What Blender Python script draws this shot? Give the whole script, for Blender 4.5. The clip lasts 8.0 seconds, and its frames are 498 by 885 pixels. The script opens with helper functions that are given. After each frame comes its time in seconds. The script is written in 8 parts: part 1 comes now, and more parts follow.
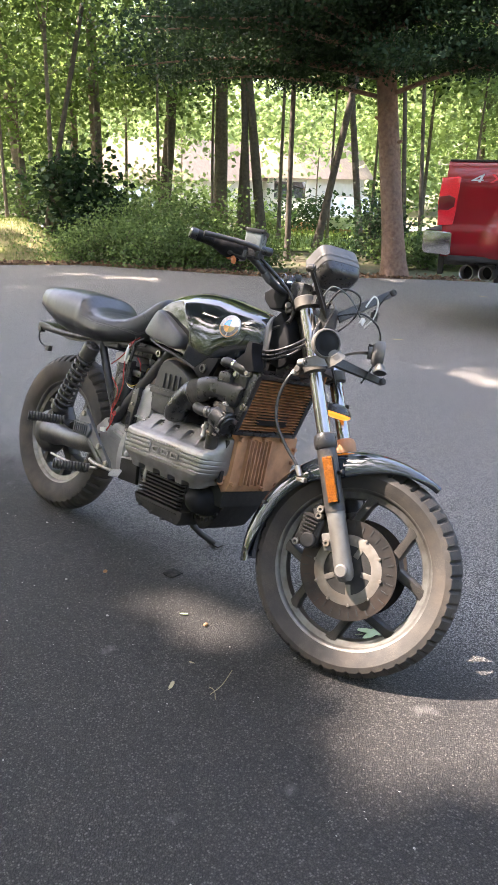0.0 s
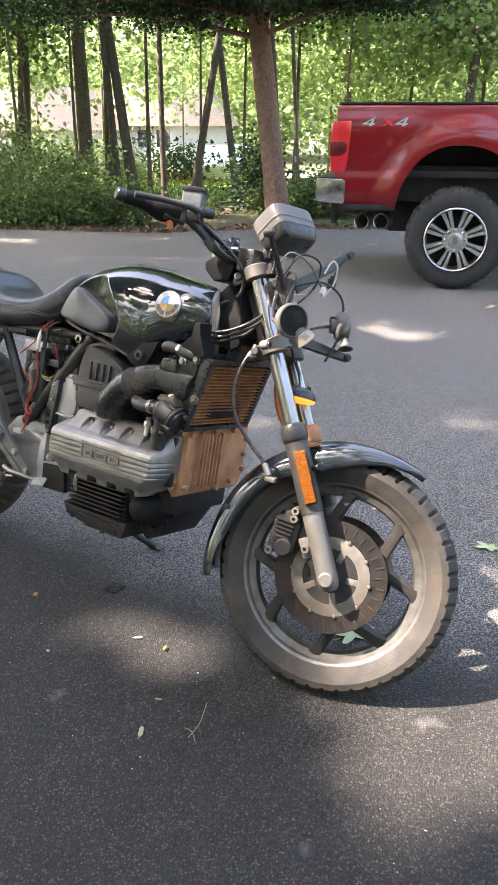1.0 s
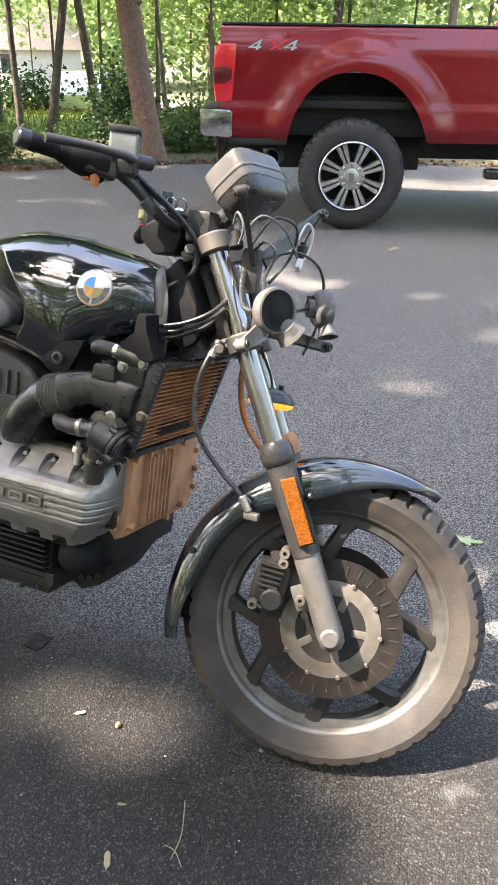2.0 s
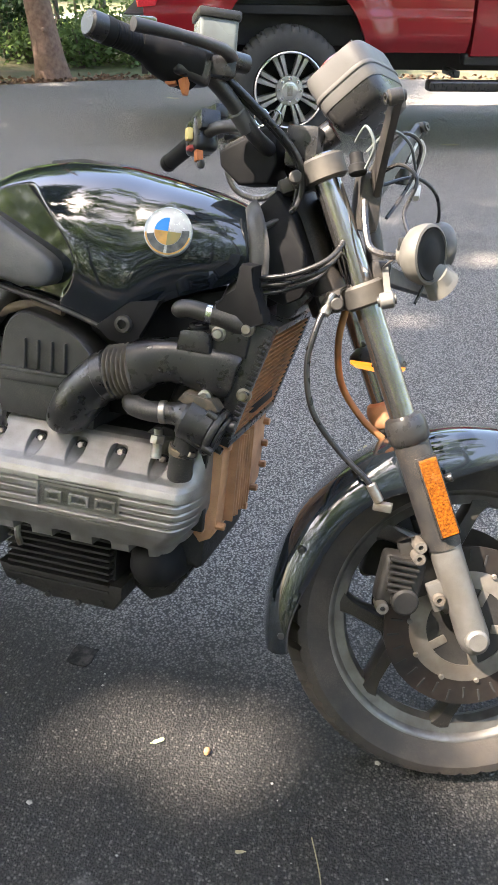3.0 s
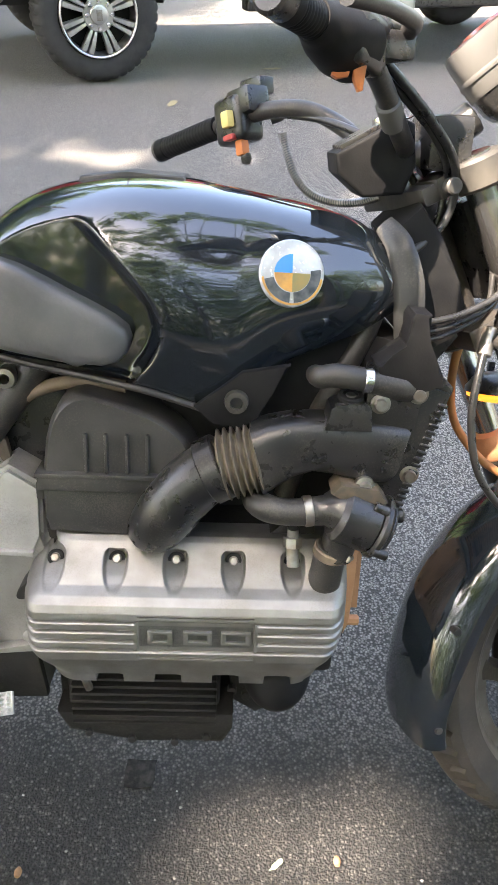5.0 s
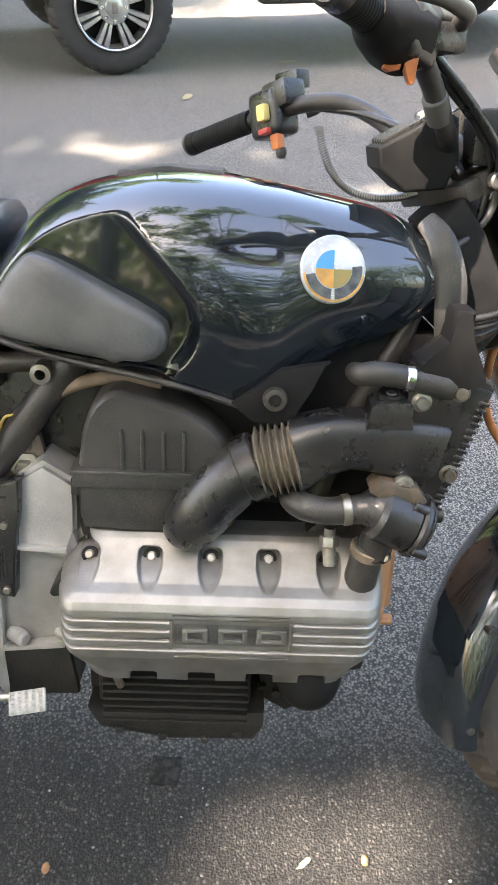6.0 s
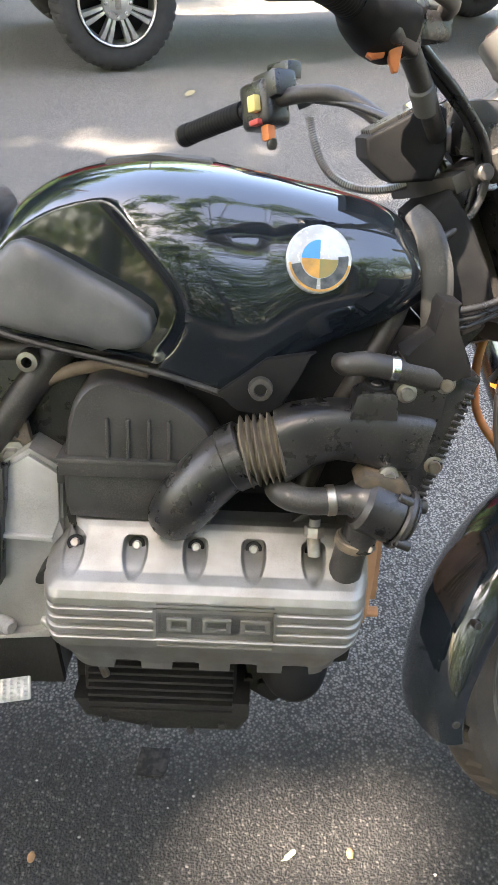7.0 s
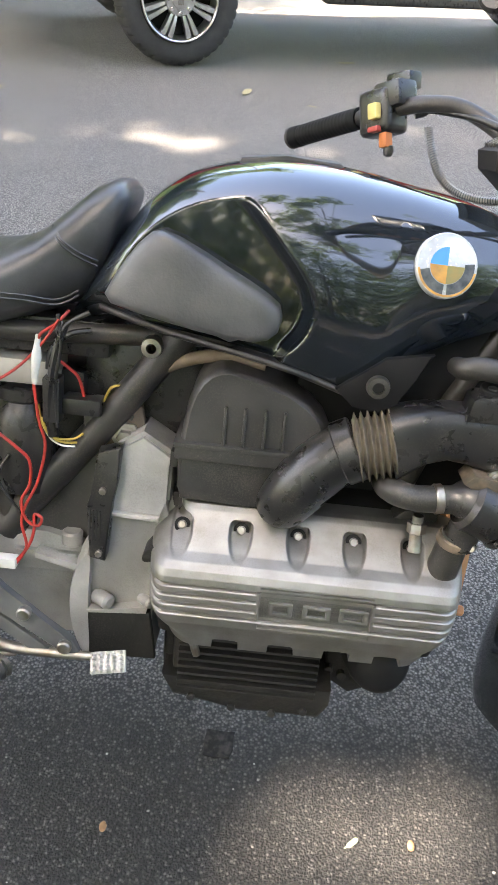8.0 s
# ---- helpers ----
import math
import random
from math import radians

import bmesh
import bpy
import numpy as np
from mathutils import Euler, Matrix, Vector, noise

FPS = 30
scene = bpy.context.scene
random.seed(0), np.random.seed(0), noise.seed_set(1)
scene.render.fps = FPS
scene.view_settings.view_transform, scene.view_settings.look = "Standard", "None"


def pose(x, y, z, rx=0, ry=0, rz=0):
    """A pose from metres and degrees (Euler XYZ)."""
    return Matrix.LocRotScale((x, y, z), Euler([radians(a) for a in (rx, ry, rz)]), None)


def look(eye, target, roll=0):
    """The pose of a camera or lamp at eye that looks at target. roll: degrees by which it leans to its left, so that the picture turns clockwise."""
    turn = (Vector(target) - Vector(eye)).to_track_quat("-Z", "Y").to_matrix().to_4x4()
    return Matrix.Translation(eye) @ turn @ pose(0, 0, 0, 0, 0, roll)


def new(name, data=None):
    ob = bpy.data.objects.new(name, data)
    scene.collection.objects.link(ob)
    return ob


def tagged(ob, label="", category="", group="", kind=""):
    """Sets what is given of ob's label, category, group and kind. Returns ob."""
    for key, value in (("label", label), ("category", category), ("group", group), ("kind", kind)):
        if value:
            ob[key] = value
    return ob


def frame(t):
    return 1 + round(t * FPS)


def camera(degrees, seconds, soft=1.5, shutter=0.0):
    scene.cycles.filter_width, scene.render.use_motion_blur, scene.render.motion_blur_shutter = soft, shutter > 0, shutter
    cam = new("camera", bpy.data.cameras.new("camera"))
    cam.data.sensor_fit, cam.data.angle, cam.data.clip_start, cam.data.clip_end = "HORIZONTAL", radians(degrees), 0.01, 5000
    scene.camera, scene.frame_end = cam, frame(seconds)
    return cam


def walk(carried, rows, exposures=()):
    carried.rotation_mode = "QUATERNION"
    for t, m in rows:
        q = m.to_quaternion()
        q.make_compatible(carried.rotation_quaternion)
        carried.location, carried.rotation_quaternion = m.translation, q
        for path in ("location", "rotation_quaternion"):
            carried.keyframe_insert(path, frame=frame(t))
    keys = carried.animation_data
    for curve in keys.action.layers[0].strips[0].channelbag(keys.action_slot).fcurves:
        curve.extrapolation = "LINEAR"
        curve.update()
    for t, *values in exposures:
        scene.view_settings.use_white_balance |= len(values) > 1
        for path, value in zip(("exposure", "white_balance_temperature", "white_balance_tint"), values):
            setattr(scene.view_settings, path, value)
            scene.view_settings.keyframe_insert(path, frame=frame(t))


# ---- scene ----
import functools

cam = camera(36.0, 8.0)
PATH = [
    (0, (1.113, -1.637, 1.362), (-0.184, -0.268, 0.699), 1.3),
    (0.5, (0.973, -1.543, 1.344), (-0.21, -0.092, 0.639), 0.6),
    (1, (0.743, -1.51, 1.355), (-0.29, 0.018, 0.584), 0.2),
    (1.2, (0.651, -1.46, 1.34), (-0.326, 0.086, 0.532), 0.0),
    (2.3, (0.192, -1.153, 1.332), (-0.42, 0.498, 0.383), 1.3),
    (2.5, (0.101, -1.152, 1.34), (-0.445, 0.506, 0.363), 1.4),
    (3, (-0.115, -1.049, 1.267), (-0.572, 0.579, 0.197), 1.2),
    (3.5, (-0.321, -0.864, 1.175), (-0.657, 0.72, 0.001), 1.8),
    (4, (-0.47, -0.848, 1.215), (-0.529, 0.758, 0.024), 3.8),
    (4.5, (-0.586, -0.844, 1.279), (-0.528, 0.752, 0.075), 3.7),
    (5, (-0.611, -0.768, 1.275), (-0.564, 0.827, 0.069), 2.5),
    (5.2, (-0.614, -0.749, 1.275), (-0.593, 0.843, 0.064), 2.1),
    (6.3, (-0.651, -0.763, 1.27), (-0.624, 0.823, 0.052), 2.5),
    (6.5, (-0.639, -0.764, 1.269), (-0.624, 0.825, 0.054), 2.4),
    (7, (-0.626, -0.766, 1.264), (-0.604, 0.818, 0.044), 2.9),
    (7.5, (-0.649, -0.776, 1.264), (-0.659, 0.809, 0.044), 3.7),
    (8, (-0.74, -0.803, 1.272), (-0.764, 0.778, 0.047), 5.4),
]
walk(cam, [(t, look(eye, target, roll)) for t, eye, target, roll in PATH], [(0.0, 2.87, 6500, 20), (2.3, 2.87, 6580, 16), (3.0, 2.95, 6580, 15), (3.5, 3.38, 6520, 14), (4.2, 3.34, 6660, 14), (5.2, 3.28, 6760, 15), (6.3, 3.32, 6800, 15), (8.0, 3.32, 6800, 15)])

# ---- light ----
world = bpy.data.worlds.new("sky")
scene.world = world
world.use_nodes = True
wn = world.node_tree.nodes
sky = wn.new("ShaderNodeTexSky")
sky.sky_type = "NISHITA"
sky.sun_disc = False
SUN_WAY = Vector((0.55, 0.43, -1.0)).normalized()      # the way the sunlight travels
sky.sun_elevation = math.asin(-SUN_WAY.z)
sky.sun_rotation = math.atan2(-SUN_WAY.x, -SUN_WAY.y)
sky.air_density, sky.dust_density, sky.ozone_density = 1.2, 4.0, 0.4
world.node_tree.links.new(sky.outputs[0], wn["Background"].inputs[0])
wn["Background"].inputs[1].default_value = 0.15
sun = new("sun", bpy.data.lights.new("sun", "SUN"))
sun.data.energy, sun.data.angle, sun.data.color = 5.0, radians(0.6), (1.0, 0.89, 0.74)
sun.matrix_world = look((-20, -16, 36), Vector((-20, -16, 36)) + SUN_WAY)


# ---- materials ----
def mat(name, a, b=None, scale=20.0, rough=(0.5, 0.7), metal=0.0, bump=0.0, bscale=200.0, wear=None, wscale=3.0, wamt=0.5,
        coat=0.0, spec=0.5, island=0.0, obrand=0.0, detail=6.0, speck=0.0, speck_col=(0.20, 0.175, 0.14)):
    """Two colours mixed by fine noise, a third laid over in large patches, noisy gloss and a fine relief."""
    m = bpy.data.materials.new(name)
    m.use_nodes = True
    nt = m.node_tree
    N, L = nt.nodes, nt.links
    p = N["Principled BSDF"]
    co = N.new("ShaderNodeTexCoord")
    n1 = N.new("ShaderNodeTexNoise")
    n1.inputs["Scale"].default_value, n1.inputs["Detail"].default_value = scale, detail
    L.new(co.outputs["Object"], n1.inputs["Vector"])
    r1 = N.new("ShaderNodeMapRange")
    r1.inputs["From Min"].default_value, r1.inputs["From Max"].default_value = 0.32, 0.68
    L.new(n1.outputs[0], r1.inputs[0])
    mix = N.new("ShaderNodeMix")
    mix.data_type = "RGBA"
    mix.inputs["A"].default_value = (*a, 1)
    mix.inputs["B"].default_value = (*(b or a), 1)
    L.new(r1.outputs[0], mix.inputs["Factor"])
    colour = mix.outputs["Result"]
    n2 = N.new("ShaderNodeTexNoise")
    n2.inputs["Scale"].default_value, n2.inputs["Detail"].default_value = wscale, 5
    L.new(co.outputs["Object"], n2.inputs["Vector"])
    r2 = N.new("ShaderNodeMapRange")
    r2.inputs["From Min"].default_value, r2.inputs["From Max"].default_value = 0.45, 0.7
    r2.inputs["To Max"].default_value = wamt
    L.new(n2.outputs[0], r2.inputs[0])
    if wear:
        m2 = N.new("ShaderNodeMix")
        m2.data_type = "RGBA"
        L.new(r2.outputs[0], m2.inputs["Factor"])
        L.new(colour, m2.inputs["A"])
        m2.inputs["B"].default_value = (*wear, 1)
        colour = m2.outputs["Result"]
    if speck:
        fine = N.new("ShaderNodeTexNoise")
        fine.inputs["Scale"].default_value, fine.inputs["Detail"].default_value, fine.inputs["Roughness"].default_value = 420, 5, 0.75
        L.new(co.outputs["Object"], fine.inputs["Vector"])
        broad = N.new("ShaderNodeTexNoise")
        broad.inputs["Scale"].default_value, broad.inputs["Detail"].default_value = 22, 3
        L.new(co.outputs["Object"], broad.inputs["Vector"])
        both = N.new("ShaderNodeMath")
        both.operation = "MULTIPLY_ADD"
        both.inputs[1].default_value = 0.55
        L.new(broad.outputs[0], both.inputs[0])
        L.new(fine.outputs[0], both.inputs[2])
        spots = N.new("ShaderNodeMapRange")
        spots.inputs["From Min"].default_value, spots.inputs["From Max"].default_value = 0.80, 0.98
        spots.inputs["To Max"].default_value = speck
        L.new(both.outputs[0], spots.inputs[0])
        m3 = N.new("ShaderNodeMix")
        m3.data_type = "RGBA"
        L.new(spots.outputs[0], m3.inputs["Factor"])
        L.new(colour, m3.inputs["A"])
        m3.inputs["B"].default_value = (*speck_col, 1)
        colour = m3.outputs["Result"]
    if island or obrand:
        src = N.new("ShaderNodeNewGeometry").outputs["Random Per Island"] if island else N.new("ShaderNodeObjectInfo").outputs["Random"]
        amt = island or obrand
        hv = N.new("ShaderNodeHueSaturation")
        r3 = N.new("ShaderNodeMapRange")
        r3.inputs["To Min"].default_value, r3.inputs["To Max"].default_value = 1 - amt, 1 + amt
        L.new(src, r3.inputs[0])
        L.new(r3.outputs[0], hv.inputs["Value"])
        L.new(colour, hv.inputs["Color"])
        colour = hv.outputs[0]
    L.new(colour, p.inputs["Base Color"])
    r4 = N.new("ShaderNodeMapRange")
    r4.inputs["To Min"].default_value, r4.inputs["To Max"].default_value = rough
    n3 = N.new("ShaderNodeTexNoise")
    n3.inputs["Scale"].default_value, n3.inputs["Detail"].default_value = wscale * 5, 6
    L.new(co.outputs["Object"], n3.inputs["Vector"])
    L.new(n3.outputs[0], r4.inputs[0])
    L.new(r4.outputs[0], p.inputs["Roughness"])
    p.inputs["Metallic"].default_value = metal
    p.inputs["Coat Weight"].default_value = coat
    p.inputs["Coat Roughness"].default_value = 0.04
    p.inputs["Coat IOR"].default_value = 1.6 if coat == 1.0 else 1.5
    p.inputs["Specular IOR Level"].default_value = spec
    if bump:
        bn = N.new("ShaderNodeBump")
        bn.inputs["Strength"].default_value = bump
        bn.inputs["Distance"].default_value = 0.3 / bscale
        n4 = N.new("ShaderNodeTexNoise")
        n4.inputs["Scale"].default_value, n4.inputs["Detail"].default_value = bscale, 4
        L.new(co.outputs["Object"], n4.inputs["Vector"])
        L.new(n4.outputs[0], bn.inputs["Height"])
        L.new(bn.outputs[0], p.inputs["Normal"])
    return m


def leaf_mat(name, a, b, through_col, vary=0.45, share=0.45):
    m = bpy.data.materials.new(name)
    m.use_nodes = True
    N, L = m.node_tree.nodes, m.node_tree.links
    out = N["Material Output"]
    p = N["Principled BSDF"]
    geo = N.new("ShaderNodeNewGeometry")
    mix = N.new("ShaderNodeMix")
    mix.data_type = "RGBA"
    mix.inputs["A"].default_value, mix.inputs["B"].default_value = (*a, 1), (*b, 1)
    L.new(geo.outputs["Random Per Island"], mix.inputs["Factor"])
    L.new(mix.outputs["Result"], p.inputs["Base Color"])
    p.inputs["Roughness"].default_value = 0.6
    p.inputs["Specular IOR Level"].default_value = 0.2
    tr = N.new("ShaderNodeBsdfTranslucent")
    hv = N.new("ShaderNodeHueSaturation")
    hv.inputs["Color"].default_value = (*through_col, 1)
    r = N.new("ShaderNodeMapRange")
    r.inputs["To Min"].default_value, r.inputs["To Max"].default_value = 1 - vary, 1 + vary
    L.new(geo.outputs["Random Per Island"], r.inputs[0])
    L.new(r.outputs[0], hv.inputs["Value"])
    L.new(hv.outputs[0], tr.inputs["Color"])
    ms = N.new("ShaderNodeMixShader")
    ms.inputs[0].default_value = share
    L.new(p.outputs[0], ms.inputs[1])
    L.new(tr.outputs[0], ms.inputs[2])
    L.new(ms.outputs[0], out.inputs[0])
    return m


def asphalt_mat():
    m = bpy.data.materials.new("asphalt")
    m.use_nodes = True
    N, L = m.node_tree.nodes, m.node_tree.links
    p = N["Principled BSDF"]
    co = N.new("ShaderNodeTexCoord").outputs["Object"]

    def noise_tex(scale, detail, lo, hi, vec=co):
        n = N.new("ShaderNodeTexNoise")
        n.inputs["Scale"].default_value, n.inputs["Detail"].default_value = scale, detail
        L.new(vec, n.inputs["Vector"])
        r = N.new("ShaderNodeMapRange")
        r.inputs["From Min"].default_value, r.inputs["From Max"].default_value = lo, hi
        L.new(n.outputs[0], r.inputs[0])
        return r.outputs[0], n.outputs["Color"]

    def over(a, b, f):
        x = N.new("ShaderNodeMix")
        x.data_type = "RGBA"
        for v, k in ((a, "A"), (b, "B"), (f, "Factor")):
            if isinstance(v, (tuple, float)):
                x.inputs[k].default_value = (*v, 1) if isinstance(v, tuple) else v
            else:
                L.new(v, x.inputs[k])
        return x.outputs["Result"]

    def times(a, b):
        x = N.new("ShaderNodeMath")
        x.operation = "MULTIPLY"
        for v, k in ((a, 0), (b, 1)):
            if isinstance(v, float):
                x.inputs[k].default_value = v
            else:
                L.new(v, x.inputs[k])
        return x.outputs[0]

    big, _ = noise_tex(0.9, 6, 0.38, 0.62)
    mid, _ = noise_tex(9.0, 5, 0.35, 0.7)
    fine, _ = noise_tex(260.0, 3, 0.35, 0.65)
    stones = N.new("ShaderNodeTexVoronoi")
    stones.inputs["Scale"].default_value = 195
    L.new(co, stones.inputs["Vector"])
    tone = N.new("ShaderNodeSeparateColor")
    L.new(stones.outputs["Color"], tone.inputs[0])
    chip = N.new("ShaderNodeMapRange")
    chip.inputs["From Min"].default_value, chip.inputs["From Max"].default_value = 0.72, 0.95
    L.new(tone.outputs[0], chip.inputs[0])
    # dark base: seal coat plus shade of the near strip put into the colour
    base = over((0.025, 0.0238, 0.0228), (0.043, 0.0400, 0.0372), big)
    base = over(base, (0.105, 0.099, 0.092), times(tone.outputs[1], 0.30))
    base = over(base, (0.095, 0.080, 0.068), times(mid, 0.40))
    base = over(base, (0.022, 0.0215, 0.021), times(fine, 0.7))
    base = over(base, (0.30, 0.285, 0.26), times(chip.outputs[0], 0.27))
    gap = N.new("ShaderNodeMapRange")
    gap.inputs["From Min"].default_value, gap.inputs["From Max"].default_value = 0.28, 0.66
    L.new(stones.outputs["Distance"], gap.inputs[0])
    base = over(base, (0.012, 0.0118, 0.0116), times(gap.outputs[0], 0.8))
    # fine crazing in the seal coat
    _, warp = noise_tex(7.0, 4, 0, 1)
    shift = N.new("ShaderNodeVectorMath")
    shift.operation = "MULTIPLY_ADD"
    shift.inputs[1].default_value = (0.12, 0.12, 0.12)
    L.new(warp, shift.inputs[0])
    L.new(co, shift.inputs[2])
    cr = N.new("ShaderNodeTexVoronoi")
    cr.feature = "DISTANCE_TO_EDGE"
    cr.inputs["Scale"].default_value = 30
    L.new(shift.outputs[0], cr.inputs["Vector"])
    line = N.new("ShaderNodeMapRange")
    line.inputs["From Min"].default_value, line.inputs["From Max"].default_value = 0.0, 0.04
    line.inputs["To Min"].default_value, line.inputs["To Max"].default_value = 1.0, 0.0
    L.new(cr.outputs[0], line.inputs[0])
    where, _ = noise_tex(1.3, 4, 0.46, 0.58)
    crack = times(line.outputs[0], where)
    base = over(base, (0.010, 0.010, 0.011), times(crack, 0.6))
    # near seal coat is painted darker for deep shade; worn grey beyond is lightened
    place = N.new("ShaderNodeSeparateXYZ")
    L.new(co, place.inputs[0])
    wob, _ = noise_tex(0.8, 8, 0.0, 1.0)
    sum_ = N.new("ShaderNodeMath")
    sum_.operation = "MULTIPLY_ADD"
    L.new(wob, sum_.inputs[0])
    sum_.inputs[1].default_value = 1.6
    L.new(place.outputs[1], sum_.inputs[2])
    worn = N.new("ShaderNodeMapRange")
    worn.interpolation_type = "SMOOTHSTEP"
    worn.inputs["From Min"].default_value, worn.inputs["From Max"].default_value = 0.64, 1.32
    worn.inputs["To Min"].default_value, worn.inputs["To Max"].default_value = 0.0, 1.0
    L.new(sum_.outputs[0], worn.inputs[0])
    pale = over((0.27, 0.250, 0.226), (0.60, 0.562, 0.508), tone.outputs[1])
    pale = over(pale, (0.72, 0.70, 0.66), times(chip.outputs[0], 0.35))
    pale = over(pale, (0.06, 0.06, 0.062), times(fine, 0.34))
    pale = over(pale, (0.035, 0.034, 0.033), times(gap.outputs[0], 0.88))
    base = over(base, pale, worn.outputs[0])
    # chalky scrapes
    scr, _ = noise_tex(5.0, 9, 0.66, 0.74)
    base = over(base, (0.30, 0.29, 0.27), times(scr, 0.35))
    L.new(base, p.inputs["Base Color"])
    p.inputs["Roughness"].default_value = 0.70
    p.inputs["Specular IOR Level"].default_value = 0.42
    h = N.new("ShaderNodeMath")
    h.operation = "MULTIPLY_ADD"
    L.new(stones.outputs["Distance"], h.inputs[0])
    h.inputs[1].default_value = -1.0
    L.new(fine, h.inputs[2])
    h2 = N.new("ShaderNodeMath")
    h2.operation = "MULTIPLY_ADD"
    L.new(crack, h2.inputs[0])
    h2.inputs[1].default_value = -0.8
    L.new(h.outputs[0], h2.inputs[2])
    bn = N.new("ShaderNodeBump")
    bn.inputs["Strength"].default_value, bn.inputs["Distance"].default_value = 1.0, 0.0055
    L.new(h2.outputs[0], bn.inputs["Height"])
    L.new(bn.outputs[0], p.inputs["Normal"])
    return m


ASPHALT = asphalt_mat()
SOIL = mat("forest_floor", (0.10, 0.075, 0.045), (0.05, 0.06, 0.025), 3.0, (0.85, 1.0), bump=0.8, bscale=30, wear=(0.07, 0.11, 0.03), wscale=0.25, wamt=0.7)
GRASS = leaf_mat("grass", (0.07, 0.10, 0.025), (0.12, 0.13, 0.04), (0.15, 0.21, 0.045))
TANK_PAINT = mat("gloss_black_paint", (0.010, 0.015, 0.021), (0.007, 0.010, 0.014), 8, (0.05, 0.12), coat=1.0, spec=0.4, wear=(0.030, 0.033, 0.036), wscale=14, wamt=0.35)
VINYL = mat("black_vinyl", (0.022, 0.023, 0.025), (0.038, 0.039, 0.041), 60, (0.26, 0.40), bump=0.25, bscale=420, wear=(0.075, 0.075, 0.075), wscale=6, wamt=0.5, speck=0.08)
RUBBER = mat("black_rubber", (0.018, 0.018, 0.018), (0.032, 0.031, 0.029), 40, (0.34, 0.58), bump=0.2, bscale=300, wear=(0.075, 0.066, 0.054), wscale=9, wamt=0.35, speck=0.19)
TYRE = mat("tyre_rubber", (0.019, 0.0178, 0.0165), (0.036, 0.0315, 0.027), 14, (0.65, 0.85), bump=0.35, bscale=160, wear=(0.080, 0.058, 0.040), wscale=7, wamt=0.45, speck=0.16, speck_col=(0.17, 0.135, 0.10))
PLASTIC = mat("black_plastic", (0.010, 0.0105, 0.012), (0.018, 0.018, 0.019), 30, (0.20, 0.38), bump=0.2, bscale=500, wear=(0.045, 0.042, 0.037), wscale=12, wamt=0.40, spec=0.5, speck=0.22)
GREY_PLASTIC = mat("faded_grey_plastic", (0.105, 0.100, 0.094), (0.076, 0.073, 0.069), 12, (0.45, 0.6), bump=0.1, bscale=300, wear=(0.085, 0.08, 0.074), wscale=7, wamt=0.5, speck=0.13, speck_col=(0.07, 0.065, 0.06))
FRAME = mat("black_frame_paint", (0.016, 0.016, 0.0175), (0.028, 0.027, 0.027), 25, (0.32, 0.55), wear=(0.10, 0.085, 0.065), wscale=16, wamt=0.35, bump=0.1, bscale=250, speck=0.22, speck_col=(0.22, 0.17, 0.12))
ALLOY = mat("cast_alloy", (0.42, 0.41, 0.39), (0.33, 0.32, 0.30), 30, (0.36, 0.55), metal=0.85, bump=0.25, bscale=350, wear=(0.20, 0.18, 0.15), wscale=7, wamt=0.6)
COVER = mat("cover_alloy", (0.38, 0.37, 0.355), (0.28, 0.27, 0.255), 26, (0.42, 0.62), metal=0.9, bump=0.12, bscale=500, wear=(0.24, 0.215, 0.18), wscale=9, wamt=0.55, speck=0.18, speck_col=(0.13, 0.105, 0.08))
DIRTY = mat("grimy_casting", (0.014, 0.0135, 0.013), (0.008, 0.0078, 0.0075), 22, (0.5, 0.75), metal=0.2, bump=0.5, bscale=150, wear=(0.036, 0.030, 0.025), wscale=12, wamt=0.4, speck=0.10)
GEARBOX = mat("gearbox_alloy", (0.54, 0.53, 0.52), (0.36, 0.35, 0.34), 13, (0.36, 0.56), metal=0.4, bump=0.3, bscale=260, wear=(0.17, 0.155, 0.13), wscale=7, wamt=0.65, speck=0.19, speck_col=(0.12, 0.105, 0.085))
CLAY = mat("clay_dusted_alloy", (0.58, 0.31, 0.16), (0.44, 0.22, 0.11), 24, (0.6, 0.85), metal=0.15, bump=0.4, bscale=200, wear=(0.17, 0.10, 0.06), wscale=14, wamt=0.6, speck=0.19, speck_col=(0.10, 0.065, 0.04))
RUSTFIN = mat("dusty_radiator_fin", (0.42, 0.185, 0.070), (0.26, 0.11, 0.045), 40, (0.6, 0.85), metal=0.1, bump=0.3, bscale=400, wear=(0.08, 0.045, 0.025), wscale=10, wamt=0.5)
CHROME = mat("chrome", (0.75, 0.75, 0.74), (0.62, 0.61, 0.59), 20, (0.07, 0.22), metal=1.0, wear=(0.35, 0.31, 0.26), wscale=15, wamt=0.4)
STEEL = mat("worn_steel", (0.40, 0.39, 0.37), (0.28, 0.265, 0.24), 60, (0.28, 0.5), metal=0.9, wear=(0.22, 0.14, 0.08), wscale=30, wamt=0.5)
FORKGREY = mat("fork_alloy", (0.20, 0.193, 0.18), (0.145, 0.138, 0.127), 26, (0.42, 0.6), metal=0.55, bump=0.15, bscale=400, wear=(0.12, 0.10, 0.08), wscale=9, wamt=0.6, speck=0.16, speck_col=(0.10, 0.09, 0.075))
DISC = mat("brake_disc", (0.026, 0.025, 0.025), (0.042, 0.038, 0.035), 50, (0.40, 0.6), metal=0.7, wear=(0.085, 0.050, 0.034), wscale=10, wamt=0.4)
AMBER = mat("amber_plastic", (0.30, 0.098, 0.007), (0.10, 0.026, 0.003), 260, (0.15, 0.35), bump=0.8, bscale=420, coat=0.4)
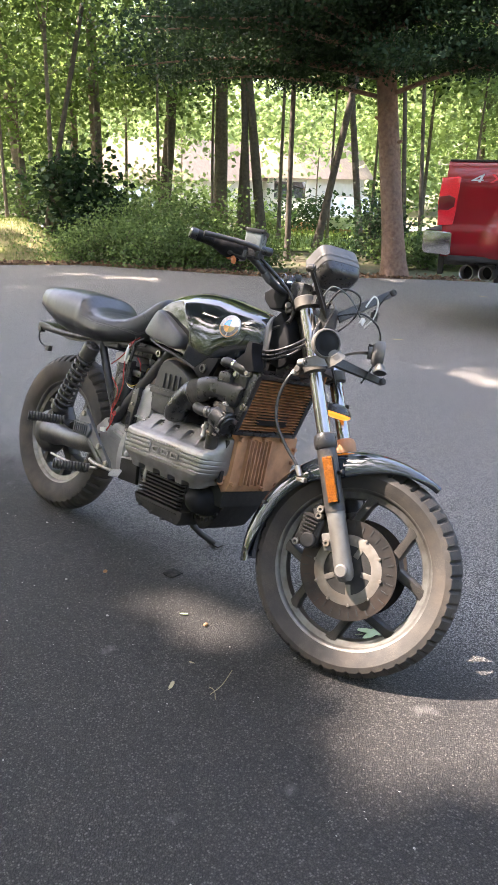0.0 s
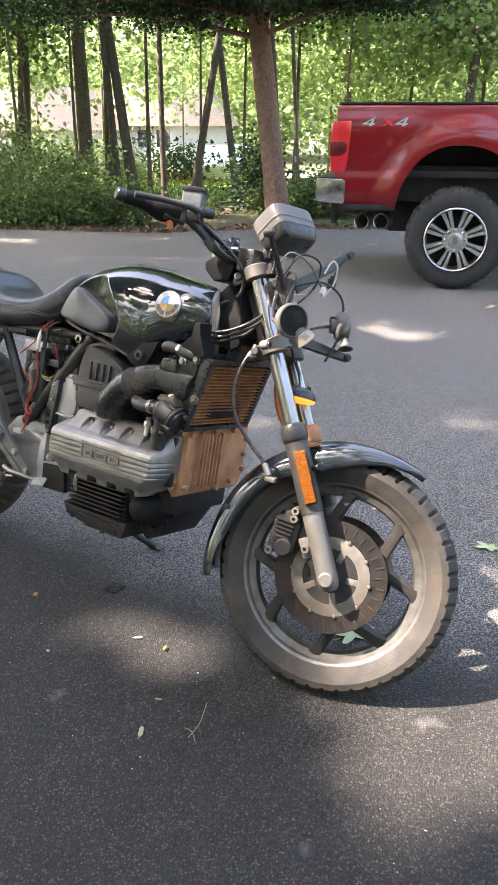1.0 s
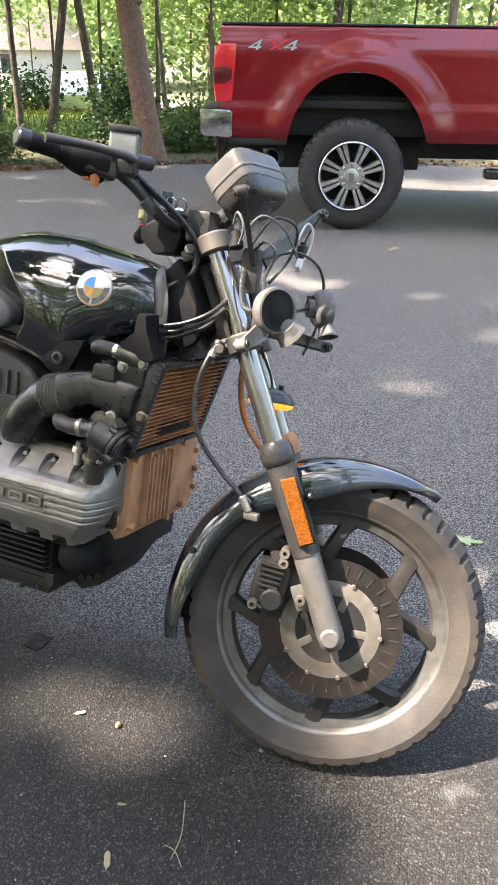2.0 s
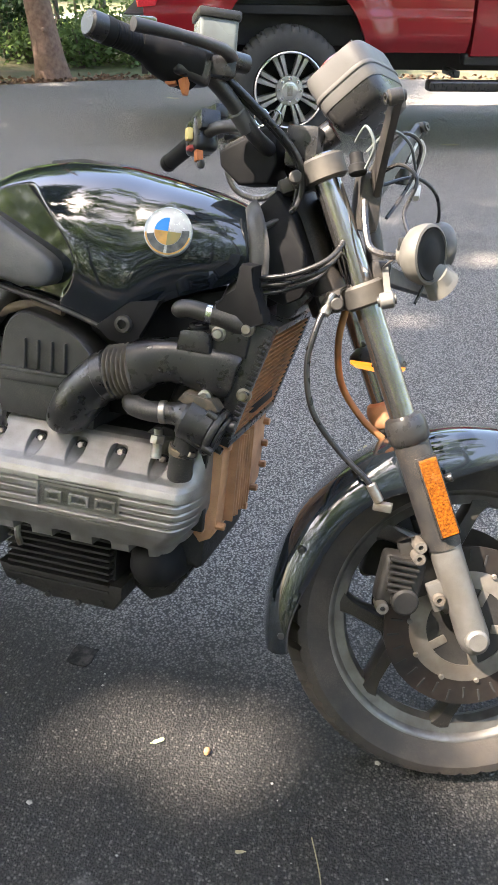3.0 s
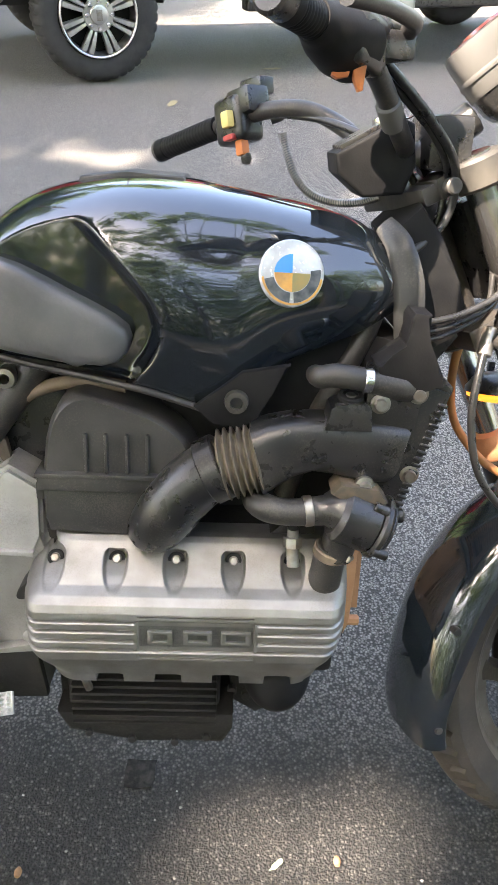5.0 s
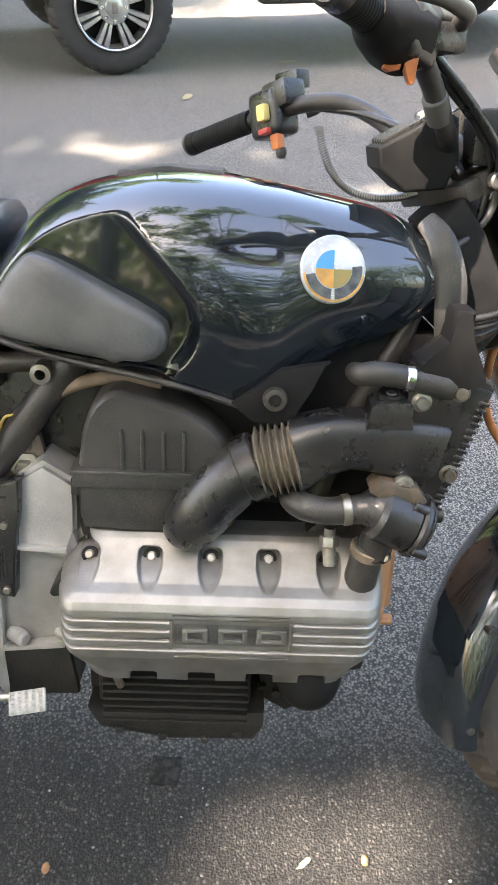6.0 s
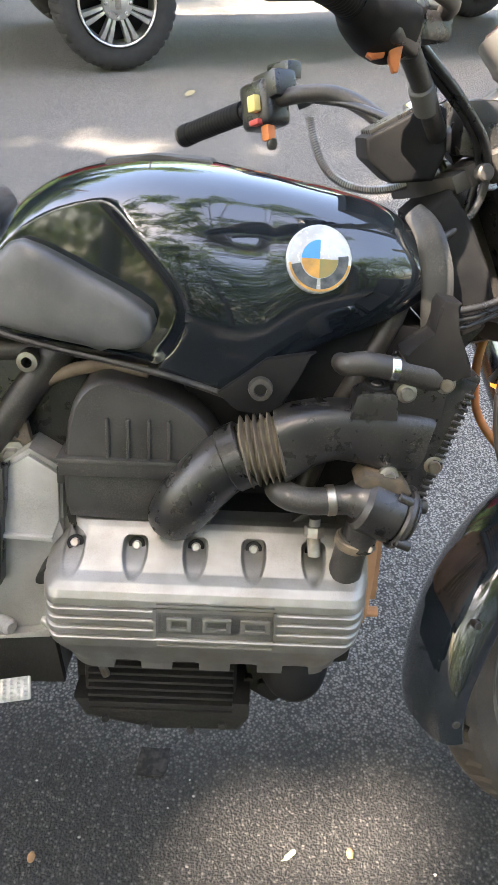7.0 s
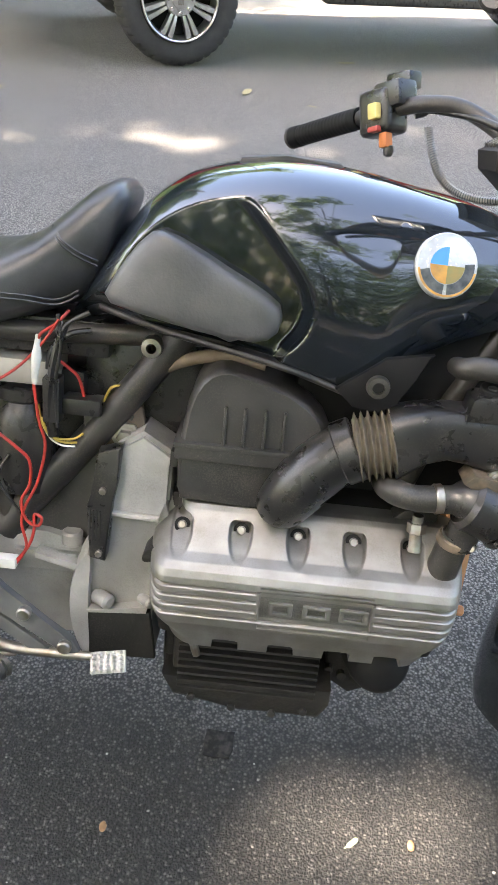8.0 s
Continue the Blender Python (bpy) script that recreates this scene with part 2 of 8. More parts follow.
YELLOW = mat("cream_button", (0.68, 0.58, 0.22), (0.60, 0.50, 0.18), 30, (0.4, 0.6))
ORANGE = mat("orange_button", (0.52, 0.17, 0.05), (0.45, 0.13, 0.04), 40, (0.4, 0.6))
REDWIRE = mat("red_wire", (0.42, 0.03, 0.025), (0.32, 0.03, 0.02), 50, (0.3, 0.5))
YELWIRE = mat("yellow_wire", (0.42, 0.30, 0.06), None, 50, (0.3, 0.5))
WHITE_PLASTIC = mat("white_plastic", (0.72, 0.71, 0.68), (0.62, 0.61, 0.57), 30, (0.35, 0.5), wear=(0.45, 0.42, 0.36), wscale=20, wamt=0.4)
RESERVOIR = mat("cloudy_reservoir", (0.13, 0.148, 0.147), (0.085, 0.095, 0.096), 30, (0.2, 0.35))
TANHOSE = mat("tan_hose", (0.20, 0.15, 0.10), (0.14, 0.10, 0.07), 40, (0.6, 0.8))
ORHOSE = mat("amber_hose", (0.42, 0.19, 0.06), (0.30, 0.13, 0.05), 40, (0.5, 0.7))
BLUE = mat("badge_blue", (0.02, 0.22, 0.62), None, 20, (0.15, 0.25), coat=0.5)
BADGE_WHITE = mat("badge_silver_white", (0.62, 0.64, 0.65), (0.44, 0.45, 0.46), 60, (0.15, 0.35), metal=0.3, wear=(0.35, 0.36, 0.37), wscale=40, wamt=0.4)
BADGE_ORANGE = mat("badge_bare_patch", (0.62, 0.33, 0.07), (0.50, 0.25, 0.05), 60, (0.4, 0.6), wear=(0.05, 0.05, 0.05), wscale=45, wamt=0.5)
BADGE_DARK = mat("badge_dark", (0.02, 0.025, 0.03), (0.10, 0.11, 0.11), 90, (0.3, 0.5))
GLASS_DARK = mat("gauge_glass", (0.03, 0.025, 0.025), (0.06, 0.04, 0.04), 10, (0.03, 0.08), coat=1.0)
TRUCK_RED = mat("red_truck_paint", (0.20, 0.003, 0.008), (0.17, 0.003, 0.007), 400, (0.25, 0.35), metal=0.0, coat=0.8, spec=0.3)
TAIL_RED = mat("tail_lamp_red", (0.75, 0.020, 0.03), (0.6, 0.012, 0.02), 90, (0.08, 0.2), coat=1.0)
TAIL_DARK = mat("tail_lamp_smoked", (0.12, 0.006, 0.008), None, 90, (0.08, 0.2), coat=1.0)
UNDER = mat("underbody", (0.012, 0.012, 0.012), (0.022, 0.021, 0.020), 10, (0.6, 0.9), bump=0.3, bscale=60)
DECAL_GREY = mat("decal_grey", (0.42, 0.46, 0.46), None, 30, (0.3, 0.4))
DECAL_RED = mat("decal_red", (0.62, 0.05, 0.05), None, 30, (0.3, 0.4))
GLASS_CAR = mat("car_glass", (0.02, 0.025, 0.03), None, 10, (0.02, 0.05), coat=1.0)
BARK = mat("grey_brown_bark", (0.17, 0.135, 0.105), (0.085, 0.068, 0.052), 18, (0.85, 1.0), bump=1.0, bscale=26, wear=(0.20, 0.19, 0.16), wscale=3, wamt=0.4)
BARK_DARK = mat("dark_bark", (0.11, 0.088, 0.066), (0.055, 0.045, 0.036), 16, (0.85, 1.0), bump=1.0, bscale=24, wear=(0.10, 0.095, 0.07), wscale=3, wamt=0.4)
BARK_RED = mat("red_brown_bark", (0.25, 0.155, 0.105), (0.15, 0.088, 0.06), 22, (0.8, 1.0), bump=1.0, bscale=30, wear=(0.13, 0.10, 0.08), wscale=4, wamt=0.5)
LEAF = leaf_mat("broad_leaf", (0.045, 0.085, 0.030), (0.09, 0.135, 0.05), (0.21, 0.30, 0.085))
LEAF_DARK = leaf_mat("dark_needles", (0.012, 0.03, 0.014), (0.028, 0.055, 0.024), (0.05, 0.09, 0.03), share=0.25)
LEAF_BUSH = leaf_mat("bush_leaf", (0.04, 0.075, 0.028), (0.11, 0.16, 0.065), (0.17, 0.25, 0.075))
FADED = mat("faded_black_plastic", (0.020, 0.020, 0.021), (0.036, 0.035, 0.034), 18, (0.30, 0.50), bump=0.2, bscale=300, wear=(0.10, 0.095, 0.086), wscale=10, wamt=0.45, speck=0.22)
PAD_VINYL = mat("worn_pad_vinyl", (0.034, 0.035, 0.038), (0.098, 0.098, 0.100), 9, (0.30, 0.46), bump=0.35, bscale=260, wear=(0.11, 0.108, 0.105), wscale=11, wamt=0.45, speck=0.10)
MATT = mat("matt_black_plastic", (0.008, 0.008, 0.009), (0.015, 0.015, 0.015), 30, (0.5, 0.7), bump=0.2, bscale=400, spec=0.12)
# leaf colour paled for distant haze and to brighten shaded trees
LEAF_LIGHTENED = leaf_mat("lightened_leaf", (0.12, 0.19, 0.075), (0.21, 0.28, 0.12), (0.36, 0.46, 0.18))
DRY_LEAF = mat("dry_leaf", (0.40, 0.36, 0.22), (0.30, 0.25, 0.13), 60, (0.6, 0.8), obrand=0.25)
GREEN_LEAF = mat("fallen_green_leaf", (0.36, 0.42, 0.24), (0.28, 0.36, 0.16), 60, (0.6, 0.8))
ACORN = mat("acorn_brown", (0.36, 0.20, 0.09), (0.25, 0.13, 0.06), 80, (0.5, 0.7))
PEBBLE = mat("pale_pebble", (0.42, 0.40, 0.36), (0.25, 0.24, 0.22), 80, (0.7, 0.9), island=0.4)
SIDING = mat("white_siding", (0.60, 0.585, 0.56), (0.52, 0.51, 0.485), 4, (0.6, 0.8))
ROOFING = mat("tan_shingles", (0.26, 0.21, 0.17), (0.20, 0.16, 0.13), 6, (0.8, 0.95))
BRICKWORK = mat("red_brick", (0.40, 0.20, 0.13), (0.30, 0.15, 0.10), 12, (0.8, 0.95))
CONCRETE = mat("pale_concrete", (0.50, 0.49, 0.46), (0.42, 0.41, 0.38), 2, (0.8, 0.95))
CAR_SILVER = mat("silver_car_paint", (0.50, 0.53, 0.56), None, 50, (0.25, 0.35), metal=0.5, coat=1.0)
CAR_BLUE = mat("blue_grey_car_paint", (0.10, 0.13, 0.16), None, 50, (0.25, 0.35), metal=0.5, coat=1.0)


def glow_mat(name, col, strength):
    m = mat(name, col, None, 60, (0.2, 0.4))
    p = m.node_tree.nodes["Principled BSDF"]
    p.inputs["Emission Color"].default_value = (*col, 1)
    p.inputs["Emission Strength"].default_value = strength
    return m


# emission makes the amber lens glow
GLOW_AMBER = glow_mat("glowing_amber_lens", (1.0, 0.32, 0.03), 0.24)


# ---- mesh tools ----
class Mesh:
    """Collects shapes into one bmesh."""

    def __init__(self):
        self.bm = bmesh.new()

    def rings(self, rows, closed=True, caps=True):
        bm = self.bm
        vs = [[bm.verts.new(p) for p in row] for row in rows]
        n = len(rows[0])
        for a, b in zip(vs, vs[1:]):
            for i in range(n if closed else n - 1):
                j = (i + 1) % n
                bm.faces.new((a[i], a[j], b[j], b[i]))
        if caps and closed:
            bm.faces.new(vs[0][::-1])
            bm.faces.new(vs[-1])
        return self

    def box(self, c, s, bev=0.003, rot=None, seg=2):
        m = Matrix.Translation(c) @ (rot.to_4x4() if rot else Matrix.Identity(4)) @ Matrix.Diagonal((*s, 1))
        made = bmesh.ops.create_cube(self.bm, size=1.0, matrix=m)["verts"]
        if bev:
            es = list({e for v in made for e in v.link_edges})
            bmesh.ops.bevel(self.bm, geom=es, offset=bev, segments=seg, profile=0.6, affect="EDGES", clamp_overlap=True)
        return self

    def tube(self, pts, r, seg=12, smooth=6, caps=True, flat=1.0):
        pts = [Vector(p) for p in pts]
        rs = list(r) if isinstance(r, (list, tuple)) else [r] * len(pts)
        if smooth > 1 and len(pts) > 2:
            out, ro = [], []
            for i in range(len(pts) - 1):
                p0, p1, p2, p3 = pts[max(i - 1, 0)], pts[i], pts[i + 1], pts[min(i + 2, len(pts) - 1)]
                for k in range(smooth):
                    t = k / smooth
                    out.append(0.5 * (2 * p1 + (p2 - p0) * t + (2 * p0 - 5 * p1 + 4 * p2 - p3) * t * t + (3 * p1 - p0 - 3 * p2 + p3) * t ** 3))
                    ro.append(rs[i] + (rs[i + 1] - rs[i]) * t)
            pts, rs = out + [pts[-1]], ro + [rs[-1]]
        side = None
        rows = []
        for i, p in enumerate(pts):
            way = (pts[min(i + 1, len(pts) - 1)] - pts[max(i - 1, 0)]).normalized()
            if side is None:
                side = way.orthogonal().normalized()
            side = (side - way * side.dot(way)).normalized()
            up = way.cross(side)
            rows.append([p + rs[i] * (math.cos(a) * side + flat * math.sin(a) * up) for a in [2 * math.pi * k / seg for k in range(seg)]])
        return self.rings(rows, True, caps)

    def cyl(self, a, b, r, seg=20, bev=0.0, r2=None):
        a, b = Vector(a), Vector(b)
        r2 = r if r2 is None else r2
        way = (b - a).normalized()
        if bev:
            pts = [a, a + way * bev, b - way * bev, b]
            return self.tube(pts, [r - bev, r, r2, r2 - bev], seg, 1)
        return self.tube([a, b], [r, r2], seg, 1)

    def lathe(self, prof, m=None, seg=48, loop=False):
        """prof: (radius, height) round the local z axis; loop joins the last to the first."""
        m = m or Matrix.Identity(4)
        rows = [[m @ Vector((r * math.cos(a), r * math.sin(a), h)) for a in [2 * math.pi * k / seg for k in range(seg)]] for r, h in prof]
        if loop:
            rows.append(rows[0])
            bm = self.bm
            vs = [[bm.verts.new(p) for p in row] for row in rows[:-1]]
            vs.append(vs[0])
            for a, b in zip(vs, vs[1:]):
                for i in range(seg):
                    j = (i + 1) % seg
                    bm.faces.new((a[i], a[j], b[j], b[i]))
            return self
        return self.rings(rows, True, True)

    def prism(self, pts, y0, y1, bev=0.003, m=None, seg=2):
        """A polygon of (x, z) given a thickness from y0 to y1."""
        m = m or Matrix.Identity(4)
        bm = self.bm
        a = [bm.verts.new(m @ Vector((x, y0, z))) for x, z in pts]
        b = [bm.verts.new(m @ Vector((x, y1, z))) for x, z in pts]
        n = len(pts)
        fs = [bm.faces.new(a), bm.faces.new(b[::-1])]
        fs += [bm.faces.new((a[i], b[i], b[(i + 1) % n], a[(i + 1) % n])) for i in range(n)]
        if bev:
            es = list({e for f in fs[:2] for e in f.edges})
            bmesh.ops.bevel(bm, geom=es, offset=bev, segments=seg, profile=0.6, affect="EDGES", clamp_overlap=True)
        return self

    def turn(self, m):
        bmesh.ops.transform(self.bm, matrix=m, verts=self.bm.verts)
        return self


def part(name, shape, material, parent=None, label="", angle=38, at=None, fix=True):
    bm = shape.bm
    if fix:
        bmesh.ops.recalc_face_normals(bm, faces=bm.faces)
    me = bpy.data.meshes.new(name)
    bm.to_mesh(me)
    bm.free()
    me.polygons.foreach_set("use_smooth", [True] * len(me.polygons))
    me.set_sharp_from_angle(angle=radians(angle))
    for mm in material if isinstance(material, (list, tuple)) else [material]:
        me.materials.append(mm)
    ob = new(name, me)
    if parent:
        ob.parent = parent
    if at:
        ob.matrix_basis = at
    if label:
        ob["label"] = label
    return ob


def pydata(name, verts, faces, material, parent=None, smooth=False):
    me = bpy.data.meshes.new(name)
    me.from_pydata(verts, [], faces)
    if smooth:
        me.polygons.foreach_set("use_smooth", [True] * len(me.polygons))
    me.materials.append(material)
    ob = new(name, me)
    if parent:
        ob.parent = parent
    return ob


def lerp(table, x):
    xs = [r[0] for r in table]
    return float(np.interp(x, xs, [r[1] for r in table]))


def rounded(table, closed=False, n=3):
    """The same outline with its corners cut, several times over."""
    for _ in range(n):
        out = [] if closed else [table[0]]
        pairs = list(zip(table, table[1:] + (table[:1] if closed else [])))
        for a, b in pairs[:None if closed else len(table) - 1]:
            out += [(a[0] * 0.75 + b[0] * 0.25, a[1] * 0.75 + b[1] * 0.25), (a[0] * 0.25 + b[0] * 0.75, a[1] * 0.25 + b[1] * 0.75)]
        table = out if closed else out + [table[-1]]
    return table


def rot_to(z_way, x_way=(1, 0, 0)):
    """A turn whose z points along z_way."""
    z = Vector(z_way).normalized()
    x = Vector(x_way)
    x = (x - z * x.dot(z)).normalized()
    y = z.cross(x)
    return Matrix((x, y, z)).transposed()


def smoothstep(a, b, x):
    t = min(1.0, max(0.0, (x - a) / (b - a)))
    return t * t * (3 - 2 * t)


# ---- ground ----
def sheet(name, pts, z, thick, material, label):
    bm = bmesh.new()
    top = [bm.verts.new((x, y, z)) for x, y in pts]
    bot = [bm.verts.new((x, y, z - thick)) for x, y in pts]
    bm.faces.new(top)
    for i in range(len(pts)):
        j = (i + 1) % len(pts)
        bm.faces.new((top[i], bot[i], bot[j], top[j]))
    s = Mesh()
    s.bm.free()
    s.bm = bm
    return tagged(part(name, s, material), label, kind="structure")


def hill(x, y):
    """Height of the ground off the drive."""
    far = math.hypot(x + 2, y)
    return -0.04 + 0.10 * noise.noise((x * 0.25, y * 0.25, 0)) * smoothstep(9, 16, far) - 0.9 * smoothstep(12, 34, -0.7 * x + 0.7 * y)


gv, gf = [], []
lines = sorted(set([-600, -300, -150, -90] + [-60 + 2.0 * k for k in range(61)] + [90, 150, 300, 600]))
for y in lines:
    for x in lines:
        gv.append((x, y, hill(x, y) if abs(x) < 80 and abs(y) < 80 else -1.0))
nl = len(lines)
for j in range(nl - 1):
    for i in range(nl - 1):
        gf.append((j * nl + i, j * nl + i + 1, (j + 1) * nl + i + 1, (j + 1) * nl + i))
tagged(pydata("ground", gv, gf, SOIL, None, True), "leaf-strewn woodland soil and moss beside the drive", kind="structure")
EDGE = [(-9.6, 4.05), (-9.4, 4.35), (-8.76, 5.17), (-7.38, 5.84), (-6.06, 6.43), (-5.65, 7.04), (-4.93, 7.80), (-3.6, 8.7), (-1.5, 9.6), (2.0, 11.0), (7.0, 13.0), (12.0, 14.6)]
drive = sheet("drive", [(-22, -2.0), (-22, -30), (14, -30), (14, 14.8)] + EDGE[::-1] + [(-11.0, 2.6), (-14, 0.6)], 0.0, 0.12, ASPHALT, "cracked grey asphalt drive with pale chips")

# ---- pickup truck: x ahead along its side, y away from the near side, z up ----
truck = new("pickup_truck")
truck.matrix_basis = pose(-1.53, 5.06, 0, 0, 0, 21.25)
tagged(truck, "parked red pickup truck with chrome bumper and black tyres", "pickup truck")
ARCH = [(-0.575, 0.66), (-0.57, 0.70), (-0.52, 0.89), (-0.39, 1.08), (-0.22, 1.175), (-0.03, 1.195), (0.20, 1.145), (0.40, 0.98), (0.525, 0.73), (0.545, 0.66)]
ARCH = rounded(ARCH, False, 3)


def side_y(x, z):
    """How far the near flank stands back from the tyre's face."""
    y = 0.055 + 0.05 * smoothstep(1.25, 1.5, z) ** 2 - 0.012 * smoothstep(0.97, 0.92, z) + 0.05 * smoothstep(0.80, 0.66, z)
    r = math.hypot(x + 0.015, z - 0.63)
    y -= 0.050 * smoothstep(0.80, 0.60, r) * smoothstep(0.60, 0.75, z)
    return y


def flank(x0, x1, arch, top, nx, bottom=0.685):
    s = Mesh()
    rows = []
    for i in range(nx + 1):
        x = x0 + (x1 - x0) * i / nx
        lo = bottom
        if arch and arch[0][0] < x < arch[-1][0]:
            lo = max(lo, lerp(arch, x))
        row = []
        for j in range(33):
            z = lo + (top - lo) * j / 32
            row.append(Vector((x, side_y(x, z), z)))
        row.append(Vector((x, side_y(x, top) + 0.02, top + 0.012)))
        row.append(Vector((x, side_y(x, top) + 0.09, top + 0.014)))
        row.append(Vector((x, side_y(x, top) + 0.10, top - 0.04)))
        rows.append(row)
    s.rings(rows, False, False)
    # returns at the lower edge
    edge = [Vector(r[0]) for r in rows]
    s.rings([[p, p + Vector((0, 0.03, 0.006)), p + Vector((0, 0.06, 0.002))] for p in edge], False, False)
    return s


part("bed_side", flank(-1.10, 1.30, ARCH, 1.485, 150), TRUCK_RED, truck, "glossy red bed side with a flared arch", 50)
far = flank(-1.10, 1.30, ARCH, 1.485, 60).turn(Matrix.Translation((0, 2.03, 0)) @ Matrix.Diagonal((1, -1, 1, 1)))
part("bed_side", far, TRUCK_RED, truck)
part("bed_rail", Mesh().box((0.10, 0.155, 1.506), (2.38, 0.10, 0.016), 0.005), PLASTIC, truck, "black bed rail cap")
liner = Mesh()
rows = []
for k in range(25):
    a = math.pi * k / 24
    p = Vector((-0.02 - 0.58 * math.cos(a), 0, 0.60 + 0.61 * math.sin(a)))
    rows.append([p + Vector((0, 0.06, 0)), p + Vector((0, 0.5, 0))])
liner.rings(rows, False, False)
liner.box((-0.04, 0.52, 0.80), (1.2, 0.04, 0.75), 0.01)
part("wheel_liner", liner, UNDER, truck)
part("bed_floor", Mesh().box((0.10, 1.01, 0.95), (2.36, 1.72, 0.06), 0.01), UNDER, truck)
part("bed_front", Mesh().box((1.27, 1.01, 1.2), (0.05, 1.75, 0.55), 0.01), UNDER, truck)
for y in (0.30, 1.72):
    part("bed_rib", Mesh().box((0.10, y, 0.86), (2.34, 0.06, 0.30), 0.01), UNDER, truck)
gate = Mesh().box((-1.085, 1.01, 1.14), (0.05, 1.60, 0.66), 0.02)
part("tailgate", gate, TRUCK_RED, truck)
# tail lamp: red with a smoked band, wrapped round the corner
for s in (1, -1):
    m = Matrix.Identity(4) if s > 0 else Matrix.Translation((0, 2.03, 0)) @ Matrix.Diagonal((1, -1, 1, 1))
    lp = Mesh().prism([(-1.145, 0.955), (-1.155, 1.16), (-1.140, 1.362), (-0.985, 1.372), (-0.975, 1.36), (-0.985, 1.23), (-1.005, 1.10), (-1.002, 0.985), (-1.015, 0.965)], 0.042, 0.16, 0.012).turn(m)
    lamp = part("tail_lamp", lp, TAIL_RED, truck, "red tail lamp with a smoked band")
    part("smoked_band", Mesh().prism([(-1.148, 1.09), (-1.150, 1.20), (-1.06, 1.215), (-1.005, 1.19), (-1.012, 1.12), (-1.06, 1.09)], 0.036, 0.06, 0.004).turn(m), TAIL_DARK, lamp)
bp = Mesh().prism([(-1.26, 0.90), (-1.25, 0.915), (-1.03, 0.905), (-1.005, 0.89), (-1.005, 0.715), (-1.03, 0.70), (-1.24, 0.715), (-1.26, 0.74)], 0.03, 2.0, 0.012)
bumper = part("rear_bumper", bp, CHROME, truck, "chrome rear bumper with a black top step")
part("step_pad", Mesh().box((-1.14, 1.0, 0.912), (0.20, 1.9, 0.012), 0.003), UNDER, bumper)
vl = Mesh().box((-0.80, 0.11, 0.675), (0.46, 0.10, 0.05), 0.01)
part("valance", vl, UNDER, truck)
for x in (-0.86, -0.69):
    ex = Mesh().lathe([(0.062, 0.0), (0.068, -0.004), (0.070, 0.02), (0.066, 0.17), (0.060, 0.17), (0.058, 0.006)], Matrix.Translation((x, 0.16, 0.545)) @ rot_to((0.25, 1, 0.0)).to_4x4(), 32, loop=True)
    part("exhaust_tip", ex, STEEL, truck, "twin steel exhaust tip")
    bk = Mesh().lathe([(0.059, 0.10), (0.0, 0.10), ], Matrix.Translation((x, 0.16, 0.545)) @ rot_to((0.25, 1, 0.0)).to_4x4(), 24)
    part("exhaust_inside", bk, UNDER, truck)
hitch = Mesh().box((-1.12, 0.32, 0.60), (0.05, 0.05, 0.20), 0.008)
hitch.box((-0.6, 0.75, 0.62), (1.2, 0.10, 0.14), 0.01)
hitch.cyl((-0.04, 0.3, 0.43), (-0.04, 1.75, 0.43), 0.07, 16)
hitch.box((0.9, 0.55, 0.60), (3.2, 0.08, 0.16), 0.01)
hitch.box((0.9, 1.5, 0.60), (3.2, 0.08, 0.16), 0.01)
part("chassis", hitch, UNDER, truck)


